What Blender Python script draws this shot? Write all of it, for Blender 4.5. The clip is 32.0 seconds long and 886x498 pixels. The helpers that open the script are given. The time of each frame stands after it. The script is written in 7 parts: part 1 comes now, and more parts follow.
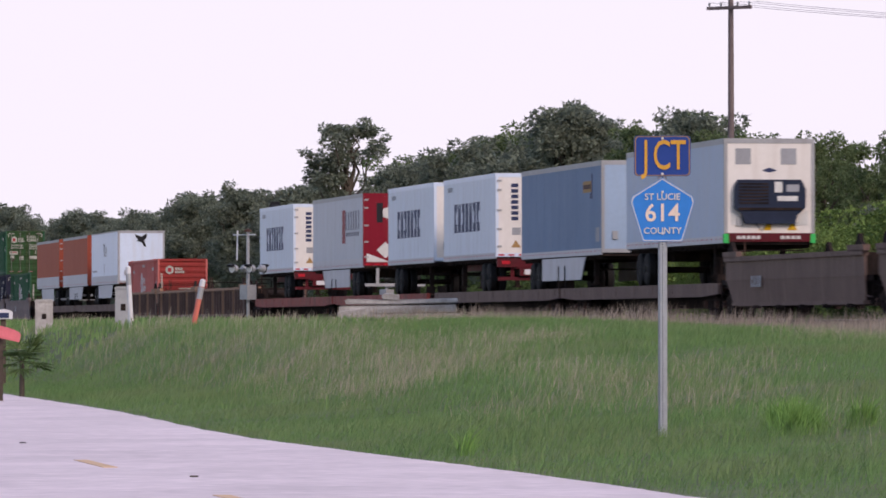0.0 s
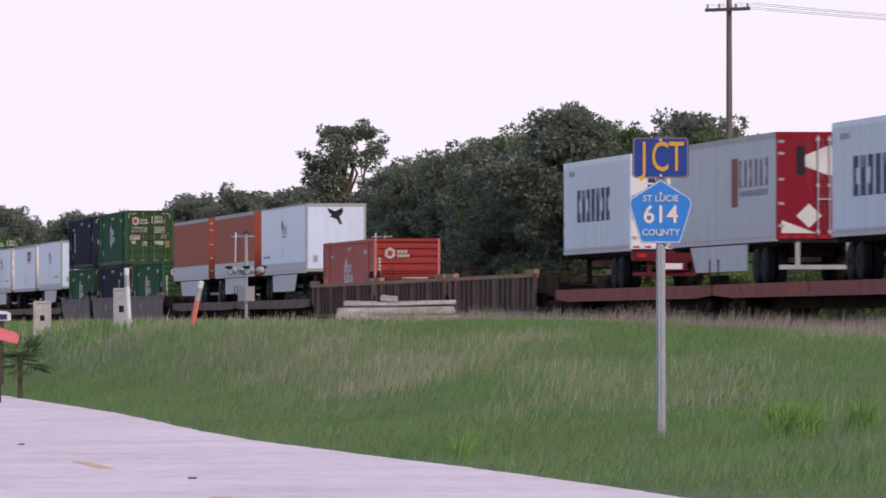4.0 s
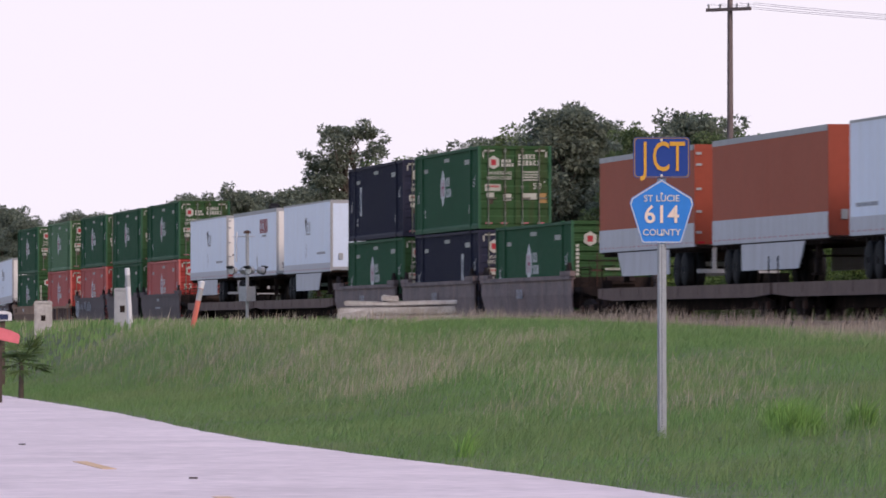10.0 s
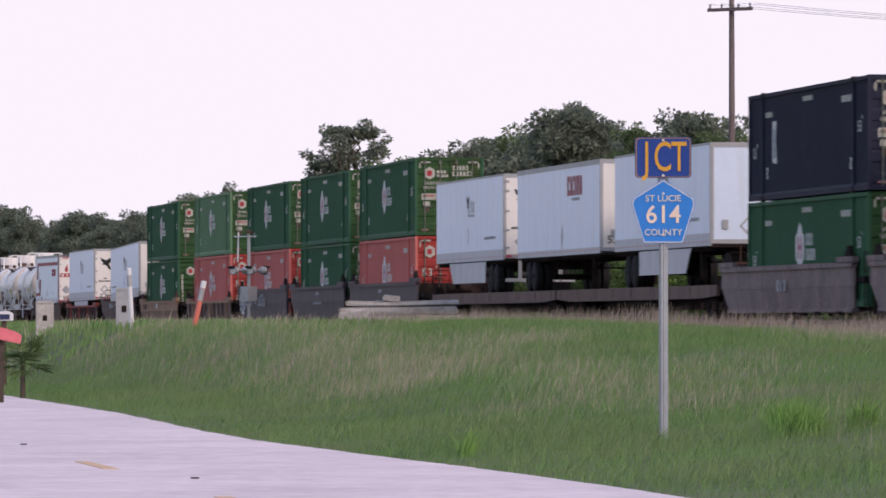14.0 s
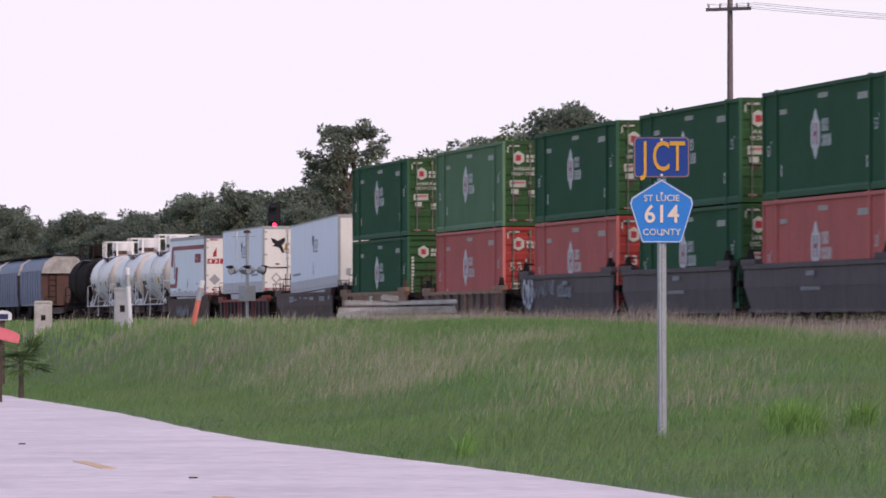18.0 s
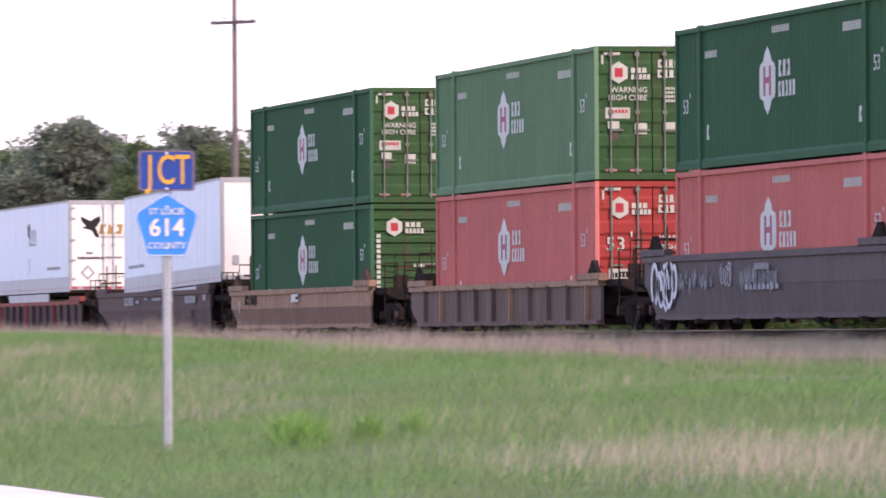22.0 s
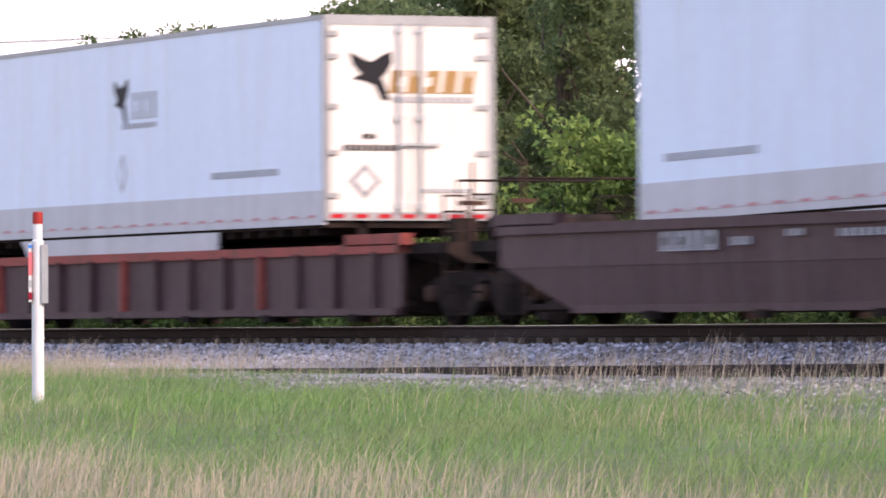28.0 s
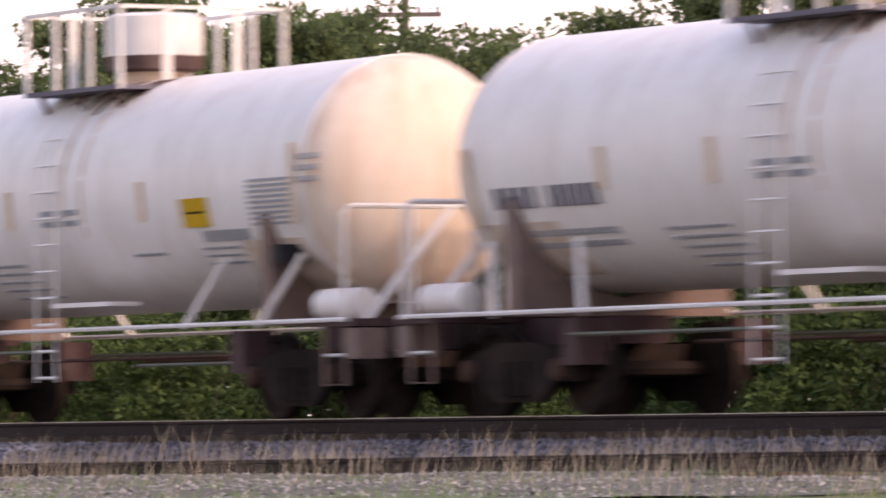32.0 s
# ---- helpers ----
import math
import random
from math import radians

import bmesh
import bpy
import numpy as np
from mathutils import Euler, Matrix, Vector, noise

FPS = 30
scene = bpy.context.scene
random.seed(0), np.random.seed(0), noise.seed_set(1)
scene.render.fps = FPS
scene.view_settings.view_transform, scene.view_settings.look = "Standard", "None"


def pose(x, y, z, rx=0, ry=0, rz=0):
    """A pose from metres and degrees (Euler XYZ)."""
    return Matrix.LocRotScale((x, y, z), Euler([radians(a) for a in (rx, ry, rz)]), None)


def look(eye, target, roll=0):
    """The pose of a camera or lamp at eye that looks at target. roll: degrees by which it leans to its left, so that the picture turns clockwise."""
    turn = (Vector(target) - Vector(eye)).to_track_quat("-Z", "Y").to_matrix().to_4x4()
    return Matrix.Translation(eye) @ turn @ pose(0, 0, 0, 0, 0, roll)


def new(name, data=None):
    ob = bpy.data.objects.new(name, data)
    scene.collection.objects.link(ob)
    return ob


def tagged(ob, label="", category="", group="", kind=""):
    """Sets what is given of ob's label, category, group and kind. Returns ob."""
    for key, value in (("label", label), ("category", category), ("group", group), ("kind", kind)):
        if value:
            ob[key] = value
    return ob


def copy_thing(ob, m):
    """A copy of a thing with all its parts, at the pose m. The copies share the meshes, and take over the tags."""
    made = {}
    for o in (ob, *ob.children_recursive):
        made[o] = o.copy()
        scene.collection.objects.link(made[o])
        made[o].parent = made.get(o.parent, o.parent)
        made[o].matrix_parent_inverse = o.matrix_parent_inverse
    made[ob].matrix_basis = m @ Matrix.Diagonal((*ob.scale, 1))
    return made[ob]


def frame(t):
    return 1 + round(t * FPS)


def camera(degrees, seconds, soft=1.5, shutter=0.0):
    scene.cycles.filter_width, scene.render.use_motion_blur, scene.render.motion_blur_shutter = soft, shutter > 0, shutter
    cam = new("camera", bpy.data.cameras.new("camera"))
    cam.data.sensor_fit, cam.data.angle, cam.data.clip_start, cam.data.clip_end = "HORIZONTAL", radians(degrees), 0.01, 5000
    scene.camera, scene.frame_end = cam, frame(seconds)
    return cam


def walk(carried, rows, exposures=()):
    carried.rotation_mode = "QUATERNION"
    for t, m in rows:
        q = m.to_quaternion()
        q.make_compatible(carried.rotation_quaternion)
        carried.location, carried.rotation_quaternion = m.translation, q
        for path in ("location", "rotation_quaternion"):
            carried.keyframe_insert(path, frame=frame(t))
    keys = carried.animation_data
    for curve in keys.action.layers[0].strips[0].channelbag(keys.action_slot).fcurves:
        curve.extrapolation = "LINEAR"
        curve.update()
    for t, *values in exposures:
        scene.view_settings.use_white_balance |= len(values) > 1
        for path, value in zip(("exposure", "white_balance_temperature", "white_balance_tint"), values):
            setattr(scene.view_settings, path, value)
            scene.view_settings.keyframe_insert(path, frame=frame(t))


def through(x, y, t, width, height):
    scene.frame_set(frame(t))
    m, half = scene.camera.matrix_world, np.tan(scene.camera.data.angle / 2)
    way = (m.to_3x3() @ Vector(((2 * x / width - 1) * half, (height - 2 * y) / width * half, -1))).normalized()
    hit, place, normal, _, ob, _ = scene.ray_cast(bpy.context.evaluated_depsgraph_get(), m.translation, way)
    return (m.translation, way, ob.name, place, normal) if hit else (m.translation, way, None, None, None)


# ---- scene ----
# ---------------------------------------------------------------- camera
EYE = Vector((0.0, 0.0, 1.2))      # x runs along the railway, y away from the road, the road lies at z = 0
cam = camera(7.627, 32.0, soft=1.7, shutter=0.5)
AIM = [  # seconds, bearing from the far end of the line, rise and lean in degrees
    (0, 8.156, 0.652, -0.08),
    (1, 8.171, 0.652, -0.08),
    (2, 8.149, 0.644, -0.08),
    (2.5, 8.156, 0.652, -0.08),
    (3, 8.163, 0.652, -0.08),
    (3.5, 8.171, 0.666, -0.08),
    (4, 8.171, 0.666, -0.08),
    (4.5, 8.171, 0.666, -0.08),
    (6.5, 8.163, 0.666, -0.08),
    (7, 8.163, 0.666, -0.08),
    (8, 8.163, 0.666, -0.08),
    (9, 8.163, 0.666, -0.08),
    (10, 8.163, 0.666, -0.08),
    (11, 8.156, 0.659, -0.08),
    (12, 8.156, 0.652, -0.08),
    (13, 8.149, 0.659, -0.08),
    (14, 8.149, 0.666, -0.08),
    (14.5, 8.149, 0.659, -0.08),
    (16.5, 8.156, 0.674, -0.08),
    (17, 8.163, 0.674, -0.08),
    (17.5, 8.163, 0.666, -0.08),
    (18, 8.163, 0.663, -0.08),
    (18.5, 9.081, 0.680, -0.13),
    (19, 10.188, 0.681, -0.18),
    (19.5, 10.886, 0.678, -0.21),
    (20, 11.298, 0.696, -0.23),
    (20.5, 11.632, 0.720, -0.26),
    (21, 11.851, 0.737, -0.28),
    (21.5, 11.827, 0.741, -0.30),
    (22, 12.427, 0.764, -0.31),
    (22.5, 13.544, 0.755, -0.33),
    (23, 15.081, 0.753, -0.20),
    (23.5, 16.327, 0.778, -0.15),
    (24, 16.845, 0.802, -0.10),
    (24.5, 17.370, 0.792, -0.05),
    (26.5, 21.648, 0.753, -0.25),
    (27, 22.008, 0.758, -0.30),
    (27.5, 22.432, 0.758, -0.26),
    (28, 22.690, 0.740, -0.22),
    (28.5, 22.986, 0.688, -0.20),
    (29, 23.455, 0.849, -0.18),
    (29.5, 23.817, 1.719, -0.20),
    (30, 24.564, 1.807, -0.33),
    (30.5, 26.184, 1.662, -0.30),
    (31, 27.875, 1.566, -0.30),
    (31.5, 29.379, 1.555, -0.45),
    (32, 30.384, 1.549, -0.60),
]


def aim(bearing, rise, lean):
    a, p = radians(bearing), radians(rise)
    way = Vector((-math.cos(a) * math.cos(p), math.sin(a) * math.cos(p), math.sin(p)))
    return look(EYE, EYE + way * 100, lean)


walk(cam, [(t, aim(a, p, r)) for t, a, p, r in AIM],
     exposures=[(0, 1.09, 6420, 27), (18, 1.09, 6420, 27), (19, 1.45, 6450, 32), (20, 1.9, 6450, 34), (22, 2.04, 6550, 36), (24, 2.45, 6500, 38), (27, 2.12, 6800, 30),
                (29, 2.15, 7050, 30), (29.5, 1.78, 6850, 28), (30, 1.5, 6800, 29), (31, 1.62, 7200, 33), (32, 1.75, 7750, 35)])

# ---------------------------------------------------------------- world, sun
SUN_WAY = Vector((0.74, 0.46, 0.56)).normalized()   # towards the sun, low beyond the line's near end
world = bpy.data.worlds.new("sky")
world.use_nodes = True
scene.world = world
wn, wl = world.node_tree.nodes, world.node_tree.links
sky = wn.new("ShaderNodeTexSky")
sky.sky_type, sky.sun_disc = "NISHITA", False
sky.sun_elevation = math.asin(SUN_WAY.z)
sky.sun_rotation = math.atan2(SUN_WAY.x, SUN_WAY.y)
sky.air_density, sky.dust_density, sky.ozone_density = 0.9, 0.7, 3.0
veil = wn.new("ShaderNodeHueSaturation")
veil.inputs["Saturation"].default_value = 0.85
wl.new(sky.outputs[0], veil.inputs["Color"])
haze = wn.new("ShaderNodeMix")       # a thin overcast evens the glow near the horizon
haze.data_type, haze.blend_type = "RGBA", "DARKEN"
haze.inputs["Factor"].default_value = 1.0
haze.inputs["B"].default_value = (3.10, 3.12, 3.20, 1)
wl.new(veil.outputs[0], haze.inputs["A"])
wl.new(haze.outputs["Result"], wn["Background"].inputs["Color"])
wn["Background"].inputs["Strength"].default_value = 0.138
sun = new("sun", bpy.data.lights.new("sun", "SUN"))
sun.data.energy, sun.data.angle, sun.data.color = 1.1, radians(18), (1.0, 0.86, 0.70)
sun.matrix_world = look(SUN_WAY * 100, (0, 0, 0))

# ---------------------------------------------------------------- materials


def material(name, colour, rough=0.6, metal=0.0, vary=0.12, grain=30.0, patch=1.2, bump=0.0, dirt=None, dirt_amount=0.0,
             streak=False, island=False, per_object=0.0, spec=0.12, dirt_scale=1.3):
    """A surface with grain and broad patches; dirt: a second colour that lies on it in stains or vertical streaks."""
    m = bpy.data.materials.new(name)
    m.use_nodes = True
    n, l = m.node_tree.nodes, m.node_tree.links
    b = n["Principled BSDF"]
    b.inputs["Roughness"].default_value, b.inputs["Metallic"].default_value = rough, metal
    b.inputs["Specular IOR Level"].default_value = spec
    co = n.new("ShaderNodeTexCoord")
    fine, broad = n.new("ShaderNodeTexNoise"), n.new("ShaderNodeTexNoise")
    fine.inputs["Scale"].default_value, broad.inputs["Scale"].default_value = grain, patch
    fine.inputs["Detail"].default_value, broad.inputs["Detail"].default_value = 4, 5
    for t in (fine, broad):
        l.new(co.outputs["Object"], t.inputs["Vector"])
    add = n.new("ShaderNodeMath")
    add.operation = "ADD"
    l.new(fine.outputs[0], add.inputs[0])
    l.new(broad.outputs[0], add.inputs[1])
    rng = n.new("ShaderNodeMapRange")
    rng.inputs["From Min"].default_value, rng.inputs["From Max"].default_value = 0.7, 1.3
    rng.inputs["To Min"].default_value, rng.inputs["To Max"].default_value = 1 - vary, 1 + vary
    l.new(add.outputs[0], rng.inputs["Value"])
    last = rng.outputs[0]
    if island or per_object:
        src = n.new("ShaderNodeNewGeometry").outputs["Random Per Island"] if island else n.new("ShaderNodeObjectInfo").outputs["Random"]
        r2 = n.new("ShaderNodeMapRange")
        amount = 0.3 if island is True else (island or per_object)
        r2.inputs["To Min"].default_value, r2.inputs["To Max"].default_value = 1 - amount, 1 + amount
        l.new(src, r2.inputs["Value"])
        mul = n.new("ShaderNodeMath")
        mul.operation = "MULTIPLY"
        l.new(last, mul.inputs[0])
        l.new(r2.outputs[0], mul.inputs[1])
        last = mul.outputs[0]
    scale = n.new("ShaderNodeVectorMath")
    scale.operation = "SCALE"
    scale.inputs[0].default_value = colour
    l.new(last, scale.inputs["Scale"])
    out = scale.outputs[0]
    if dirt:
        mp, st, ramp, mix = n.new("ShaderNodeMapping"), n.new("ShaderNodeTexNoise"), n.new("ShaderNodeMapRange"), n.new("ShaderNodeMix")
        mp.inputs["Scale"].default_value = (2.2, 2.2, 0.25) if streak else (dirt_scale,) * 3
        st.inputs["Scale"].default_value, st.inputs["Detail"].default_value = 1.6, 8
        l.new(co.outputs["Object"], mp.inputs["Vector"])
        l.new(mp.outputs[0], st.inputs["Vector"])
        ramp.inputs["From Min"].default_value, ramp.inputs["From Max"].default_value = 0.45, 0.72
        ramp.inputs["To Max"].default_value = dirt_amount
        l.new(st.outputs[0], ramp.inputs["Value"])
        mix.data_type = "RGBA"
        l.new(ramp.outputs[0], mix.inputs["Factor"])
        l.new(out, mix.inputs["A"])
        mix.inputs["B"].default_value = (*dirt, 1)
        out = mix.outputs["Result"]
    l.new(out, b.inputs["Base Color"])
    if bump:
        bp = n.new("ShaderNodeBump")
        bp.inputs["Strength"].default_value, bp.inputs["Distance"].default_value = bump, 0.02
        l.new(fine.outputs[0], bp.inputs["Height"])
        l.new(bp.outputs[0], b.inputs["Normal"])
    return m


def leaf_material(name, colour, amount=0.35, through=0.3, dry=None, dry_amount=0.0):
    """Leaves and blades: each differs a little, and light comes through; dry: the colour of withered drifts a few metres wide."""
    m = material(name, colour, 0.65, 0, 0.15, 3.0, 0.25, island=amount, spec=0.05, dirt=dry, dirt_amount=dry_amount, dirt_scale=0.28)
    n, l = m.node_tree.nodes, m.node_tree.links
    b = n["Principled BSDF"]
    tr, mx = n.new("ShaderNodeBsdfTranslucent"), n.new("ShaderNodeMixShader")
    mx.inputs[0].default_value = through
    l.new(b.inputs["Base Color"].links[0].from_socket, tr.inputs["Color"])
    l.new(b.outputs[0], mx.inputs[1])
    l.new(tr.outputs[0], mx.inputs[2])
    l.new(mx.outputs[0], n["Material Output"].inputs["Surface"])
    return m


M = {
    "green": material("green container paint", (0.036, 0.108, 0.058), 0.55, 0, 0.1, 8, 0.6, dirt=(0.07, 0.12, 0.085), dirt_amount=0.25, streak=True, spec=0.015),
    "green_pale": material("faded green container paint", (0.125, 0.222, 0.125), 0.55, 0, 0.1, 8, 0.6, dirt=(0.12, 0.16, 0.10), dirt_amount=0.35, streak=True, spec=0.015),
    "navy": material("navy container paint", (0.028, 0.030, 0.050), 0.55, 0, 0.1, 8, 0.6, dirt=(0.05, 0.05, 0.06), dirt_amount=0.25, streak=True, spec=0.015),
    "red": material("faded red container paint", (0.555, 0.165, 0.143), 0.55, 0, 0.1, 8, 0.6, dirt=(0.36, 0.14, 0.12), dirt_amount=0.4, streak=True, spec=0.015),
    "red_door": material("bright red container paint", (0.29, 0.046, 0.040), 0.55, 0, 0.1, 8, 0.6, dirt=(0.20, 0.06, 0.05), dirt_amount=0.35, streak=True, spec=0.02),
    # blue skylight on the unlit trailer sides is put into this white
    "white": material("white trailer skin", (0.585, 0.675, 0.80), 0.32, 0, 0.04, 6, 0.5, dirt=(0.5, 0.5, 0.5), dirt_amount=0.30, streak=True),
    "cream": material("white door paint", (0.70, 0.67, 0.63), 0.45, 0, 0.04, 6, 0.5, dirt=(0.52, 0.46, 0.40), dirt_amount=0.3, streak=True),
    "hopper_blue": material("faded blue-grey hopper paint", (0.235, 0.255, 0.325), 0.6, 0, 0.12, 6, 0.8, dirt=(0.17, 0.15, 0.15), dirt_amount=0.55, streak=True),
    "ice_white": material("cool white trailer skin", (0.60, 0.70, 0.775), 0.32, 0, 0.04, 6, 0.5, dirt=(0.5, 0.5, 0.5), dirt_amount=0.25, streak=True),
    "grey_skin": material("grey trailer skin", (0.40, 0.44, 0.50), 0.4, 0.1, 0.05, 6, 0.5, dirt=(0.30, 0.30, 0.30), dirt_amount=0.4, streak=True),
    "blue_skin": material("weathered blue trailer skin", (0.13, 0.21, 0.33), 0.5, 0, 0.08, 6, 0.5, dirt=(0.18, 0.25, 0.34), dirt_amount=0.5, streak=True, spec=0.04),
    "orange": material("orange trailer skin", (0.42, 0.110, 0.066), 0.55, 0, 0.06, 6, 0.5, dirt=(0.36, 0.11, 0.07), dirt_amount=0.4, streak=True, spec=0.02),
    "orange_end": material("bright orange door paint", (0.27, 0.060, 0.036), 0.5, 0, 0.06, 6, 0.5),
    "crimson": material("crimson door paint", (0.20, 0.010, 0.022), 0.45, 0, 0.06, 6, 0.5, dirt=(0.2, 0.03, 0.03), dirt_amount=0.4, streak=True),
    "alu": material("dull aluminium", (0.34, 0.35, 0.36), 0.5, 0.2, 0.08, 20, 1.0, dirt=(0.25, 0.24, 0.23), dirt_amount=0.4, streak=True),
    "galv": material("galvanised steel", (0.40, 0.42, 0.44), 0.5, 0.6, 0.15, 25, 3.0),
    "tank": material("white tank paint", (0.76, 0.73, 0.70), 0.35, 0, 0.05, 5, 0.4, dirt=(0.50, 0.42, 0.36), dirt_amount=0.28, streak=True),
    "tank_rust": material("rust-stained tank paint", (0.66, 0.50, 0.37), 0.55, 0, 0.12, 8, 1.0),
    "well_grey": material("dark grey car paint", (0.088, 0.070, 0.076), 0.65, 0, 0.2, 10, 0.8, dirt=(0.13, 0.10, 0.095), dirt_amount=0.55, streak=True),
    "well_brown": material("brown car paint", (0.125, 0.082, 0.070), 0.7, 0, 0.2, 10, 0.8, dirt=(0.20, 0.135, 0.11), dirt_amount=0.6, streak=True),
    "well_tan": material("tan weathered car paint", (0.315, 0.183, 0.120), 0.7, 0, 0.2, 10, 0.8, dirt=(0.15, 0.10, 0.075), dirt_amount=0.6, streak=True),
    "chassis_red": material("grimy red chassis paint", (0.10, 0.012, 0.018), 0.6, 0, 0.15, 10, 1.0, dirt=(0.05, 0.02, 0.02), dirt_amount=0.6),
    "band": material("pale lower panel", (0.46, 0.465, 0.50), 0.45, 0, 0.06, 8, 0.8, dirt=(0.34, 0.33, 0.32), dirt_amount=0.45, streak=True),
    "well_maroon": material("maroon car paint", (0.070, 0.038, 0.042), 0.6, 0, 0.2, 10, 0.8, dirt=(0.10, 0.075, 0.07), dirt_amount=0.6, streak=True),
    "well_red": material("worn red car paint", (0.27, 0.060, 0.050), 0.65, 0, 0.2, 10, 0.8, dirt=(0.10, 0.06, 0.05), dirt_amount=0.7, streak=True),
    "steel_dark": material("grimy running gear", (0.022, 0.017, 0.016), 0.9, 0.0, 0.3, 15, 2.0, dirt=(0.06, 0.04, 0.032), dirt_amount=0.6, spec=0.04),
    "rust": material("rusted steel", (0.078, 0.044, 0.034), 0.8, 0.2, 0.25, 18, 2.0, bump=0.3),
    "rail": material("rusty rail web", (0.036, 0.026, 0.025), 0.8, 0.1, 0.2, 20, 1.0),
    "rail_head": material("polished rail head", (0.45, 0.44, 0.43), 0.3, 0.9, 0.1, 20, 1.0),
    "rubber": material("tyre rubber", (0.018, 0.018, 0.019), 0.85, 0, 0.2, 20, 2.0),
    "rim": material("white wheel rim", (0.55, 0.55, 0.56), 0.4, 0.3, 0.1, 10, 2.0),
    "black": material("black lettering", (0.02, 0.02, 0.024), 0.6),
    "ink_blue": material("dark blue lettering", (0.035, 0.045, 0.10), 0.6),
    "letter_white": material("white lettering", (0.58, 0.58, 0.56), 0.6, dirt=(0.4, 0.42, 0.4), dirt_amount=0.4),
    "letter_red": material("red lettering", (0.36, 0.040, 0.050), 0.6),
    "letter_gold": material("gold lettering", (0.33, 0.20, 0.08), 0.6),
    "letter_slate": material("slate lettering", (0.14, 0.13, 0.16), 0.6),
    "letter_plum": material("plum lettering", (0.34, 0.10, 0.15), 0.6),
    "letter_grey": material("pale grey lettering", (0.30, 0.31, 0.33), 0.6),
    "maroon_stripe": material("maroon stripe", (0.24, 0.014, 0.028), 0.5),
    "amber": material("amber placard", (0.55, 0.33, 0.015), 0.6),
    "spray": material("faded spray paint", (0.36, 0.36, 0.38), 0.8, 0, 0.35, 6, 2.0),
    "spray_white": material("white spray paint", (0.62, 0.62, 0.64), 0.8, 0, 0.2, 6, 2.0),
    "reflector": material("red reflector tape", (0.45, 0.02, 0.03), 0.4),
    "sign_blue": material("blue sign sheeting", (0.035, 0.21, 0.60), 0.45, 0, 0.05, 12, 2.0),
    "sign_navy": material("dark blue sign sheeting", (0.025, 0.060, 0.25), 0.45, 0, 0.06, 12, 2.0),
    "sign_yellow": material("yellow sign lettering", (0.60, 0.32, 0.05), 0.5),
    "road": material("worn pale asphalt", (0.68, 0.575, 0.57), 0.85, 0, 0.16, 5, 0.45, bump=0.3, dirt=(0.55, 0.465, 0.455), dirt_amount=0.45),
    "road_line": material("faded yellow paint", (0.62, 0.42, 0.25), 0.8, 0, 0.2, 14, 3.0),
    "edge_line": material("worn white paint", (0.66, 0.65, 0.65), 0.8, 0, 0.1, 14, 3.0),
    "soil": material("grass thatch and soil", (0.095, 0.130, 0.062), 0.95, 0, 0.30, 6, 0.35, dirt=(0.17, 0.15, 0.085), dirt_amount=0.7),
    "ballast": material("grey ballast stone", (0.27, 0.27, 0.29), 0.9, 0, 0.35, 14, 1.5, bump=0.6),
    "stone": material("crushed stone", (0.29, 0.29, 0.32), 0.9, 0, 0.15, 20, 3.0, island=0.75),
    "gravel_stone": material("pale gravel stone", (0.21, 0.21, 0.205), 0.9, 0, 0.15, 20, 3.0, island=0.75),
    "stone_dark": material("darker crushed stone", (0.125, 0.12, 0.135), 0.9, 0, 0.15, 20, 3.0, island=0.7),
    "ballast_dark": material("darker ballast stone", (0.08, 0.077, 0.086), 0.9, 0, 0.35, 14, 1.5, bump=0.6),
    "gravel": material("pale gravel", (0.105, 0.104, 0.097), 0.95, 0, 0.35, 16, 0.8, bump=0.5, dirt=(0.15, 0.17, 0.08), dirt_amount=0.55),
    "tie": material("weathered timber tie", (0.075, 0.058, 0.046), 0.9, 0, 0.3, 14, 2.0, per_object=0.2),
    # weathered timber, its colour paled to carry the haze before the far poles
    "wood_pole": material("weathered pole timber", (0.17, 0.135, 0.13), 0.85, 0, 0.2, 14, 2.0, streak=True, dirt=(0.10, 0.08, 0.08), dirt_amount=0.6),
    "bark": material("tree bark", (0.085, 0.070, 0.056), 0.9, 0, 0.3, 10, 2.0, bump=0.4),
    "dead": material("dead twig", (0.20, 0.17, 0.14), 0.9, 0, 0.2, 10, 2.0),
    "post_orange": material("faded orange marker", (0.60, 0.17, 0.125), 0.6, 0, 0.12, 10, 2.0),
    "post_white": material("white marker plastic", (0.62, 0.62, 0.63), 0.5, 0, 0.05, 10, 2.0),
    "post_grey": material("grey steel box", (0.36, 0.37, 0.38), 0.5, 0.3, 0.1, 10, 2.0),
    "pink": material("faded pink paint", (0.62, 0.16, 0.18), 0.6, 0, 0.12, 8, 2.0),
    "concrete": material("weathered concrete", (0.42, 0.40, 0.38), 0.9, 0, 0.2, 12, 1.5, bump=0.4, dirt=(0.20, 0.18, 0.15), dirt_amount=0.6),
    # haze before the far trees is put into this paler, greyer leaf
    "leaf_hazed": leaf_material("oak leaf with haze in colour", (0.178, 0.204, 0.148), 0.35, 0.45),
    "leaf_mid": leaf_material("green leaf", (0.128, 0.170, 0.076), 0.35, 0.48),
    # shade behind the train is put into this darker undergrowth colour
    "leaf_scrub": leaf_material("undergrowth leaf with shade in colour", (0.078, 0.118, 0.040), 0.35, 0.28),
    "leaf_light": leaf_material("fresh yellow-green leaf", (0.170, 0.250, 0.070)),
    "blade": leaf_material("grass blade", (0.152, 0.262, 0.090), 0.16, dry=(0.29, 0.285, 0.160), dry_amount=0.48),
    "blade_dry": leaf_material("dry grass stalk", (0.44, 0.375, 0.285), 0.2),
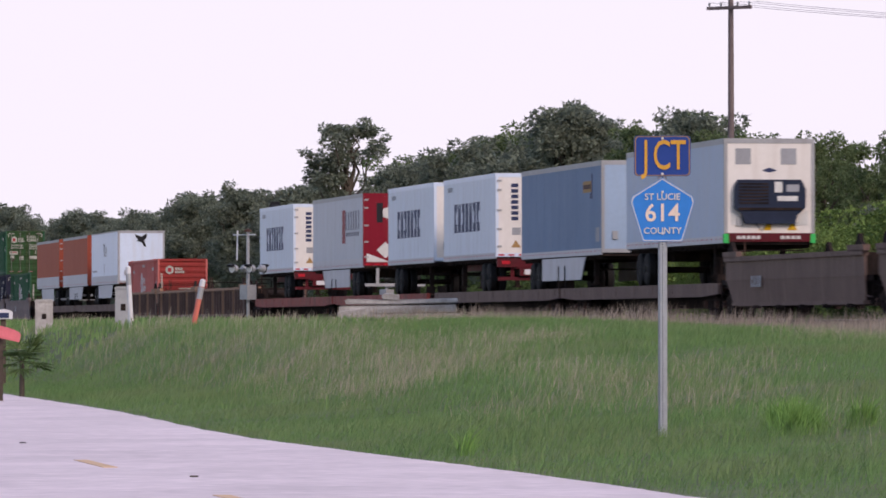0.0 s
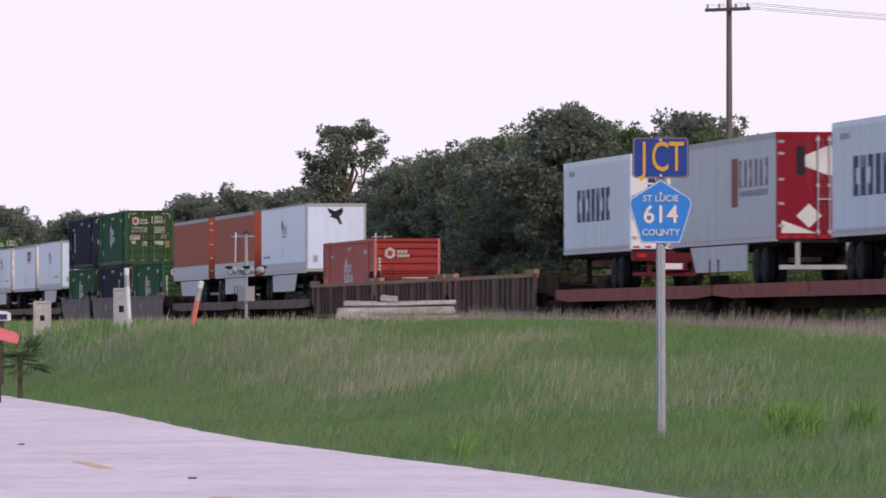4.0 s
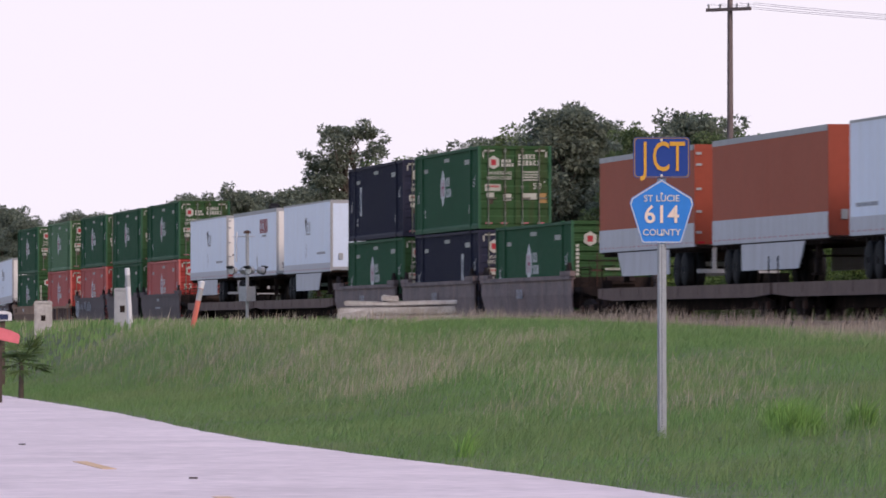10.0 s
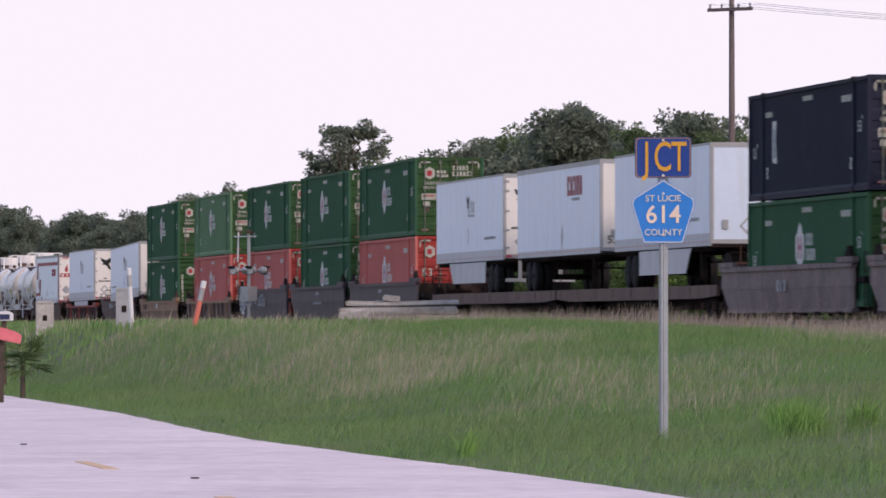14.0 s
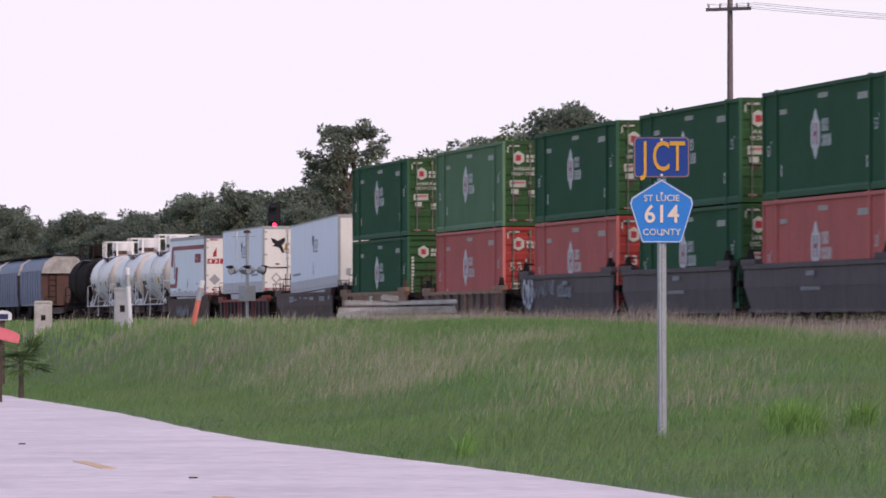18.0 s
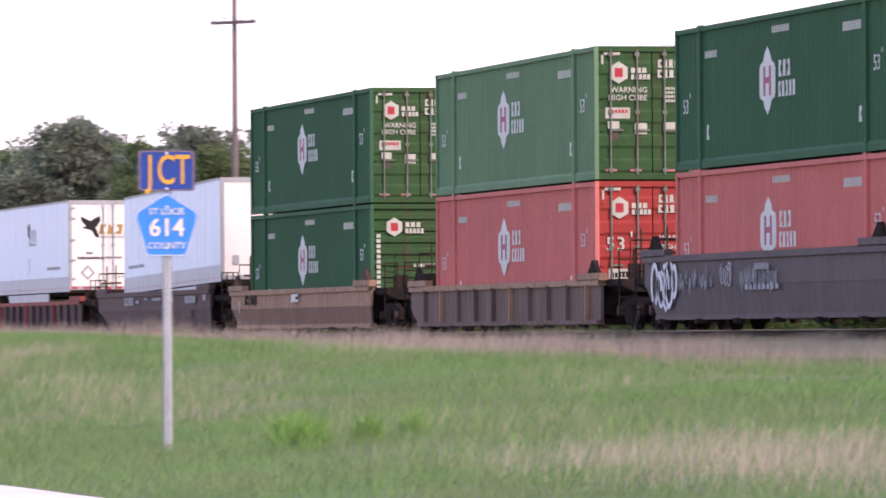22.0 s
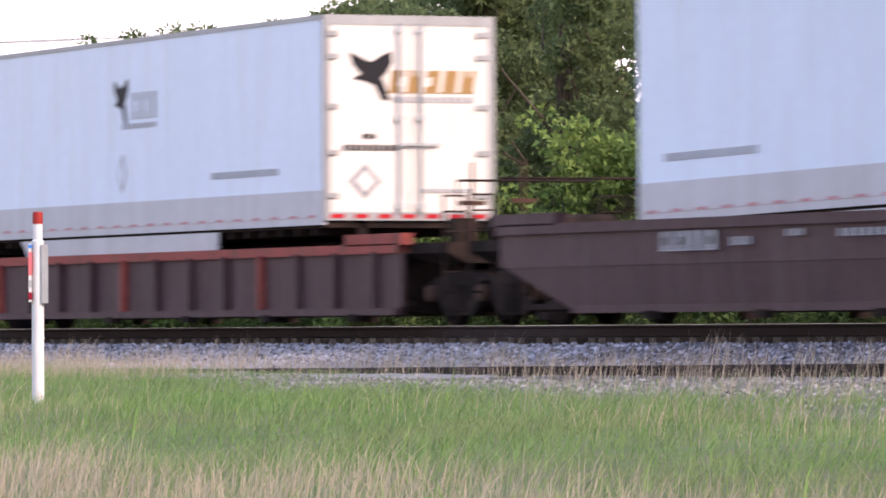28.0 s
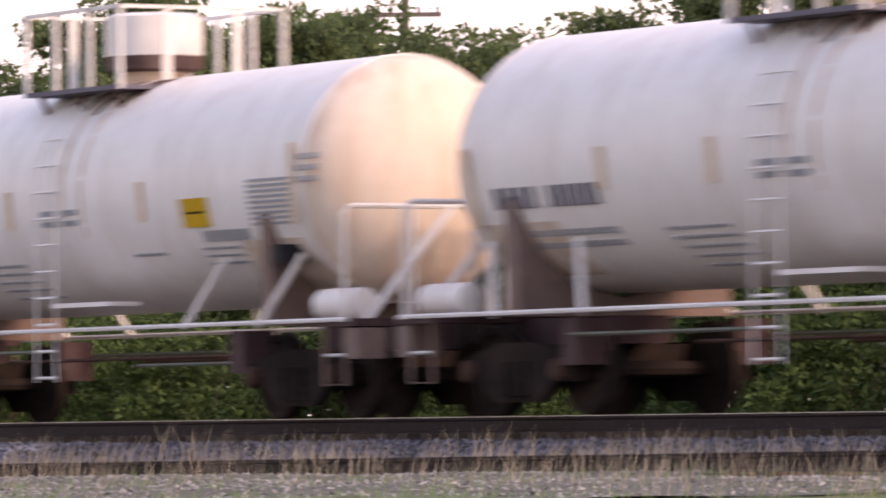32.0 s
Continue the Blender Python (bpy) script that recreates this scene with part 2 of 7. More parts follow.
    "blade_seed": leaf_material("mauve seed head", (0.30, 0.245, 0.205), 0.3),
    "blade_bright": leaf_material("bright weed blade", (0.185, 0.33, 0.085), 0.25),
    "palm": leaf_material("palm frond", (0.080, 0.125, 0.045), 0.3),
    "tank_dirty": material("rust-washed tank paint", (0.20, 0.145, 0.128), 0.6, 0, 0.15, 8, 1.0, dirt=(0.20, 0.12, 0.09), dirt_amount=0.6, streak=True),
    "reefer_unit": material("black cooling unit", (0.020, 0.028, 0.052), 0.4, 0, 0.1, 10, 2.0),
    "wire": material("wire", (0.10, 0.10, 0.11), 0.6),
    "brown_box": material("brown boxcar paint", (0.10, 0.055, 0.045), 0.7, 0, 0.15, 8, 0.8, dirt=(0.06, 0.045, 0.04), dirt_amount=0.5, streak=True),
    # rust streaks on a peach base, the low sun's warmth put into it
    "tank_head": material("rust-streaked tank end paint, sun in colour", (0.72, 0.60, 0.50), 0.4, 0, 0.06, 5, 0.6, dirt=(0.55, 0.38, 0.27), dirt_amount=0.6, streak=True),
    "stain": material("dark rust stain", (0.105, 0.065, 0.060), 0.8, 0, 0.3, 9, 2.5, dirt=(0.30, 0.22, 0.18), dirt_amount=0.5, streak=True),
    "stain_pale": material("pale rust run", (0.58, 0.46, 0.37), 0.6, 0, 0.2, 6, 1.5, dirt=(0.72, 0.68, 0.64), dirt_amount=0.9, streak=True),
    "letter_dull": material("dulled lettering", (0.42, 0.42, 0.37), 0.6, dirt=(0.26, 0.27, 0.22), dirt_amount=0.5),
    "rod": material("dull lock rod steel", (0.14, 0.16, 0.13), 0.6, 0.0, 0.15, 20, 2.0, dirt=(0.12, 0.07, 0.05), dirt_amount=0.6),
    "well_dark": material("dark brown car paint", (0.064, 0.034, 0.030), 0.65, 0, 0.2, 10, 0.8, dirt=(0.105, 0.062, 0.052), dirt_amount=0.6, streak=True),
    "green_door": material("weathered green door paint", (0.034, 0.078, 0.032), 0.6, 0, 0.15, 8, 0.8, dirt=(0.07, 0.055, 0.03), dirt_amount=0.5, streak=True, spec=0.02),
    "reefer_white": material("dulled white refrigerated box skin", (0.56, 0.63, 0.72), 0.4, 0, 0.05, 6, 0.5, dirt=(0.42, 0.44, 0.46), dirt_amount=0.45, streak=True),
    "reefer_skin": material("pale blue-grey trailer skin", (0.30, 0.40, 0.53), 0.4, 0, 0.05, 6, 0.5, dirt=(0.33, 0.36, 0.40), dirt_amount=0.4, streak=True),
    "well_weathered": material("weathered grey-brown car paint", (0.165, 0.130, 0.128), 0.7, 0, 0.40, 10, 0.8, dirt=(0.27, 0.185, 0.165), dirt_amount=0.85, streak=True),
    "tape": material("faded red and white tape", (0.42, 0.15, 0.17), 0.4),
    # tan car's lower plate: weathered paint with the overhang's shade put into it
    "well_tan_shade": material("weathered tan car paint, shade in colour", (0.19, 0.108, 0.077), 0.7, 0, 0.2, 10, 0.8, dirt=(0.11, 0.07, 0.055), dirt_amount=0.6, streak=True),
    "signal_red": material("lit red lens", (0.5, 0.01, 0.02), 0.4),
}
glow = M["signal_red"].node_tree.nodes["Principled BSDF"]
glow.inputs["Emission Color"].default_value = (1.0, 0.03, 0.07, 1)
glow.inputs["Emission Strength"].default_value = 2.2
# ---------------------------------------------------------------- building helpers


def bm_new():
    return bmesh.new()


def box(bm, x0, x1, y0, y1, z0, z1):
    v = [bm.verts.new((x, y, z)) for x in (x0, x1) for y in (y0, y1) for z in (z0, z1)]
    for f in ((0, 1, 3, 2), (4, 6, 7, 5), (0, 4, 5, 1), (2, 3, 7, 6), (0, 2, 6, 4), (1, 5, 7, 3)):
        bm.faces.new([v[i] for i in f])
    return v


def prism(bm, outline, y0, y1, axis="y"):
    """A plate: the outline (a, z pairs) drawn out from y0 to y1 along the axis."""
    put = (lambda a, z, d: (a, d, z)) if axis == "y" else (lambda a, z, d: (d, a, z))
    p = [bm.verts.new(put(a, z, y0)) for a, z in outline]
    q = [bm.verts.new(put(a, z, y1)) for a, z in outline]
    n = len(p)
    for i in range(n):
        j = (i + 1) % n
        bm.faces.new((p[i], p[j], q[j], q[i]))
    bm.faces.new(p[::-1])
    bm.faces.new(q)


def tube(bm, a, b, r, seg=6, r2=None):
    a, b = Vector(a), Vector(b)
    d = (b - a).normalized()
    u = d.orthogonal().normalized()
    w = d.cross(u)
    rings = []
    for c, rad in ((a, r), (b, r if r2 is None else r2)):
        rings.append([bm.verts.new(c + (u * math.cos(k * math.tau / seg) + w * math.sin(k * math.tau / seg)) * rad) for k in range(seg)])
    for k in range(seg):
        j = (k + 1) % seg
        bm.faces.new((rings[0][k], rings[0][j], rings[1][j], rings[1][k]))
    bm.faces.new(rings[0][::-1])
    bm.faces.new(rings[1])


def pipe(bm, points, r, seg=6):
    pts = [Vector(p) for p in points]
    last = None
    for i, p in enumerate(pts):
        d = (pts[min(i + 1, len(pts) - 1)] - pts[max(i - 1, 0)]).normalized()
        u = Vector((0.31, 0.17, 0.94)) if abs(d.z) < 0.8 else Vector((0.9, 0.4, 0.1))
        u = (u - d * u.dot(d)).normalized()
        w = d.cross(u)
        ring = [bm.verts.new(p + (u * math.cos(k * math.tau / seg) + w * math.sin(k * math.tau / seg)) * r) for k in range(seg)]
        if last:
            for k in range(seg):
                j = (k + 1) % seg
                bm.faces.new((last[k], last[j], ring[j], ring[k]))
        else:
            bm.faces.new(ring[::-1])
        last = ring
    bm.faces.new(last)


def lathe(bm, profile, centre, axis="y", seg=20):
    """Turns (along, radius) pairs round an axis through centre."""
    rings = []
    for s, r in profile:
        ring = []
        for k in range(seg):
            a = k * math.tau / seg
            c, d = r * math.cos(a), r * math.sin(a)
            off = {"x": (s, c, d), "y": (c, s, d), "z": (c, d, s)}[axis]
            ring.append(bm.verts.new(Vector(centre) + Vector(off)))
        rings.append(ring)
    for p, q in zip(rings, rings[1:]):
        for k in range(seg):
            j = (k + 1) % seg
            bm.faces.new((p[k], p[j], q[j], q[k]))
    bm.faces.new(rings[0][::-1])
    bm.faces.new(rings[-1])


def mesh_of(name, bm, mat, smooth=False, bevel=0.0):
    if bevel:
        bmesh.ops.bevel(bm, geom=[e for e in bm.edges if len(e.link_faces) == 2 and e.calc_face_angle(0) > 0.6],
                        offset=bevel, segments=1, affect="EDGES", clamp_overlap=True)
    bmesh.ops.recalc_face_normals(bm, faces=bm.faces)
    me = bpy.data.meshes.new(name)
    bm.to_mesh(me)
    bm.free()
    me.materials.append(M[mat])
    if smooth:
        me.shade_smooth()
        me.set_sharp_from_angle(angle=radians(40))
    return me


def part(name, bm, mat, parent=None, label="", smooth=False, bevel=0.0):
    ob = new(name, bm if isinstance(bm, bpy.types.Mesh) else mesh_of(name, bm, mat, smooth, bevel))
    ob.parent = parent
    if label:
        ob["label"] = label
    return ob


def thing(name, label, category, group="", at=None):
    ob = new(name)
    ob.empty_display_size = 0.2
    tagged(ob, label, category, group)
    if at is not None:
        ob.matrix_basis = at
    return ob


LETTERS = {}


def words(text, size, mat, depth=0.006, bold=0.0):
    """A mesh of raised lettering in the xz plane, facing -y, centred on its origin."""
    key = (text, size, mat, bold)
    if key not in LETTERS:
        cu = bpy.data.curves.new("lettering", "FONT")
        cu.body, cu.size, cu.extrude, cu.align_x, cu.align_y, cu.offset = text, size, depth / 2, "CENTER", "CENTER", bold
        cu.resolution_u = 3
        ob = new("lettering", cu)
        bpy.context.view_layer.update()
        me = bpy.data.meshes.new_from_object(ob.evaluated_get(bpy.context.evaluated_depsgraph_get()))
        bpy.data.objects.remove(ob)
        me.transform(Matrix.Rotation(radians(90), 4, "X"))
        me.materials.clear()
        me.materials.append(M[mat])
        LETTERS[key] = me
    return LETTERS[key]


def lettering(text, size, mat, parent, x, y, z, turn=0.0, bold=0.0, width=1.0):
    ob = new("lettering", words(text, size, mat, bold=bold))
    ob.parent = parent
    ob.matrix_basis = Matrix.Translation((x, y, z)) @ Matrix.Rotation(radians(turn), 4, "Z") @ Matrix.Diagonal((width, 1, 1, 1))
    return ob


def foot_mark(text, size, mat, parent, x, y, z, turn=0.0, bold=0.0):
    """A short number whose figures are pieces of their own."""
    c, d = math.cos(radians(turn)), math.sin(radians(turn))
    for k, ch in enumerate(text):
        off = (k - (len(text) - 1) / 2) * 0.56 * size
        lettering(ch, size, mat, parent, x + off * c, y + off * d, z + (0.25 * size if ch == "'" else 0), turn, bold)


def ground_z(x, y):
    """Height of the ground: the road at 0, a verge, then a gentle rise to the line."""
    ys = (-400, 8.5, 9.4, 11, 17, 25, 31, 34, 60, 90)
    zs = (0, -0.02, 0.02, 0.12, 0.58, 0.74, 0.80, 0.80, 0.75, 0.7)
    z = zs[-1]
    for (a, b), (c, d) in zip(zip(ys, ys[1:]), zip(zs, zs[1:])):
        if y <= b:
            k = max(0.0, min(1.0, (y - a) / (b - a)))
            z = c + (d - c) * k
            break
    if y > 10:
        k = max(0.0, min(1.0, (-x - 62) / 60)) * max(0.0, min(1.0, (y - 10) / 3))
        z += 0.60 * k * k * (3 - 2 * k) * max(0.0, min(1.0, (27 - y) / 8))
    if 10 < y < 16:                 # a swell in the far verge
        z += 0.3 * max(0.0, min(1.0, (-x - 100) / 20)) * min(1.0, (y - 10) / 2.2) * min(1.0, (16 - y) / 3)
    if y > 20:                      # a dip beside the disused siding
        z -= 0.1 * max(0.0, min(1.0, (-x - 50) / 20)) * max(0.0, min(1.0, (x + 104) / 20)) * min(1.0, (y - 20) / 5) * max(0.0, min(1.0, (33.4 - y) / 1.5))
    if 9 < y < 33:
        z += 0.05 * noise.noise((x * 0.15, y * 0.3, 0)) + 0.025 * noise.noise((x * 0.6, y * 0.9, 3))
    return z

# ---------------------------------------------------------------- ground, road, railway
YC, RZ = 35.57, 1.32               # middle of the running line and the height of its rail heads
rnd = random.Random(7)


def build_ground():
    xs = [-4000, -2500, -1500, -1000, -700] + list(range(-520, -150, 10)) + list(range(-150, 10, 2)) + [20, 60, 150, 400, 1000, 2000, 4000]
    ys = [-3000, -1000, -300, -60, -10, 0, 8.4] + [8.4 + 0.6 * i for i in range(1, 43)] + [36, 40, 45, 52, 60, 90, 150, 300, 800, 2000, 4000]
    v = [(x, y, ground_z(x, y)) for x in xs for y in ys]
    n = len(ys)
    f = [(i * n + j, (i + 1) * n + j, (i + 1) * n + j + 1, i * n + j + 1) for i in range(len(xs) - 1) for j in range(n - 1)]
    me = bpy.data.meshes.new("ground")
    me.from_pydata(v, [], f)
    me.materials.append(M["soil"])
    me.shade_smooth()
    tagged(new("ground", me), "rough green grassland with dry patches beside the railway", "ground", kind="structure")


build_ground()


def strip(name, y0, y1, z, mat, label, category, x0=-1500, x1=600, ragged=0.0, step=None, parent=None):
    bm = bm_new()
    n = max(2, int((x1 - x0) / (step or 50)) + 1)
    rows = []
    for i in range(n):
        x = x0 + (x1 - x0) * i / (n - 1)
        wob = ragged * (noise.noise((x * 0.5, 1.7, 0)) + 0.6 * noise.noise((x * 2.1, 4.0, 0)))
        wob -= (0.5 * math.exp(-((x + 70) / 15) ** 2)) if ragged else 0.0
        rows.append([bm.verts.new(c) for c in ((x, y0, z - 0.12), (x, y0, z), (x, y1 + wob, z), (x, y1 + wob, z - 0.12))])
    for a, b in zip(rows, rows[1:]):
        for k in range(3):
            bm.faces.new((a[k], b[k], b[k + 1], a[k + 1]))
    ob = part(name, bm, mat, parent)
    if parent is None:
        tagged(ob, label, category, kind="structure")
    return ob


road = strip("road", 1.9, 8.55, 0.02, "road", "pale worn two-lane asphalt road with a ragged grassy edge", "road", -700, 60, ragged=0.05, step=0.5)
bmk = bm_new()
for k in range(0, 11):
    x = -56.4 + 12.19 * k
    box(bmk, x - 1.55, x + 1.55, 5.30, 5.42, 0.012, 0.025)
part("centre_line", bmk, "road_line", road, "broken faded yellow centre line")
road.matrix_basis = Matrix.Translation((-46, 8.2, 0)) @ Matrix.Rotation(radians(-0.46), 4, "Z") @ Matrix.Translation((46, -8.55, 0))
# loose scraps on the road
for x, y, s in ((-66.4, 5.27, 0.03), (-51.3, 5.4, 0.03)):
    bm = bm_new()
    box(bm, -s, s, -0.02, 0.02, 0, 0.012)
    sc = part("bark_scrap", bm, "tie", None, bevel=0.004)
    tagged(sc, "dark scrap of bark lying on the road", "debris")
    sc.matrix_basis = pose(x, y, 0.021, 0, 0, 70)


def lay_bed(prof, xs, mat, label):
    bm = bm_new()
    rows = []
    for x in xs:
        rows.append([bm.verts.new((x, YC + a + 0.05 * noise.noise((x, a, 0)), RZ + z + 0.05 * noise.noise((x * 1.3, a * 1.3, 5)))) for a, z in prof])
    for a, b in zip(rows, rows[1:]):
        for k in range(len(prof) - 1):
            bm.faces.new((a[k], b[k], b[k + 1], a[k + 1]))
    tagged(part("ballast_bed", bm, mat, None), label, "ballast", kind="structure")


def build_ballast():
    prof = [(-6.5, -0.62), (-3.1, -0.53), (-1.75, -0.29), (-1.2, -0.27), (1.2, -0.27), (1.75, -0.29), (3.1, -0.53), (6.5, -0.62)]
    near = [-130 + 0.7 * i for i in range(160)]
    # the stretch nearer the camera gets a darker stone
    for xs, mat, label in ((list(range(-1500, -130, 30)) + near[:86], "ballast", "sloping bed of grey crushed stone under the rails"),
                           (near[85:] + list(range(-15, 600, 30)), "ballast_dark", "sloping bed of dark grey crushed stone under the rails")):
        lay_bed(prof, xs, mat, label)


build_ballast()


def rail(name, y, z, x0, x1, label, group, fall=0.0):
    """One rail with foot, web and head; its top face is worn bright."""
    ob = thing(name, label, "rail", group, Matrix.Translation((0, y, z)))
    bm = bm_new()
    prism(bm, [(-0.07, -0.172), (0.07, -0.172), (0.07, -0.158), (0.012, -0.142), (0.012, -0.045), (0.036, -0.032), (0.036, -0.006), (-0.036, -0.006),
               (-0.036, -0.032), (-0.012, -0.045), (-0.012, -0.142), (-0.07, -0.158)], x0, x1, axis="x")
    part("web", bm, "rail", ob)
    bm = bm_new()
    box(bm, x0, x1, -0.033, 0.033, -0.006, 0)
    part("head", bm, "rail_head" if not fall else "rail", ob)
    ob.rotation_euler = (0, fall, 0)
    return ob


for s in (-0.75, 0.75):
    rail("rail", YC + s, RZ, -1500, 600, "steel running rail with a worn bright head", "running rails")

bm = bm_new()
box(bm, -0.11, 0.11, -1.3, 1.3, -0.16, 0)
tie_mesh = mesh_of("tie", bm, "tie", bevel=0.015)
ties = thing("tie_row", "row of weathered timber ties under the running rails", "ties")
ties["kind"] = "structure"
for k in range(190):
    ob = new("tie", tie_mesh)
    ob.parent = ties
    ob.matrix_basis = pose(-118 + 0.51 * k, YC + rnd.uniform(-0.06, 0.06), RZ - 0.165, 0, 0, rnd.uniform(-1.2, 1.2))

# the disused siding on the road's side of the line
SIDING = 31.0
for s in (-0.72, 0.72):
    rail("siding_rail", SIDING + s, 0.985, -55, 60, "rusty rail of a disused siding half lost in dry grass", "siding rails", fall=-0.006).location.x = -45
sties = thing("siding_tie_row", "row of half-buried old ties under the siding", "ties")
sties["kind"] = "structure"
for k in range(150):
    ob = new("tie", tie_mesh)
    ob.parent = sties
    x = -98 + 0.56 * k
    ob.matrix_basis = pose(x, SIDING + rnd.uniform(-0.1, 0.1), 0.81 + (x + 45) * 0.006 + rnd.uniform(-0.02, 0.02), 0, 0, rnd.uniform(-2, 2))



def gravel_bed():
    """Bare gravel with ragged edges on both sides of the siding."""
    bm = bm_new()
    grid = {}
    for i in range(82):
        for j in range(34):
            x, y = -86 + i * 0.6, 19 + j * 0.42
            low = 25.5 - 6.5 * max(0.0, min(1.0, (x + 76) / 22)) + 1.6 * noise.noise((x * 0.4, y * 0.4, 2)) + 0.8 * noise.noise((x * 1.5, y * 1.5, 6))
            if y > low and x > -80 + 4 * noise.noise((y * 0.8, 1, 1)):
                grid[i, j] = bm.verts.new((x, y, ground_z(x, y) + 0.012))
    for i, j in list(grid):
        q = [(i, j), (i + 1, j), (i + 1, j + 1), (i, j + 1)]
        if all(c in grid for c in q):
            bm.faces.new([grid[c] for c in q])
    for v in [v for v in bm.verts if not v.link_faces]:
        bm.verts.remove(v)
    tagged(part("gravel_bed", bm, "gravel", None), "bare pale gravel beside the disused siding", "gravel", kind="structure")


gravel_bed()

# ---------------------------------------------------------------- the train
# Each thing stands at its place along the line when the clock is at 17 s, with z = 0 on the rail heads.
TRAIN = []
HALF = 1.295


def ride(ob, x, z=0.0, tilt=0.0):
    """Notes a thing of the train; tilt lifts its leading end."""
    TRAIN.append((ob, x, z, tilt))
    ob.matrix_basis = pose(x, YC, RZ + z, 0, -math.degrees(tilt), 0)
    return ob


CUTS = "culnulc"


def bars(parent, mat, x, z, width, height, n, slant=0.0, gap=0.28, face="side", at=None, name="word_block", cuts=None):
    """A word that stays a row of n plain blocks on a hair-thin base line, notched where large; centred at x (or across the end) and z."""
    bm = bm_new()
    w = width / n
    lo, hi, thin = z - height / 2, z + height / 2, z - height / 2 + min(0.012, height * 0.1)
    s = slant * height
    cuts = cuts or (CUTS if height >= 0.2 and n <= 8 else "n")
    pts = [(x + width / 2, lo), (x - width / 2, lo)]
    for k in range(n):
        a = x - width / 2 + k * w + w * gap / 2
        b = a + w * (1 - gap)
        q, h = b - a, hi - lo
        kind = cuts[k % len(cuts)]
        low, high = lo + 0.3 * h, hi - 0.3 * h
        pts.append((a, thin))
        if kind == "u":
            pts += [(a, hi), (a + 0.36 * q, hi), (a + 0.42 * q, high), (b - 0.42 * q, high), (b - 0.36 * q, hi), (b, hi)]
        elif kind == "c":
            pts += [(a, hi), (b, hi), (b, high), (b - 0.45 * q, high), (b - 0.45 * q, low), (b, low)]
        elif kind == "l":
            pts += [(a, low), (a + 0.45 * q, low), (a + 0.45 * q, high), (a, high), (a, hi), (b, hi)]
        else:
            pts += [(a, hi), (b, hi)]
        pts.append((b, thin))
    outline = [(p + s * (2 * (v - lo) / height - 1), v) for p, v in pts]
    if face == "side":
        y = -HALF - 0.006 if at is None else at
        prism(bm, outline, y, y + 0.008)
    else:
        prism(bm, outline, at - 0.002, at + 0.006, axis="x")
    return part(name, bm, mat, parent)


def decal(parent, mat, outline, face="side", at=None, name="emblem"):
    bm = bm_new()
    if face == "side":
        y = -HALF - 0.006 if at is None else at
        prism(bm, outline, y, y + 0.008)
    else:
        prism(bm, outline, at - 0.002, at + 0.006, axis="x")
    return part(name, bm, mat, parent)


def ribbed_wall(bm, x0, x1, z0, z1, y, depth, pitch):
    """A corrugated side wall: trapezoid ribs with flat crowns."""
    n = max(1, round((x1 - x0) / pitch))
    p = (x1 - x0) / n
    pts = []
    for k in range(n):
        a = x0 + k * p
        pts += [(a, 0), (a + 0.42 * p, 0), (a + 0.5 * p, depth), (a + 0.92 * p, depth)]
    pts.append((x1, 0))
    lo = [bm.verts.new((a, y + d, z0)) for a, d in pts]
    hi = [bm.verts.new((a, y + d, z1)) for a, d in pts]
    for k in range(len(pts) - 1):
        bm.faces.new((lo[k], lo[k + 1], hi[k + 1], hi[k]))


def folded_sheet(bm, x, y0, y1, z0, z1, depth, folds):
    """An end panel pressed into level folds, with a back."""
    p = (z1 - z0) / folds
    pts = []
    for k in range(folds):
        a = z0 + k * p
        pts += [(a, 0), (a + 0.12 * p, depth), (a + 0.5 * p, depth), (a + 0.62 * p, 0)]
    pts.append((z1, 0))
    outline = [(x + d, z) for z, d in pts] + [(x - 0.03, z1), (x - 0.03, z0)]
    prism(bm, outline, y0, y1)


def lock_rod(parent, x_face, y, z0, z1, mat="galv"):
    bm = bm_new()
    tube(bm, (x_face + 0.05, y, z0), (x_face + 0.05, y, z1), 0.022, 6)
    for z in (z0 + 0.1, (z0 + z1) / 2, z1 - 0.1):
        box(bm, x_face, x_face + 0.07, y - 0.05, y + 0.05, z - 0.04, z + 0.04)
    box(bm, x_face + 0.04, x_face + 0.075, y - 0.03, y + 0.28, z0 + 0.95, z0 + 0.99)
    return part("lock_rod", bm, mat, parent, "galvanised door lock rod")


CON_L, CON_H = 16.15, 2.9


def container(paint, door_paint, label, doors=True, emblem="letter_white", heart="letter_red", banner=None, plain_doors=False):
    """A 53-foot high-cube container with posts at the 40-foot points; doors or a ribbed blank wall at its leading end."""
    ob = thing("shipping_container", label, "shipping container")
    L, H, W = CON_L, CON_H, HALF
    bm = bm_new()
    ribbed_wall(bm, 0.12, L - 0.12, 0.12, H - 0.08, -W + 0.05, 0.018, 0.21)
    ribbed_wall(bm, 0.12, L - 0.12, 0.12, H - 0.08, W - 0.07, 0.018, 0.21)
    box(bm, 0.06, L - 0.06, -W + 0.08, W - 0.08, H - 0.09, H - 0.03)
    box(bm, 0.06, L - 0.06, -W + 0.06, W - 0.06, 0.02, 0.15)
    box(bm, 0.05, 0.08, -W + 0.06, W - 0.06, 0.1, H - 0.05)
    part("body", bm, paint, ob)
    for s in (-1, 1):
        a, b = sorted((s * W, s * (W - 0.09)))
        bm = bm_new()
        box(bm, 0.1, L - 0.1, a, b, H - 0.11, H - 0.01)
        part("top_rail", bm, paint, ob, bevel=0.012)
        bm = bm_new()
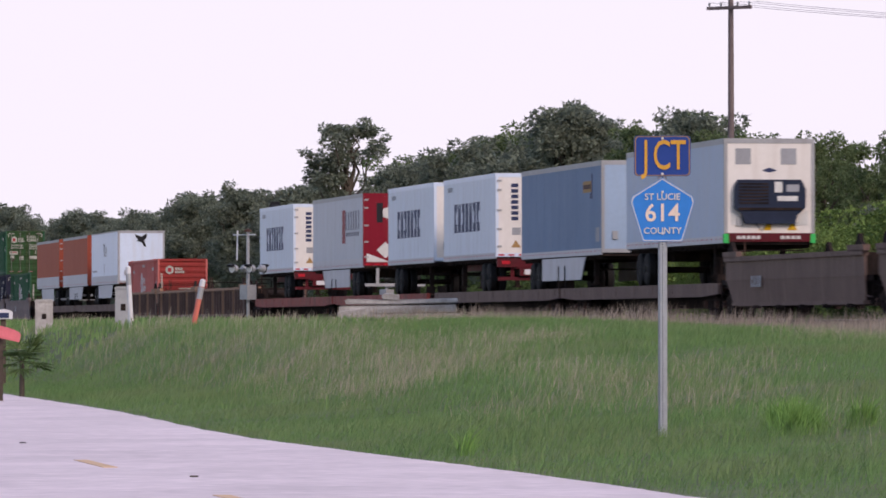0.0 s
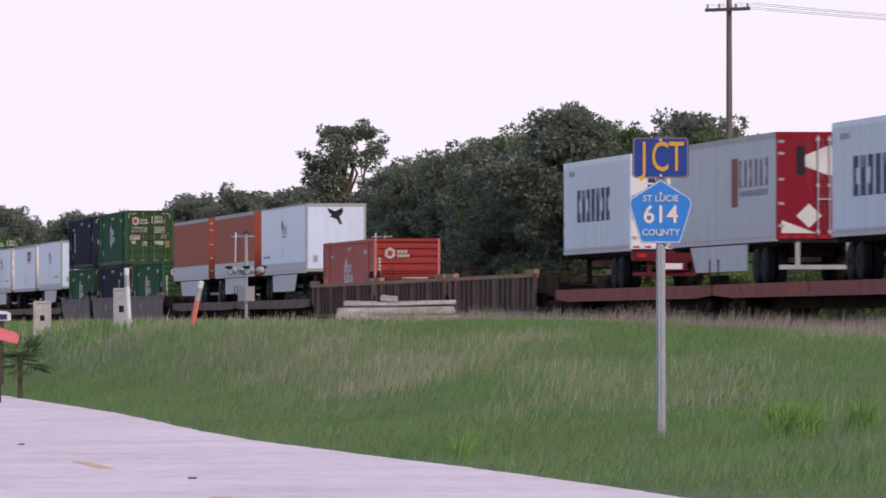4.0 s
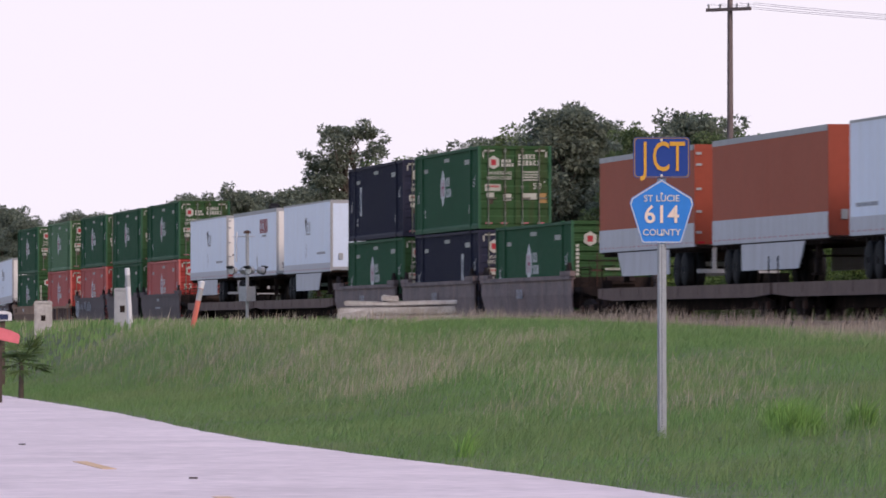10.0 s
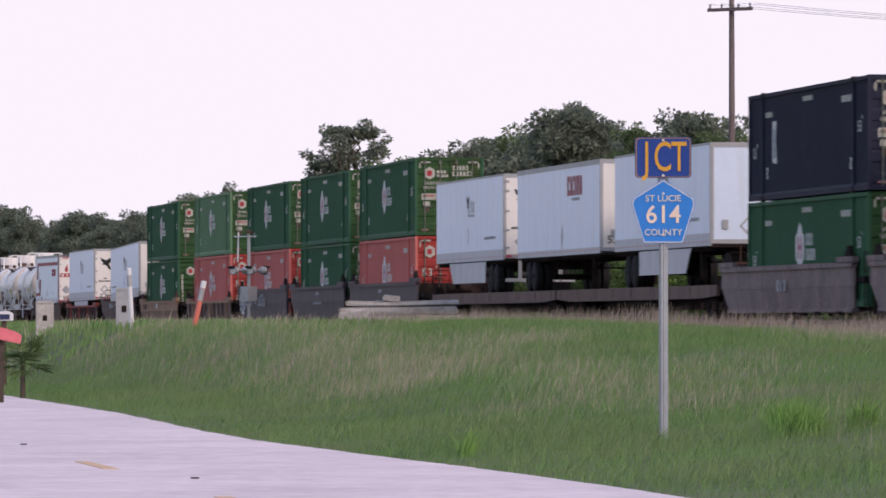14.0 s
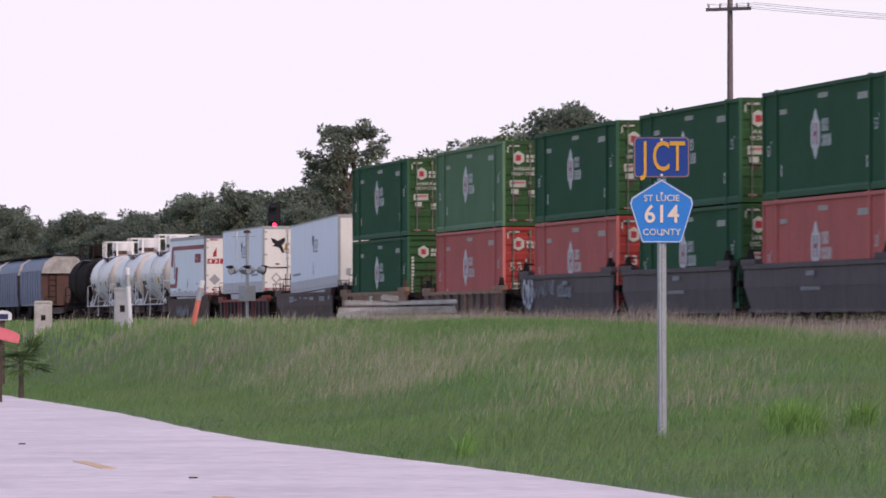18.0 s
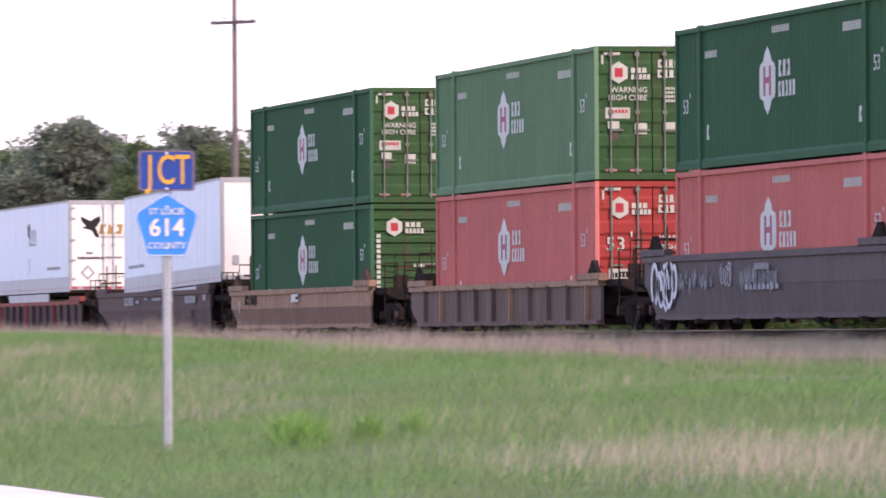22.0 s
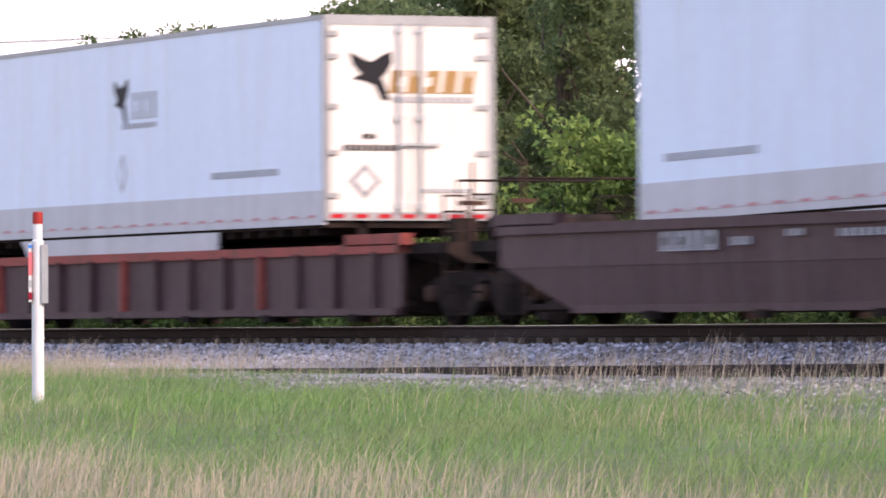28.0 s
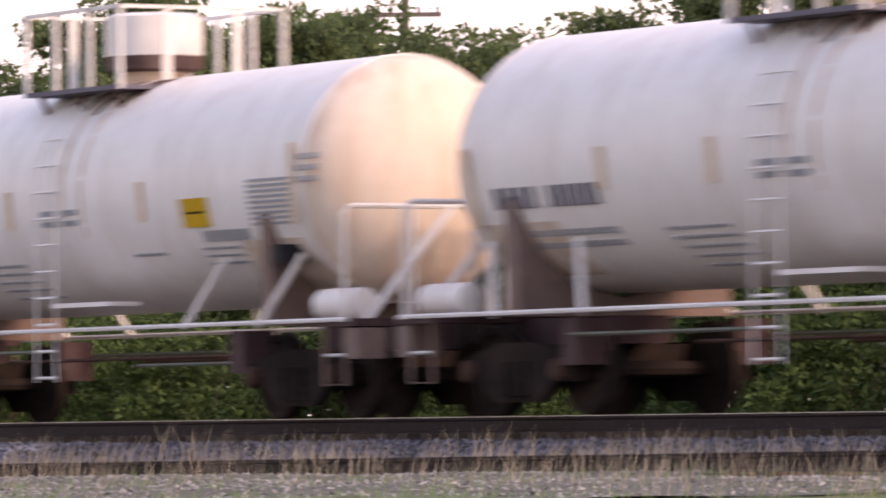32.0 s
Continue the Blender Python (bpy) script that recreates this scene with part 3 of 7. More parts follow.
        prism(bm, [(s * W, 0.0), (s * W, 0.13), (s * (W - 0.056), 0.20), (s * (W - 0.09), 0.20), (s * (W - 0.09), 0.0)], 0.1, L - 0.1, axis="x")
        part("bottom_rail", bm, paint, ob)
        for x in (0.0, L - 0.14):
            bm = bm_new()
            box(bm, x, x + 0.14, a, b, 0, H)
            part("corner_post", bm, paint, ob, bevel=0.012)
        for x in (1.92, L - 2.06):
            bm = bm_new()
            box(bm, x, x + 0.16, a - (0.012 if s < 0 else 0), b + (0.012 if s > 0 else 0), 0, H + 0.004)
            part("lifting_post", bm, paint, ob, bevel=0.01)
            for z in (-0.02, H - 0.11):
                bm = bm_new()
                box(bm, x - 0.02, x + 0.18, a - 0.02 if s < 0 else a, b if s < 0 else b + 0.02, z, z + 0.13)
                part("corner_casting", bm, "steel_dark" if paint == "navy" else paint, ob)
    # side writing
    y = -W + 0.042
    x = L * 0.44
    if banner:                              # one narrow upright banner instead of the lozenge
        x = L * banner
        decal(ob, emblem, [(x - 0.30, 1.0), (x + 0.26, 0.94), (x + 0.22, 1.2), (x + 0.12, 1.5), (x + 0.16, 1.85), (x + 0.26, 2.1), (x - 0.30, 2.1)], at=y, name="banner_emblem")
        decal(ob, heart, [(x - 0.08, 1.1), (x + 0.05, 1.1), (x + 0.02, 1.9), (x - 0.12, 1.9)], at=y - 0.006, name="banner_bar")
    else:
        decal(ob, emblem, [(x, 0.92), (x + 0.22, 1.08), (x + 0.30, 1.20), (x + 0.52, 1.26), (x + 0.58, 1.36), (x + 0.58, 1.82), (x + 0.52, 1.92), (x + 0.30, 1.98), (x + 0.22, 2.10), (x, 2.26), (x - 0.22, 2.10),
                           (x - 0.30, 1.98), (x - 0.52, 1.92), (x - 0.58, 1.82), (x - 0.58, 1.36), (x - 0.52, 1.26), (x - 0.30, 1.20), (x - 0.22, 1.08)], at=y, name="lozenge_emblem")
        bm = bm_new()
        prism(bm, [(x - 0.28, 1.30), (x - 0.14, 1.30), (x - 0.14, 1.54), (x + 0.14, 1.54), (x + 0.14, 1.30), (x + 0.28, 1.30), (x + 0.28, 1.88), (x + 0.14, 1.88), (x + 0.14, 1.66),
                   (x - 0.14, 1.66), (x - 0.14, 1.88), (x - 0.28, 1.88)], y - 0.006, y + 0.004)
        part("emblem_heart", bm, heart, ob)
        bars(ob, emblem, x + 1.25, 1.80, 0.95, 0.32, 3, at=y, gap=0.5)
        bars(ob, emblem, x + 1.42, 1.40, 1.3, 0.30, 5, at=y, gap=0.5)
    bars(ob, "letter_dull", L * 0.5, 2.58, 1.3, 0.13, 8, at=y)
    bars(ob, "letter_dull", 2.75, 2.3, 0.95, 0.14, 6, at=y)
    bars(ob, "letter_dull", L - 3.0, 2.4, 1.25, 0.17, 7, at=y)
    foot_mark("53'", 0.42, "letter_white", ob, L - 1.2, y, 1.62)
    foot_mark("53'", 0.42, "letter_white", ob, 0.85, y, 1.28)
    bars(ob, "letter_white", L - 2.45, 0.72, 0.2, 0.30, 1, at=y, cuts="c")
    bars(ob, "letter_white", 2.5, 0.72, 0.2, 0.30, 1, at=y, cuts="c")
    # leading end
    for z0, z1, nm in ((0, 0.14, "end_sill"), (H - 0.12, H, "end_header")):
        bm = bm_new()
        box(bm, L - 0.12, L, -W + 0.09, W - 0.09, z0, z1)
        part(nm, bm, door_paint, ob, bevel=0.01)
    if doors:
        for s in (-1, 1):
            a, b = sorted((s * 0.012, s * (W - 0.1)))
            d = bm_new()
            folded_sheet(d, L - 0.05, a, b, 0.14, H - 0.12, 0.03, 5)
            leaf = part("door", d, door_paint, ob)
            for y in (a + (b - a) * 0.22, a + (b - a) * 0.72):
                lock_rod(leaf, L - 0.04, y, 0.1, H - 0.08, "rod")
            for z in (0.4, 1.1, 1.8, 2.45):
                bm = bm_new()
                box(bm, L - 0.04, L - 0.005, (s * (W - 0.14)) - 0.06, (s * (W - 0.14)) + 0.06, z - 0.05, z + 0.05)
                part("hinge", bm, door_paint, leaf)
        f = L - 0.018
        yy = -0.75
        decal(ob, "letter_dull", [(yy - 0.2, 2.2), (yy, 2.08), (yy + 0.2, 2.2), (yy + 0.2, 2.44), (yy, 2.56), (yy - 0.2, 2.44)], "end", f, "hexagon_emblem")
        decal(ob, "letter_red", [(yy - 0.09, 2.22), (yy + 0.09, 2.22), (yy + 0.09, 2.42), (yy - 0.09, 2.42)], "end", f + 0.006, "emblem_heart")
        bars(ob, "letter_dull", -0.3, 2.37, 0.38, 0.11, 3, face="end", at=f)
        bars(ob, "letter_dull", -0.26, 2.23, 0.45, 0.11, 5, face="end", at=f)
        for y0, y1, z0, z1, ink in ((-1.08, -0.72, 2.70, 2.76, "letter_dull"), (-1.14, -1.09, 2.42, 2.70, "letter_dull"), (0.72, 1.08, 2.70, 2.76, "letter_dull"), (1.09, 1.14, 2.42, 2.70, "letter_dull"),
                                    (-1.05, -0.8, 0.17, 0.22, "tape"), (-0.5, -0.25, 0.17, 0.22, "tape"), (0.25, 0.5, 0.17, 0.22, "tape"), (0.8, 1.05, 0.17, 0.22, "tape")):
            decal(ob, ink, [(y0, z0), (y1, z0), (y1, z1), (y0, z1)], "end", f, "reflector_strip")
        bars(ob, "letter_dull", 0.42, 2.52, 0.62, 0.17, 5, face="end", at=f, gap=0.35, cuts="cunul")
        bars(ob, "letter_dull", 0.50, 2.30, 0.80, 0.17, 6, face="end", at=f, gap=0.35, cuts="clnu")
        if plain_doors:                     # the warning on the other leaf, a large number low on this one
            lettering("WARNING", 0.17, "letter_dull", ob, f + 0.006, 0.55, 1.66, 90, 0.002)
            lettering("HIGH CUBE", 0.17, "letter_dull", ob, f + 0.006, 0.55, 1.46, 90, 0.002)
            bars(ob, "letter_dull", 0.58, 1.2, 0.6, 0.05, 9, face="end", at=f)
            foot_mark("53'", 0.42, "letter_dull", ob, f + 0.006, -0.72, 1.52, 90, 0.004)
            decal(ob, "letter_dull", [(-1.0, 0.72), (-0.42, 0.72), (-0.42, 1.0), (-1.0, 1.0)], "end", f, "placard")
            bars(ob, "steel_dark", -0.71, 0.86, 0.48, 0.10, 6, face="end", at=f + 0.006)
        else:
            lettering("WARNING", 0.17, "letter_dull", ob, f + 0.006, -0.52, 1.94, 90, 0.002)
            lettering("HIGH CUBE", 0.17, "letter_dull", ob, f + 0.006, -0.55, 1.77, 90, 0.002)
            for z in (1.98, 1.89, 1.80, 1.71):
                bars(ob, "letter_dull", 0.58, z, 0.62, 0.055, 9, face="end", at=f)
            decal(ob, "letter_dull", [(-1.05, 1.32), (-0.5, 1.32), (-0.5, 1.56), (-1.05, 1.56)], "end", f, "placard")
            bars(ob, "letter_red", -0.775, 1.48, 0.46, 0.07, 6, face="end", at=f + 0.006)
            decal(ob, "letter_dull", [(-1.0, 1.1), (-0.74, 1.1), (-0.74, 1.26), (-1.0, 1.26)], "end", f, "placard")
            decal(ob, "tie", [(-0.98, 0.86), (-0.76, 0.86), (-0.76, 1.08), (-0.98, 1.08)], "end", f, "placard")
            decal(ob, "letter_dull", [(-0.4, 0.98), (-0.12, 0.98), (-0.12, 1.22), (-0.4, 1.22)], "end", f, "placard")
            decal(ob, "letter_dull", [(0.25, 1.02), (0.78, 1.02), (0.78, 1.24), (0.25, 1.24)], "end", f, "placard")
            decal(ob, "letter_gold", [(0.86, 0.9), (1.12, 0.9), (1.12, 1.24), (0.86, 1.24)], "end", f, "placard")
            foot_mark("53'", 0.3, "letter_dull", ob, f + 0.006, 0.88, 1.48, 90, 0.003)
    else:
        bm = bm_new()
        folded_sheet(bm, L - 0.07, -W + 0.08, W - 0.08, 0.14, H - 0.12, 0.05, 9)
        part("end_wall", bm, door_paint, ob)
        f = L - 0.014
        yy = -0.68
        decal(ob, "letter_dull", [(yy - 0.2, 2.2), (yy, 2.08), (yy + 0.2, 2.2), (yy + 0.2, 2.44), (yy, 2.56), (yy - 0.2, 2.44)], "end", f, "hexagon_emblem")
        decal(ob, "letter_red", [(yy - 0.09, 2.22), (yy + 0.09, 2.22), (yy + 0.09, 2.42), (yy - 0.09, 2.42)], "end", f + 0.006, "emblem_heart")
        bars(ob, "letter_dull", -0.2, 2.38, 0.42, 0.12, 3, face="end", at=f)
        bars(ob, "letter_dull", -0.16, 2.22, 0.5, 0.12, 5, face="end", at=f)
        foot_mark("53'", 0.34, "letter_dull", ob, f + 0.01, 0.2, 0.85, 90, 0.004)
        bars(ob, "letter_dull", 0.3, 1.35, 1.0, 0.08, 12, face="end", at=f)
        for k in range(11):
            bm = bm_new()
            z = 0.75 + k * 0.13
            box(bm, f, f + 0.008, -1.14, -1.04, z, z + 0.09)
            part("word_block", bm, "letter_dull", ob)
    return ob


PROTO = {}


def stack(key, x, z, label, **kw):
    """One container of the kind named by key; alike ones share their meshes."""
    if key in PROTO:
        ob = copy_thing(PROTO[key], Matrix())
        tagged(ob, label)
    else:
        paint, end = {"green": ("green", "green_door"), "green_blank": ("green", "green_door"), "pale": ("green_pale", "green_door"), "navy": ("navy", "navy"), "navy_low": ("navy", "navy"),
                      "red": ("red", "red_door"), "red_blank": ("red", "red_door")}[key]
        ob = container(paint, end, label, doors=not key.endswith("blank"), heart="ink_blue" if "navy" in key else "letter_plum",
                       banner={"navy": 0.22, "navy_low": 0.74}.get(key), plain_doors=key == "red")
        PROTO[key] = ob
    tagged(ob, group="containers on the train")
    return ride(ob, x, z)


# ---- running gear
def truck(parent, x, label="grimy two-axle truck", r=0.44, base=1.75):
    """A freight truck: side frames, bolster, springs; each wheel and axle a piece of its own."""
    bm = bm_new()
    for s in (-1, 1):
        y = s * 1.0
        prism(bm, [(x - base / 2 - 0.18, 0.34), (x - base / 2 + 0.16, 0.34), (x - 0.42, 0.14), (x + 0.42, 0.14), (x + base / 2 - 0.16, 0.34), (x + base / 2 + 0.18, 0.34),
                   (x + base / 2 + 0.18, 0.58), (x + 0.36, 0.74), (x - 0.36, 0.74), (x - base / 2 - 0.18, 0.58)], y - 0.07, y + 0.07)
        for k in (-0.16, 0, 0.16):
            tube(bm, (x + k, y - s * -0.09, 0.2), (x + k, y - s * -0.09, 0.55), 0.06, 7)
    box(bm, x - 0.18, x + 0.18, -1.05, 1.05, 0.52, 0.72)
    t = part("truck", bm, "steel_dark", parent, label)
    for k in (-base / 2, base / 2):
        bm = bm_new()
        lathe(bm, [(-1.17, 0.05), (-1.16, 0.11), (-1.07, 0.12)], (x + k, 0, r), "y", 10)
        part("bearing_cap", bm, "rust", t)
    for k in (-base / 2, base / 2):
        bm = bm_new()
        tube(bm, (x + k, -0.85, r), (x + k, 0.85, r), 0.08, 8)
        part("axle", bm, "steel_dark", t)
        for s in (-1, 1):
            bm = bm_new()
            lathe(bm, [(s * 0.66, r + 0.025), (s * 0.69, r + 0.025), (s * 0.70, r), (s * 0.80, r - 0.005), (s * 0.80, r - 0.07), (s * 0.75, r - 0.09), (s * 0.75, 0.14), (s * 0.84, 0.12)],
                  (x + k, 0, r), "y", 20)
            part("wheel", bm, "steel_dark", t, smooth=True)
    return t


def coupler(parent, x0, x1):
    bm = bm_new()
    box(bm, x0, x1, -0.09, 0.09, 0.78, 0.98)
    box(bm, (x0 + x1) / 2 - 0.16, (x0 + x1) / 2 + 0.16, -0.17, 0.17, 0.72, 1.04)
    part("coupler", bm, "steel_dark", parent, bevel=0.02)


def well_car(x0, x1, mat, label, top=1.45, low=0.2, ribs=0, trucks=(), chamfer_left=0.9, chamfer_right=0.12, chord=None, marks=(), spray=(), guides=True):
    """One well of a stack car between x0 and x1: deep side plates, end platforms, hand rails, brake gear and its trucks."""
    ob = thing("well_car", label, "rail car", "wells of the train")
    L = x1 - x0
    W = 1.42
    chord = chord or mat
    for s in (-1, 1):
        bm = bm_new()
        a, b = sorted((s * W, s * (W - 0.07)))
        mid = low + (top - low) * 0.52
        if ribs:
            prism(bm, [(0.0, top - 0.55), (chamfer_left, low), (L - chamfer_right, low), (L, low + 0.1), (L, top - 0.12), (0, top - 0.12)], a, b)
            side = part("side_plate", bm, mat, ob)
        else:                               # an upright upper plate and a lower one that leans in under it
            prism(bm, [(0.0, mid), (L, mid), (L, top - 0.12), (0, top - 0.12)], a, b)
            side = part("side_plate", bm, mat, ob)
            bm = bm_new()
            lo, hi = s * (W - 0.06), s * (W + 0.005)
            v = [bm.verts.new(c) for c in ((0.12, hi, mid), (L, hi, mid), (L - chamfer_right, lo, low), (chamfer_left, lo, low),
                                           (0.12, hi - s * 0.05, mid), (L, hi - s * 0.05, mid), (L - chamfer_right, lo - s * 0.05, low), (chamfer_left, lo - s * 0.05, low))]
            for f in ((0, 1, 2, 3), (7, 6, 5, 4), (0, 4, 5, 1), (1, 5, 6, 2), (2, 6, 7, 3), (3, 7, 4, 0)):
                bm.faces.new([v[i] for i in f])
            part("lower_plate", bm, "well_tan_shade" if mat == "well_tan" else mat, ob)
        bm = bm_new()
        a2, b2 = sorted((s * (W + 0.06), s * (W - 0.12)))
        box(bm, 0.0, L, a2, b2, top - 0.13, top)
        part("top_chord", bm, chord, ob, bevel=0.015)
        bm = bm_new()
        inset = 0 if ribs else s * 0.06
        box(bm, chamfer_left, L - chamfer_right, a2 - inset, b2 - inset, low - 0.02, low + 0.08)
        part("bottom_chord", bm, mat, ob, bevel=0.012)
        for xa, xb in ((-0.15, 1.9), (L - 1.9, L + 0.15)):      # the raised ends above the platforms
            bm = bm_new()
            box(bm, xa, xb, a2, b2, top - 0.02, top + 0.14)
            part("end_chord", bm, chord, ob, bevel=0.015)
        if ribs:
            for k in range(ribs):
                x = chamfer_left + (L - chamfer_left - chamfer_right) * (k + 0.5) / ribs
                bm = bm_new()
                ya, yb = sorted((s * W, s * (W + 0.10)))
                prism(bm, [(x - 0.045, low + 0.08), (x + 0.045, low + 0.08), (x + 0.045, top - 0.1), (x - 0.045, top - 0.1)], ya, yb)
                part("rib", bm, chord if k % 4 == 1 and chord != mat else mat, side)
        else:
            bm = bm_new()                   # the seam half way up
            ya, yb = sorted((s * (W - 0.01), s * (W + 0.014)))
            prism(bm, [(0.1, mid - 0.015), (L - 0.01, mid - 0.015), (L - 0.01, mid + 0.015), (0.1, mid + 0.015)], ya, yb)
            part("plate_seam", bm, mat, side)
        for k in range(6):
            x = 1.6 + k * (L - 3.2) / 5
            bm = bm_new()
            box(bm, x - 0.11, x + 0.11, s * W - 0.10, s * W + 0.10, low - 0.1, low)
            part("drain_box", bm, "steel_dark", ob)
    bm = bm_new()
    box(bm, 0.7, L - 0.4, -W + 0.08, W - 0.08, low + 0.03, low + 0.10)
    part("well_floor", bm, "steel_dark", ob)
    for k in range(5):
        x = 1.5 + k * (L - 3) / 4
        bm = bm_new()
        box(bm, x - 0.2, x + 0.2, -W + 0.1, W - 0.1, low + 0.1, low + 0.16)
        part("cross_beam", bm, "steel_dark", ob)
    for xa, xb in ((-1.35, 0.25), (L - 0.25, L + 1.35)):
        bm = bm_new()
        prism(bm, [(-1.3, 0.98), (-1.0, 0.84), (1.0, 0.84), (1.3, 0.98), (1.3, 1.12), (-1.3, 1.12)], xa, xb, axis="x")
        box(bm, xa + 0.2, xb - 0.2, -0.3, 0.3, 0.72, 0.86)
        part("end_platform", bm, "steel_dark", ob, bevel=0.01)
        bm = bm_new()
        xc = 0.42 if xa < 0 else L - 0.42
        prism(bm, [(-1.3, low + 0.25), (-0.9, low + 0.1), (0.9, low + 0.1), (1.3, low + 0.25), (1.3, top - 0.05), (-1.3, top - 0.05)], xc - 0.04, xc + 0.04, axis="x")
        part("end_bulkhead", bm, "steel_dark", ob)
        bm = bm_new()
        box(bm, xa + 0.05, xb - 0.05, -0.5, 0.5, 0.5, 0.78)
        part("draft_sill", bm, "steel_dark", ob, bevel=0.02)
        d = -1 if xa < 0 else 1
        xe = xa + 0.12 if d < 0 else xb - 0.12
        for y in (-1.15, 1.15):
            bm = bm_new()
            for yy in (y - 0.16, y + 0.16):
                tube(bm, (xe, yy, 0.35), (xe, yy, 1.75), 0.018, 5)
            for z in (0.45, 0.72, 0.99, 1.26, 1.53, 1.74):
                tube(bm, (xe, y - 0.16, z), (xe, y + 0.16, z), 0.015, 5)
            part("ladder", bm, "steel_dark", ob)
        bm = bm_new()
        pipe(bm, [(xe - d * 0.25, -1.0, 1.1), (xe - d * 0.25, -1.0, 1.95), (xe - d * 0.25, 1.0, 1.95), (xe - d * 0.25, 1.0, 1.1)], 0.02, 5)
        part("grab_rail", bm, "steel_dark", ob)
        bm = bm_new()
        box(bm, xe - d * 0.55 - 0.12, xe - d * 0.55 + 0.12, -0.95, -0.62, 1.12, 1.45)
        tube(bm, (xe - d * 0.55, -0.4, 1.3), (xe - d * 0.55, 0.5, 1.3), 0.17, 10)
        part("brake_gear", bm, "steel_dark", ob)
        bm = bm_new()
        tube(bm, (xe - d * 0.4, -0.72, 1.1), (xe - d * 0.4, -0.72, 2.2), 0.022, 6)
        box(bm, xe - d * 0.4 - 0.04, xe - d * 0.4 + 0.04, -0.90, -0.54, 1.62, 1.68)
        part("brake_post", bm, "rust", ob)
        bm = bm_new()
        pipe(bm, [(xe - d * 0.05, -0.35, 0.9), (xe + d * 0.15, -0.4, 0.55), (xe + d * 0.4, -0.4, 0.45), (xe + d * 0.62, -0.38, 0.6)], 0.03, 6)
        part("air_hose", bm, "rubber", ob)
        if guides:
            for y in (-1.2, 1.2):
                bm = bm_new()
                xg = 0.75 if d < 0 else L - 0.75
                prism(bm, [(xg - 0.55, top + 0.12), (xg + 0.5, top + 0.12), (xg + 0.25, top + 0.26), (xg + 0.05, top + 0.42), (xg - 0.12, top + 0.42), (xg - 0.3, top + 0.22)] if d < 0 else
                      [(xg - 0.5, top + 0.12), (xg + 0.55, top + 0.12), (xg + 0.3, top + 0.22), (xg + 0.12, top + 0.42), (xg - 0.05, top + 0.42), (xg - 0.25, top + 0.26)],
                      y - 0.22 if y < 0 else y + 0.12, y - 0.12 if y < 0 else y + 0.22)
                part("stack_guide", bm, "steel_dark" if mat != "well_tan" else "rust", ob, bevel=0.01)
    for t in trucks:
        truck(ob, t - x0)
    coupler(ob, L + 1.0, L + 2.1)
    y = -W - 0.075
    for xm, zm, w, h, n, ink in marks:
        bars(ob, ink, xm, zm, w, h, n, at=y, gap=0.45, name="stencil")
    for xm, zm, w, h, ink, seed, thick, sharp in spray:
        r = random.Random(seed)
        k = 0.0
        while k < w:
            s = h * r.uniform(0.3, 0.6)
            cx, cz = xm + k, zm + r.uniform(-0.12, 0.12) * h
            a0 = r.uniform(0, 6.28)
            span = r.uniform(2.6, 5.6)
            n = 9
            tk = thick * (0.7 + 0.6 * r.random())
            if sharp:
                pts = [(cx + s * (0.7 * i / n - 0.35 + 0.22 * math.sin(a0 + i)), cz + s * (0.8 if i % 2 else -0.8) * r.uniform(0.3, 1.0)) for i in range(n + 1)]
            else:
                pts = [(cx + s * 0.62 * math.cos(a0 + span * i / n), cz + s * math.sin(a0 + span * i / n)) for i in range(n + 1)]
            out, back = [], []
            for i, p1 in enumerate(pts):
                a, b = pts[max(0, i - 1)], pts[min(n, i + 1)]
                dx, dz = b[0] - a[0], b[1] - a[1]
                q = math.hypot(dx, dz) or 1
                nx, nz = -dz / q * tk, dx / q * tk
                out.append((p1[0] + nx, p1[1] + nz))
                back.append((p1[0] - nx, p1[1] - nz))
            bm = bm_new()
            rows = [[bm.verts.new((e[0], yy, e[1])) for e in (out[i], back[i]) for yy in (y + 0.028, y + 0.036)] for i in range(n + 1)]
            for ra, rb in zip(rows, rows[1:]):
                for i, j in ((0, 2), (2, 3), (3, 1), (1, 0)):
                    bm.faces.new((ra[i], rb[i], rb[j], ra[j]))
            part("spray_stroke", bm, ink, ob, "looping stroke of spray paint")
            k += s * (r.uniform(0.9, 1.3) if sharp else r.uniform(0.5, 1.0))
    return ride(ob, x0)


def flat_car(x0, x1, mat, label, trucks=()):
    """One platform of a long flat car for trailers: thin deck, side sills, hitch stand and trucks."""
    ob = thing("flat_car", label, "rail car", "flats of the train")
    L = x1 - x0
    for s in (-1, 1):
        bm = bm_new()
        a, b = sorted((s * 1.36, s * 1.24))
        prism(bm, [(0, 0.74), (2.6, 0.66), (L - 2.6, 0.66), (L, 0.74), (L, 1.04), (0, 1.04)], a, b)
        part("side_sill", bm, mat, ob, bevel=0.012)
        for k in range(9):
            x = 0.8 + k * (L - 1.6) / 8
            bm = bm_new()
            box(bm, x - 0.04, x + 0.04, s * 1.36 - 0.014, s * 1.36 + 0.014, 0.76, 1.01)
            part("stake_pocket", bm, mat, ob)
    bm = bm_new()
    box(bm, 0, L, -1.24, 1.24, 0.97, 1.02)
    part("deck", bm, "rust", ob)
    bm = bm_new()
    prism(bm, [(3.0, 0.35), (L - 3.0, 0.35), (L - 1.5, 0.8), (1.5, 0.8)], -0.35, 0.35)
    part("centre_sill", bm, "steel_dark", ob)
    for x in (0.45, L - 0.45):
        bm = bm_new()
        tube(bm, (x, -1.3, 1.0), (x, -1.3, 1.75), 0.02, 5)
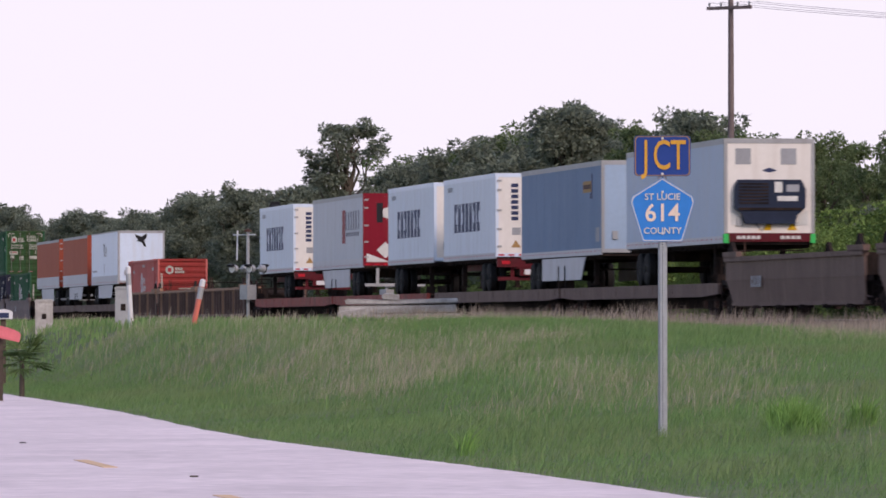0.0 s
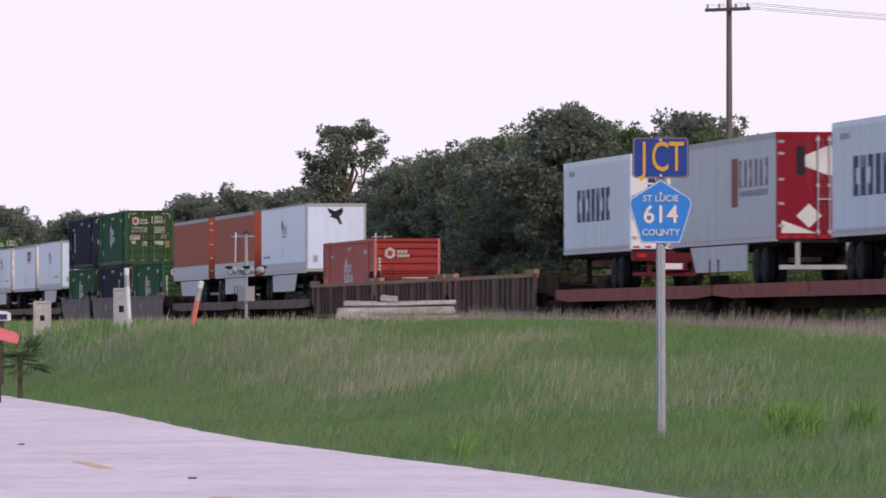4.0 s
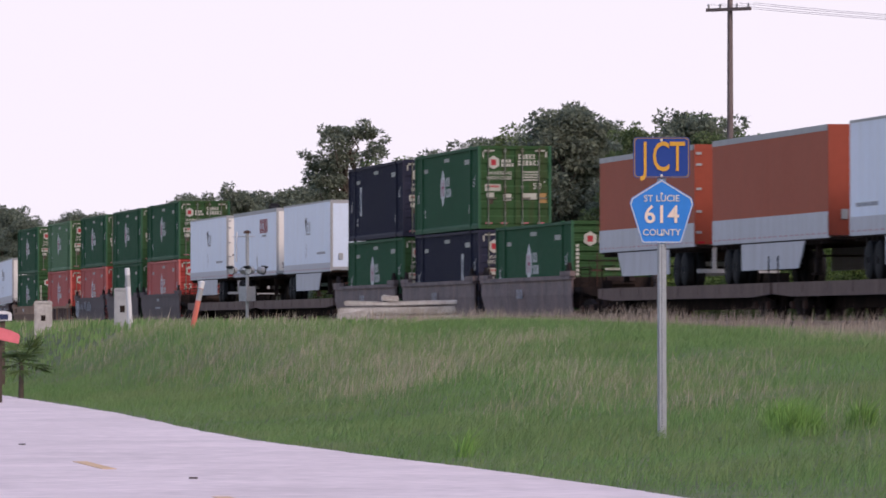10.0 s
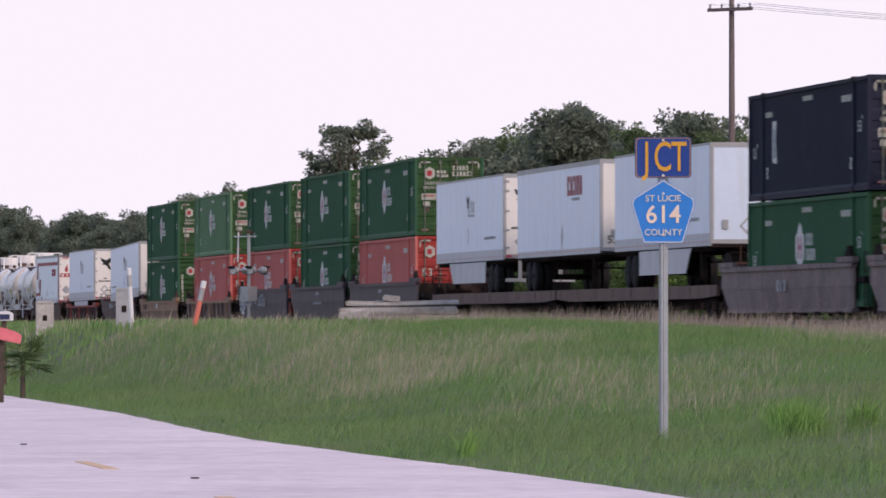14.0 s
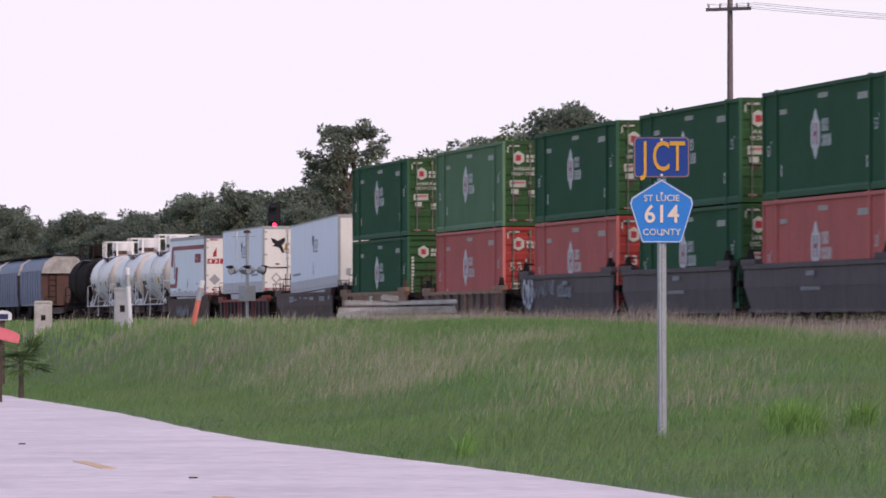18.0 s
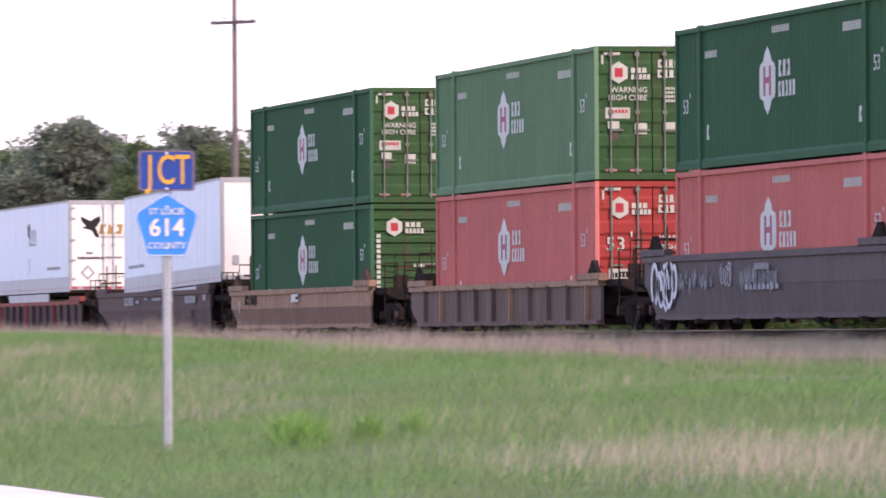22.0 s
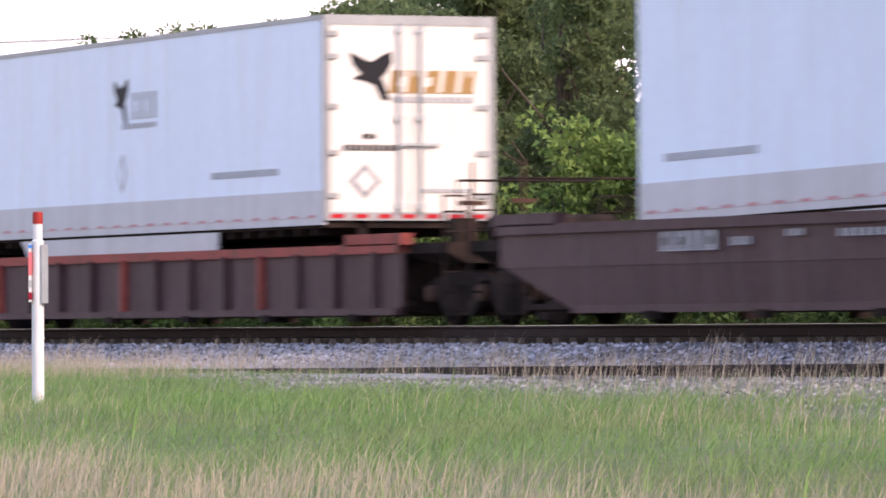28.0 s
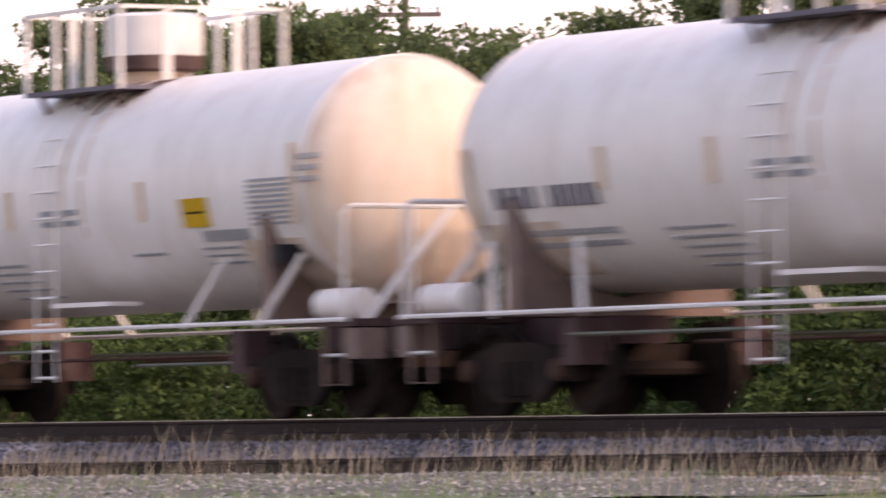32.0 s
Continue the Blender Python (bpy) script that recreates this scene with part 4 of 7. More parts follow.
        tube(bm, (x, -1.3, 1.75), (x, -0.9, 1.75), 0.02, 5)
        box(bm, x - 0.1, x + 0.1, -1.3, -1.0, 1.02, 1.3)
        part("brake_stand", bm, "steel_dark", ob)
    for t in trucks:
        truck(ob, t - x0)
    return ride(ob, x0)


# ---- road trailers
def road_wheels(parent, x, z):
    """A tandem of dual tyres on a slider frame."""
    bm = bm_new()
    box(bm, x - 1.5, x + 1.5, -0.55, 0.55, z + 0.75, z + 1.18)
    for k in (-0.62, 0.62):
        tube(bm, (x + k, -1.1, z + 0.5), (x + k, 1.1, z + 0.5), 0.09, 8)
    bog = part("bogie", bm, "steel_dark", parent, "dark tandem axle frame")
    for k in (-0.62, 0.62):
        for s in (-1, 1):
            for w in (1.12, 0.80):
                bm = bm_new()
                c = s * w
                lathe(bm, [(c - 0.13, 0.30), (c - 0.13, 0.44), (c - 0.09, 0.50), (c + 0.09, 0.50), (c + 0.13, 0.44), (c + 0.13, 0.30)], (x + k, 0, z + 0.5), "y", 20)
                ty = part("tyre", bm, "rubber", bog, smooth=True)
            bm = bm_new()
            c = s * 1.2
            lathe(bm, [(c - s * 0.10, 0.30), (c + s * 0.03, 0.30), (c + s * 0.02, 0.25), (c - s * 0.05, 0.2), (c - s * 0.05, 0.12), (c + s * 0.05, 0.10)], (x + k, 0, z + 0.5), "y", 16)
            part("rim", bm, "rim", bog, smooth=True)


def bird(parent, x, z, s, mat="black", face="side", at=None):
    """A plain dark flying shape: two raised wings, body and tail."""
    shape = [(-1.0, 0.95), (-0.55, 0.75), (-0.1, 0.55), (0.35, 0.8), (0.75, 1.0), (0.8, 0.55), (0.55, 0.15), (0.35, -0.05), (0.55, -0.5), (0.7, -0.95), (0.35, -0.9),
             (0.05, -0.35), (-0.35, -0.2), (-0.85, -0.1), (-0.5, 0.1), (-0.85, 0.45)]
    return decal(parent, mat, [(x + a * s, z + b * s) for a, b in shape], face, at, "bird_emblem")


TRL_H = 2.88


def trailer(label, L=16.15, skin="white", end="cream", rear_right=False, band=0.0, band_mat="band", dress=None, skirt=True, seams=13, wheels=True, rail_mat="alu", seam_mat=None, end_frame=None, chassis=None, rail_h=0.16, tape=True):
    """A semi-trailer; its box starts at z = 0, its tyres stand at z = -1.2."""
    ob = thing("semi_trailer", label, "trailer", "trailers on the train")
    H, W = TRL_H, HALF
    bm = bm_new()
    box(bm, 0, L, -W, W, band, H - 0.02)
    part("body", bm, skin, ob, bevel=0.03)
    for s in (-1, 1):
        a, b = sorted((s * (W + 0.012), s * (W - 0.05)))
        bm = bm_new()
        box(bm, 0.02, L - 0.02, a, b, H - rail_h, H)
        part("top_rail", bm, rail_mat, ob, bevel=0.01)
        bm = bm_new()
        box(bm, 0.0, L, a, b, -0.06, max(band, 0.14))
        part("bottom_rail", bm, band_mat, ob, bevel=0.01)
        for k in range(1, seams):
            x = L * k / seams
            bm = bm_new()
            box(bm, x - 0.008, x + 0.008, min(s * W, s * (W + 0.004)), max(s * W, s * (W + 0.004)), max(band, 0.14), H - rail_h)
            part("seam_strip", bm, seam_mat or skin, ob)
        if not tape:
            continue
        ya, yb = sorted((s * (W + 0.012), s * (W + 0.018)))
        bm = bm_new()
        teeth = []
        for k in range(22):
            x = 0.4 + k * (L - 0.8) / 21
            teeth += [(x - 0.12, 0.043), (x - 0.12, 0.08), (x + 0.12, 0.08), (x + 0.12, 0.043)]
        prism(bm, [(L - 0.2, 0.04), (0.2, 0.04)] + teeth, ya, yb)
        part("reflector_tape", bm, "tape", ob)
    bm = bm_new()
    box(bm, 0.02, L - 0.02, -W + 0.05, W - 0.05, -0.1, -0.02)
    for k in range(24):
        x = 0.5 + k * (L - 1) / 23
        box(bm, x - 0.05, x + 0.05, -W + 0.05, W - 0.05, -0.2, -0.1)
    part("floor_frame", bm, "steel_dark", ob)
    rear = L - 2.6 if rear_right else 2.6
    leg = 2.9 if rear_right else L - 2.9
    if wheels:
        road_wheels(ob, rear, -1.2)
        bm = bm_new()
        for y in (-0.95, 0.95):
            box(bm, leg - 0.08, leg + 0.08, y - 0.08, y + 0.08, -0.95, -0.15)
            box(bm, leg - 0.16, leg + 0.16, y - 0.16, y + 0.16, -1.0, -0.95)
        tube(bm, (leg, -0.95, -0.5), (leg, 0.95, -0.5), 0.03, 6)
        part("landing_leg", bm, "steel_dark", ob)
    if skirt:
        lo, hi = (leg + 0.3, rear - 1.6) if rear_right else (rear + 1.7, leg - 0.2)
        for s in (-1, 1):
            bm = bm_new()
            y = s * (W - 0.025)
            cut = [(lo, -0.82), (hi - 0.9, -0.82), (hi, -0.1), (lo, -0.1)] if not rear_right else [(lo + 0.9, -0.82), (hi, -0.82), (hi, -0.1), (lo, -0.1)]
            prism(bm, cut, y - 0.015, y + 0.015)
            part("side_skirt", bm, "band", ob, "grey wind skirt")
    ef = end_frame or rail_mat
    bm = bm_new()
    for y0, y1, z0, z1 in ((-W, -W + 0.1, 0, H), (W - 0.1, W, 0, H), (-W + 0.1, W - 0.1, 0, 0.12), (-W + 0.1, W - 0.1, H - 0.14, H)):
        box(bm, L - 0.03, L + 0.04, y0, y1, z0, z1)
    part("end_frame", bm, ef, ob, bevel=0.01)
    if rear_right:
        for s in (-1, 1):
            a, b = sorted((s * 0.01, s * (W - 0.1)))
            bm = bm_new()
            box(bm, L, L + 0.03, a, b, 0.12, H - 0.14)
            leaf = part("door", bm, end, ob, bevel=0.006)
            lock_rod(leaf, L + 0.02, s * 0.16, 0.1, H - 0.1)
            for z in (0.35, 0.95, 1.6, 2.3, 2.62):
                bm = bm_new()
                box(bm, L + 0.03, L + 0.065, s * (W - 0.16) - 0.11, s * (W - 0.16) + 0.05, z - 0.035, z + 0.035)
                part("hinge", bm, "alu", leaf)
        for k in range(7):
            y = -1.1 + k * 0.36
            bm = bm_new()
            box(bm, L + 0.04, L + 0.045, y - 0.1, y + 0.1, 0.03, 0.09)
            part("reflector", bm, "reflector", ob)
        bm = bm_new()
        box(bm, L - 0.1, L, -1.2, 1.2, -0.82, -0.70)
        for y in (-0.7, 0.7):
            box(bm, L - 0.1, L - 0.02, y - 0.06, y + 0.06, -0.72, 0)
        part("bumper_bar", bm, chassis or ("alu" if wheels else "steel_dark"), ob)
        if chassis:
            bm = bm_new()
            box(bm, 0.5, L + 0.12, -0.55, -0.42, -0.42, -0.08)
            box(bm, 0.5, L + 0.12, 0.42, 0.55, -0.42, -0.08)
            box(bm, L - 0.02, L + 0.14, -1.25, 1.25, -0.36, -0.06)
            box(bm, L - 0.02, L + 0.12, -0.45, 0.45, -0.66, -0.3)
            part("chassis", bm, chassis, ob, "red chassis frame")
            for y in (-0.95, 0.95):
                bm = bm_new()
                box(bm, L + 0.14, L + 0.16, y - 0.14, y + 0.14, -0.26, -0.14)
                part("tail_light", bm, "reflector", ob)
            bm = bm_new()
            box(bm, L + 0.12, L + 0.135, -0.3, 0.3, -0.62, -0.44)
            part("plate_bar", bm, "post_white", ob)
    else:
        bm = bm_new()
        box(bm, L, L + 0.03, -W + 0.1, W - 0.1, 0.12, H - 0.14)
        part("nose_panel", bm, end, ob, bevel=0.02)
        bm = bm_new()
        box(bm, L + 0.03, L + 0.07, -0.95, -0.78, 0.42, 0.68)
        part("document_box", bm, "alu", ob)
        for y in (0.35, 0.55, 0.75):
            bm = bm_new()
            lathe(bm, [(L + 0.02, 0.055), (L + 0.1, 0.05)], (0, y, 0.5), "x", 8)
            part("air_coupling", bm, "alu", ob)
        decal(ob, "letter_grey", [(-0.45, 0.5), (-0.22, 0.74), (0.0, 0.5), (-0.22, 0.26)], "end", L + 0.032, "placard_frame")
        decal(ob, end, [(-0.38, 0.5), (-0.22, 0.67), (-0.07, 0.5), (-0.22, 0.33)], "end", L + 0.037, "placard_face")
    if dress:
        dress(ob, L)
    return ob


def dress_bird(ob, L, at=0.81):
    """Small dark emblem and pale block on the side; a larger bird on the leading end."""
    c = L * 0.49
    bird(ob, c, 1.93, 0.36)
    bars(ob, "letter_grey", c + 0.98, 1.86, 1.15, 0.40, 4, gap=0.5)
    bars(ob, "letter_grey", c + 0.75, 1.56, 1.5, 0.08, 9)
    bars(ob, "letter_grey", L * at, 0.72, 2.7, 0.10, 17)
    decal(ob, "letter_grey", [(c - 0.2, 0.85), (c, 1.15), (c + 0.2, 0.85), (c, 0.55)], name="placard_frame")
    decal(ob, "white", [(c - 0.13, 0.85), (c, 1.05), (c + 0.13, 0.85), (c, 0.65)], at=-HALF - 0.010, name="placard_face")


def dress_bird_nose(ob, L):
    dress_bird(ob, L, 0.13)
    bird(ob, 0.02, 2.34, 0.37, face="end", at=L + 0.032)


def dress_bird_doors(ob, L):
    dress_bird(ob, L)
    f = L + 0.032
    bird(ob, -0.55, 2.02, 0.36, face="end", at=f)
    bars(ob, "letter_gold", 0.35, 1.95, 1.35, 0.32, 5, slant=0.08, face="end", at=f)
    bars(ob, "letter_grey", 0.35, 1.7, 1.25, 0.08, 11, face="end", at=f)
    bars(ob, "black", -0.62, 1.18, 0.22, 0.07, 3, face="end", at=f)
    bars(ob, "black", -0.6, 1.02, 0.85, 0.08, 10, face="end", at=f)
    decal(ob, "letter_grey", [(-0.92, 0.55), (-0.68, 0.8), (-0.44, 0.55), (-0.68, 0.3)], "end", f, "placard_frame")
    decal(ob, "cream", [(-0.83, 0.55), (-0.68, 0.71), (-0.53, 0.55), (-0.68, 0.39)], "end", f + 0.006, "placard_face")
    bars(ob, "letter_grey", 0.55, 0.42, 0.8, 0.06, 6, face="end", at=f)


def dress_folded_stripe(ob, L):
    """A thick maroon band that folds round at the trailing end, slanted block letters, red blocks on the doors."""
    y = -HALF - 0.014
    decal(ob, "maroon_stripe", [(0.49, 1.42), (1.38, 1.42), (1.62, 1.95), (1.78, 2.16), (1.98, 2.25), (L - 0.1, 2.25), (L - 0.1, 2.45), (1.55, 2.45), (1.22, 2.41), (1.0, 2.28)], at=y, name="side_stripe")
    decal(ob, "maroon_stripe", [(0.15, 0.36), (3.0, 0.36), (3.2, 0.41), (3.36, 0.55), (3.87, 1.4), (2.81, 1.4), (2.66, 0.72), (2.55, 0.6), (2.42, 0.56), (0.15, 0.56)], at=y, name="side_stripe")
    decal(ob, "letter_red", [(1.98, 1.74), (2.16, 2.02), (2.26, 2.02), (2.38, 0.83), (2.0, 0.83)], at=y, name="emblem")
    for z in (1.06, 1.32, 1.58):
        decal(ob, "white", [(2.07, z), (2.29, z), (2.25, z + 0.14), (2.10, z + 0.14)], at=y - 0.005, name="emblem_notch")
    bars(ob, "letter_red", 13.37, 1.80, 2.7, 0.42, 5, slant=0.2, gap=0.22, at=y)
    decal(ob, "letter_grey", [(8.25, 0.56), (8.48, 0.80), (8.71, 0.56), (8.48, 0.33)], at=y, name="placard_frame")
    bars(ob, "letter_grey", 4.55, 0.28, 1.25, 0.07, 12, at=y)
    bars(ob, "letter_grey", 13.0, 0.55, 0.6, 0.06, 5, at=y)
    for k in range(7):
        for x in (0.42, 1.85, 2.32):
            x += 2.6 * k
            if x < L - 0.2:
                decal(ob, "letter_red", [(x - 0.12, 0.16), (x + 0.12, 0.16), (x + 0.12, 0.21), (x - 0.12, 0.21)], at=y, name="reflector")
    f = L + 0.032
    decal(ob, "letter_red", [(-0.86, 2.02), (-0.68, 2.32), (-0.68, 1.86), (-0.86, 1.86)], "end", f, "emblem")
    bars(ob, "letter_red", -0.64, 1.64, 1.02, 0.24, 5, slant=0.05, gap=0.2, face="end", at=f)
    bars(ob, "letter_red", 0.62, 1.62, 0.8, 0.11, 7, face="end", at=f)
    bars(ob, "letter_red", 0.66, 1.46, 0.98, 0.05, 14, face="end", at=f)
    for z in (1.12, 1.0, 0.88):
        bars(ob, "letter_red", 0.72, z, 0.86, 0.07, 10, face="end", at=f)
    for z in (0.62, 0.46, 0.28):
        bars(ob, "letter_red", 0.9, z, 0.32, 0.1, 3, face="end", at=f)
    bars(ob, "letter_red", -0.82, 2.68, 0.38, 0.09, 4, face="end", at=f)
    decal(ob, "letter_grey", [(-1.05, 0.75), (-0.78, 1.02), (-0.51, 0.75), (-0.78, 0.48)], "end", f, "placard_frame")
    bars(ob, "letter_red", -0.8, 0.26, 0.26, 0.1, 3, face="end", at=f)


def dress_red_word(ob, L):
    bars(ob, "maroon_stripe", L * 0.71, 2.15, 3.0, 0.62, 5, gap=0.22)
    bars(ob, "letter_grey", L * 0.72, 1.72, 1.6, 0.1, 9)
    lettering("53", 0.34, "black", ob, L + 0.046, -0.9, 0.35, 90)
    decal(ob, "letter_grey", [(L * 0.56 - 0.2, 0.55), (L * 0.56, 0.95), (L * 0.56 + 0.2, 0.55), (L * 0.56, 0.15)], name="placard_frame")


def dress_dark_word(ob, L):
    bars(ob, "ink_blue", L * 0.46, 1.45, 6.4, 1.02, 7, gap=0.3)
    bars(ob, "letter_grey", L * 0.13, 2.5, 1.2, 0.16, 6)
    f = L + 0.032
    for k in range(7):
        bm = bm_new()
        z = 1.25 + k * 0.19
        box(bm, f, f + 0.008, -0.75, -0.50, z, z + 0.13)
        part("word_block", bm, "ink_blue", ob)
    decal(ob, "letter_grey", [(-0.72, 0.75), (-0.42, 0.75), (-0.42, 1.0), (-0.72, 1.0)], "end", f, "placard")
    decal(ob, "letter_gold", [(-0.75, 0.32), (-0.42, 0.32), (-0.585, 0.58)], "end", f, "placard")


def dress_slanted_word(ob, L):
    decal(ob, "maroon_stripe", [(L * 0.60, 0.95), (L * 0.66, 0.95), (L * 0.66, 2.3), (L * 0.60, 2.3)])
    bars(ob, "letter_slate", L * 0.80, 1.85, 4.6, 0.75, 6, gap=0.55)
    bars(ob, "letter_slate", L * 0.80, 1.3, 4.2, 0.16, 12, gap=0.5)
    f = L + 0.032
    decal(ob, "black", [(-0.75, 1.72), (-0.5, 1.72), (-0.5, 2.5), (-0.75, 2.5)], "end", f)
    decal(ob, "letter_white", [(-0.5, 1.95), (0.1, 1.72), (0.75, 1.72), (0.2, 2.12), (0.75, 2.5), (0.1, 2.5), (-0.5, 2.25)], "end", f)
    decal(ob, "letter_white", [(-0.75, 0.62), (-0.4, 0.95), (-0.05, 0.62), (-0.4, 0.3)], "end", f, "placard")
    decal(ob, "letter_white", [(-1.15, 0.15), (-0.2, 0.15), (-1.15, 0.5)], "end", f, "placard")


def dress_blue(ob, L):
    decal(ob, "letter_grey", [(L - 1.05, 0.35), (L - 0.35, 0.35), (L - 0.35, 0.8), (L - 1.05, 0.8)], name="placard")
    decal(ob, "letter_gold", [(L * 0.84 - 0.9, 1.92), (L * 0.84 + 0.7, 1.92), (L * 0.84 + 0.7, 2.28), (L * 0.84 - 0.9, 2.28)], name="emblem")
    decal(ob, "brown_box", [(L * 0.84 - 0.8, 2.03), (L * 0.84 + 0.6, 2.03), (L * 0.84 + 0.6, 2.17), (L * 0.84 - 0.8, 2.17)], at=-HALF - 0.012, name="emblem_bar")
    decal(ob, "ink_blue", [(L * 0.84 + 0.5, 1.72), (L * 0.84 + 0.95, 1.72), (L * 0.84 + 0.95, 2.5), (L * 0.84 + 0.72, 2.5), (L * 0.84 + 0.72, 1.88), (L * 0.84 + 0.5, 1.88)], name="emblem_flag")


def dress_reefer(ob, L):
    """The cooling unit on the nose: black panels, grilles, red base, green corner lights."""
    f = L + 0.03
    bm = bm_new()
    prism(bm, [(-0.72, 0.48), (0.70, 0.48), (0.78, 0.74), (1.0, 0.92), (1.02, 1.45), (0.88, 1.72), (-0.92, 1.72), (-1.02, 1.5), (-1.02, 0.92), (-0.8, 0.74)], f, f + 0.16, axis="x")
    part("cooling_unit", bm, "reefer_unit", ob, "black cooling unit with panels", bevel=0.04)
    g = f + 0.16
    bm = bm_new()
    for k in range(7):
        box(bm, g, g + 0.02, -0.9, -0.05, 1.04 + k * 0.09, 1.08 + k * 0.09)
    part("grille", bm, "steel_dark", ob)
    bm = bm_new()
    box(bm, g, g + 0.03, -0.9, 0.9, 0.86, 0.93)
    part("ledge", bm, "steel_dark", ob)
    decal(ob, "letter_white", [(0.12, 1.36), (0.34, 1.36), (0.34, 1.66), (0.12, 1.66)], "end", g + 0.004, "placard")
    decal(ob, "letter_white", [(0.2, 1.12), (0.78, 1.12), (0.78, 1.26), (0.2, 1.26)], "end", g + 0.004, "placard")
    decal(ob, "letter_grey", [(0.46, 1.38), (0.82, 1.38), (0.82, 1.58), (0.46, 1.58)], "end", g + 0.004, "gauge_panel")
    for sy in (-1, 1):
        decal(ob, "letter_white", [(sy * 0.78, 0.44), (sy * 1.1, 0.44), (sy * 1.1, 0.86), (sy * 1.0, 0.86), (sy * 0.82, 0.7)], "end", f + 0.004, "corner_panel")
    decal(ob, "ink_blue", [(-0.22, 1.98), (0.0, 1.92), (0.22, 1.98), (0.0, 2.06)], "end", f + 0.002, "oval_emblem")
    for y in (-0.75, 0.55):
        decal(ob, "letter_grey", [(y - 0.22, 2.15), (y + 0.22, 2.15), (y + 0.22, 2.6), (y - 0.22, 2.6)], "end", f + 0.002, "panel")
    bm = bm_new()
    box(bm, L - 0.02, L + 0.06, -1.25, 1.25, -0.02, 0.22)
    part("nose_sill", bm, "chassis_red", ob, bevel=0.01)
    bars(ob, "letter_white", -0.6, 0.1, 0.7, 0.09, 5, face="end", at=L + 0.062)
    bars(ob, "letter_white", 0.6, 0.1, 0.6, 0.09, 4, face="end", at=L + 0.062)
    decal(ob, "amber", [(-0.3, 0.3), (0.05, 0.3), (0.05, 0.52), (-0.3, 0.52)], "end", f + 0.002, "placard")
    decal(ob, "amber", [(0.5, 0.3), (0.8, 0.3), (0.65, 0.55)], "end", f + 0.002, "placard")
    for y in (-1.24, 1.24):
        bm = bm_new()
        box(bm, L - 0.12, L + 0.07, y - 0.07, y + 0.07, -0.06, 0.2)
        part("corner_guard", bm, "corner_green", ob, "bright green corner guard")


M["corner_green"] = material("bright green plastic", (0.03, 0.42, 0.10), 0.5)


# ---- tank cars and the tail
def tank_car(x, label, shell="tank"):
    """A white tank car centred at x: shell with dished ends, strap bands, dome platform with rails, ladders, walkway and trucks."""
    ob = thing("tank_car", label, "tank car", "tank cars")
    R, zc, h = 1.33, 2.56, 5.75
    white = shell == "tank"
    bm = bm_new()
    lathe(bm, [(-h, R), (-h * 0.5, R), (0, R), (h * 0.5, R), (h, R)], (0, 0, zc), "x", 48)
    part("tank_shell", bm, shell, ob, smooth=True)
    for sx in (-1, 1):
        bm = bm_new()
        lathe(bm, [(sx * (h + 0.72 * math.cos(math.pi / 2 * k / 8)), max(0.02, R * math.sin(math.pi / 2 * k / 8))) for k in range(9)], (0, 0, zc), "x", 48)
        part("tank_head", bm, "tank_head" if white else shell, ob, "rust-streaked dished end with warm sun in its colour" if white else "", smooth=True)

    def arc_patch(name, mat, x0, x1, a0, a1, taper=0.0, side=-1):
        """A thin patch that follows the shell from angle a0 up to a1 (degrees above level)."""
        bm = bm_new()
        rows = []
        for i in range(9):
            a = radians(a0 + (a1 - a0) * i / 8)
            t = taper * (1 - i / 8) * (x1 - x0) / 2
            rows.append([bm.verts.new((xx, side * (R + q) * math.cos(a), zc + (R + q) * math.sin(a))) for xx in (x0 + t, x1 - t) for q in (-0.01, 0.006)])
        for p, q in zip(rows, rows[1:]):
            for i, j in ((0, 1), (1, 3), (3, 2), (2, 0)):
                bm.faces.new((p[i], p[j], q[j], q[i]))
        bm.faces.new([rows[0][i] for i in (0, 1, 3, 2)])
        bm.faces.new([rows[-1][i] for i in (2, 3, 1, 0)])
        return part(name, bm, mat, ob)

    for xb in (-h, h):
        bm = bm_new()
        lathe(bm, [(xb - 0.04, R - 0.03), (xb - 0.04, R + 0.008), (xb + 0.04, R + 0.008), (xb + 0.04, R - 0.03)], (0, 0, zc), "x", 40)
        part("weld_band", bm, shell, ob, smooth=True)
    if white:
        for x0, x1, a0, a1 in ((0.16, 0.30, -8, 74), (0.62, 0.76, -22, 74)):
            arc_patch("rust_run", "stain_pale", x0, x1, a0, a1, 0.7)
        for x0, x1, a0 in ((-0.62, -0.38, 52), (-0.1, 0.16, 47), (0.3, 0.5, 43), (0.72, 0.98, 50), (1.0, 1.2, 56)):
            arc_patch("dark_stain", "stain", x0, x1, a0, 76, 0.6)
        for sx in (-1, 1):
            arc_patch("rust_wash", "stain_pale", sx * 4.9 - 0.7, sx * 4.9 + 0.7, -60, -28, -0.3)
    top = zc + R
    for nm, mat, prof in (("dome_neck", "tank_rust" if white else shell, [(-0.1, 0.38), (0.13, 0.38), (0.14, 0.05)]),
                          ("dome_flange", "stain" if white else shell, [(0.09, 0.40), (0.12, 0.55), (0.27, 0.575), (0.28, 0.40)]),
                          ("dome_cover", shell, [(0.26, 0.50), (0.27, 0.56), (0.72, 0.56), (0.76, 0.48), (0.77, 0.05)])):
        bm = bm_new()
        lathe(bm, prof, (0, 0, top), "z", 24)
        part(nm, bm, mat, ob, "rust-blackened flange" if nm == "dome_flange" and white else "", smooth=True)
    for s in (-1, 1):
        bm = bm_new()
        ya, yb = sorted((s * 0.5, s * 1.08))
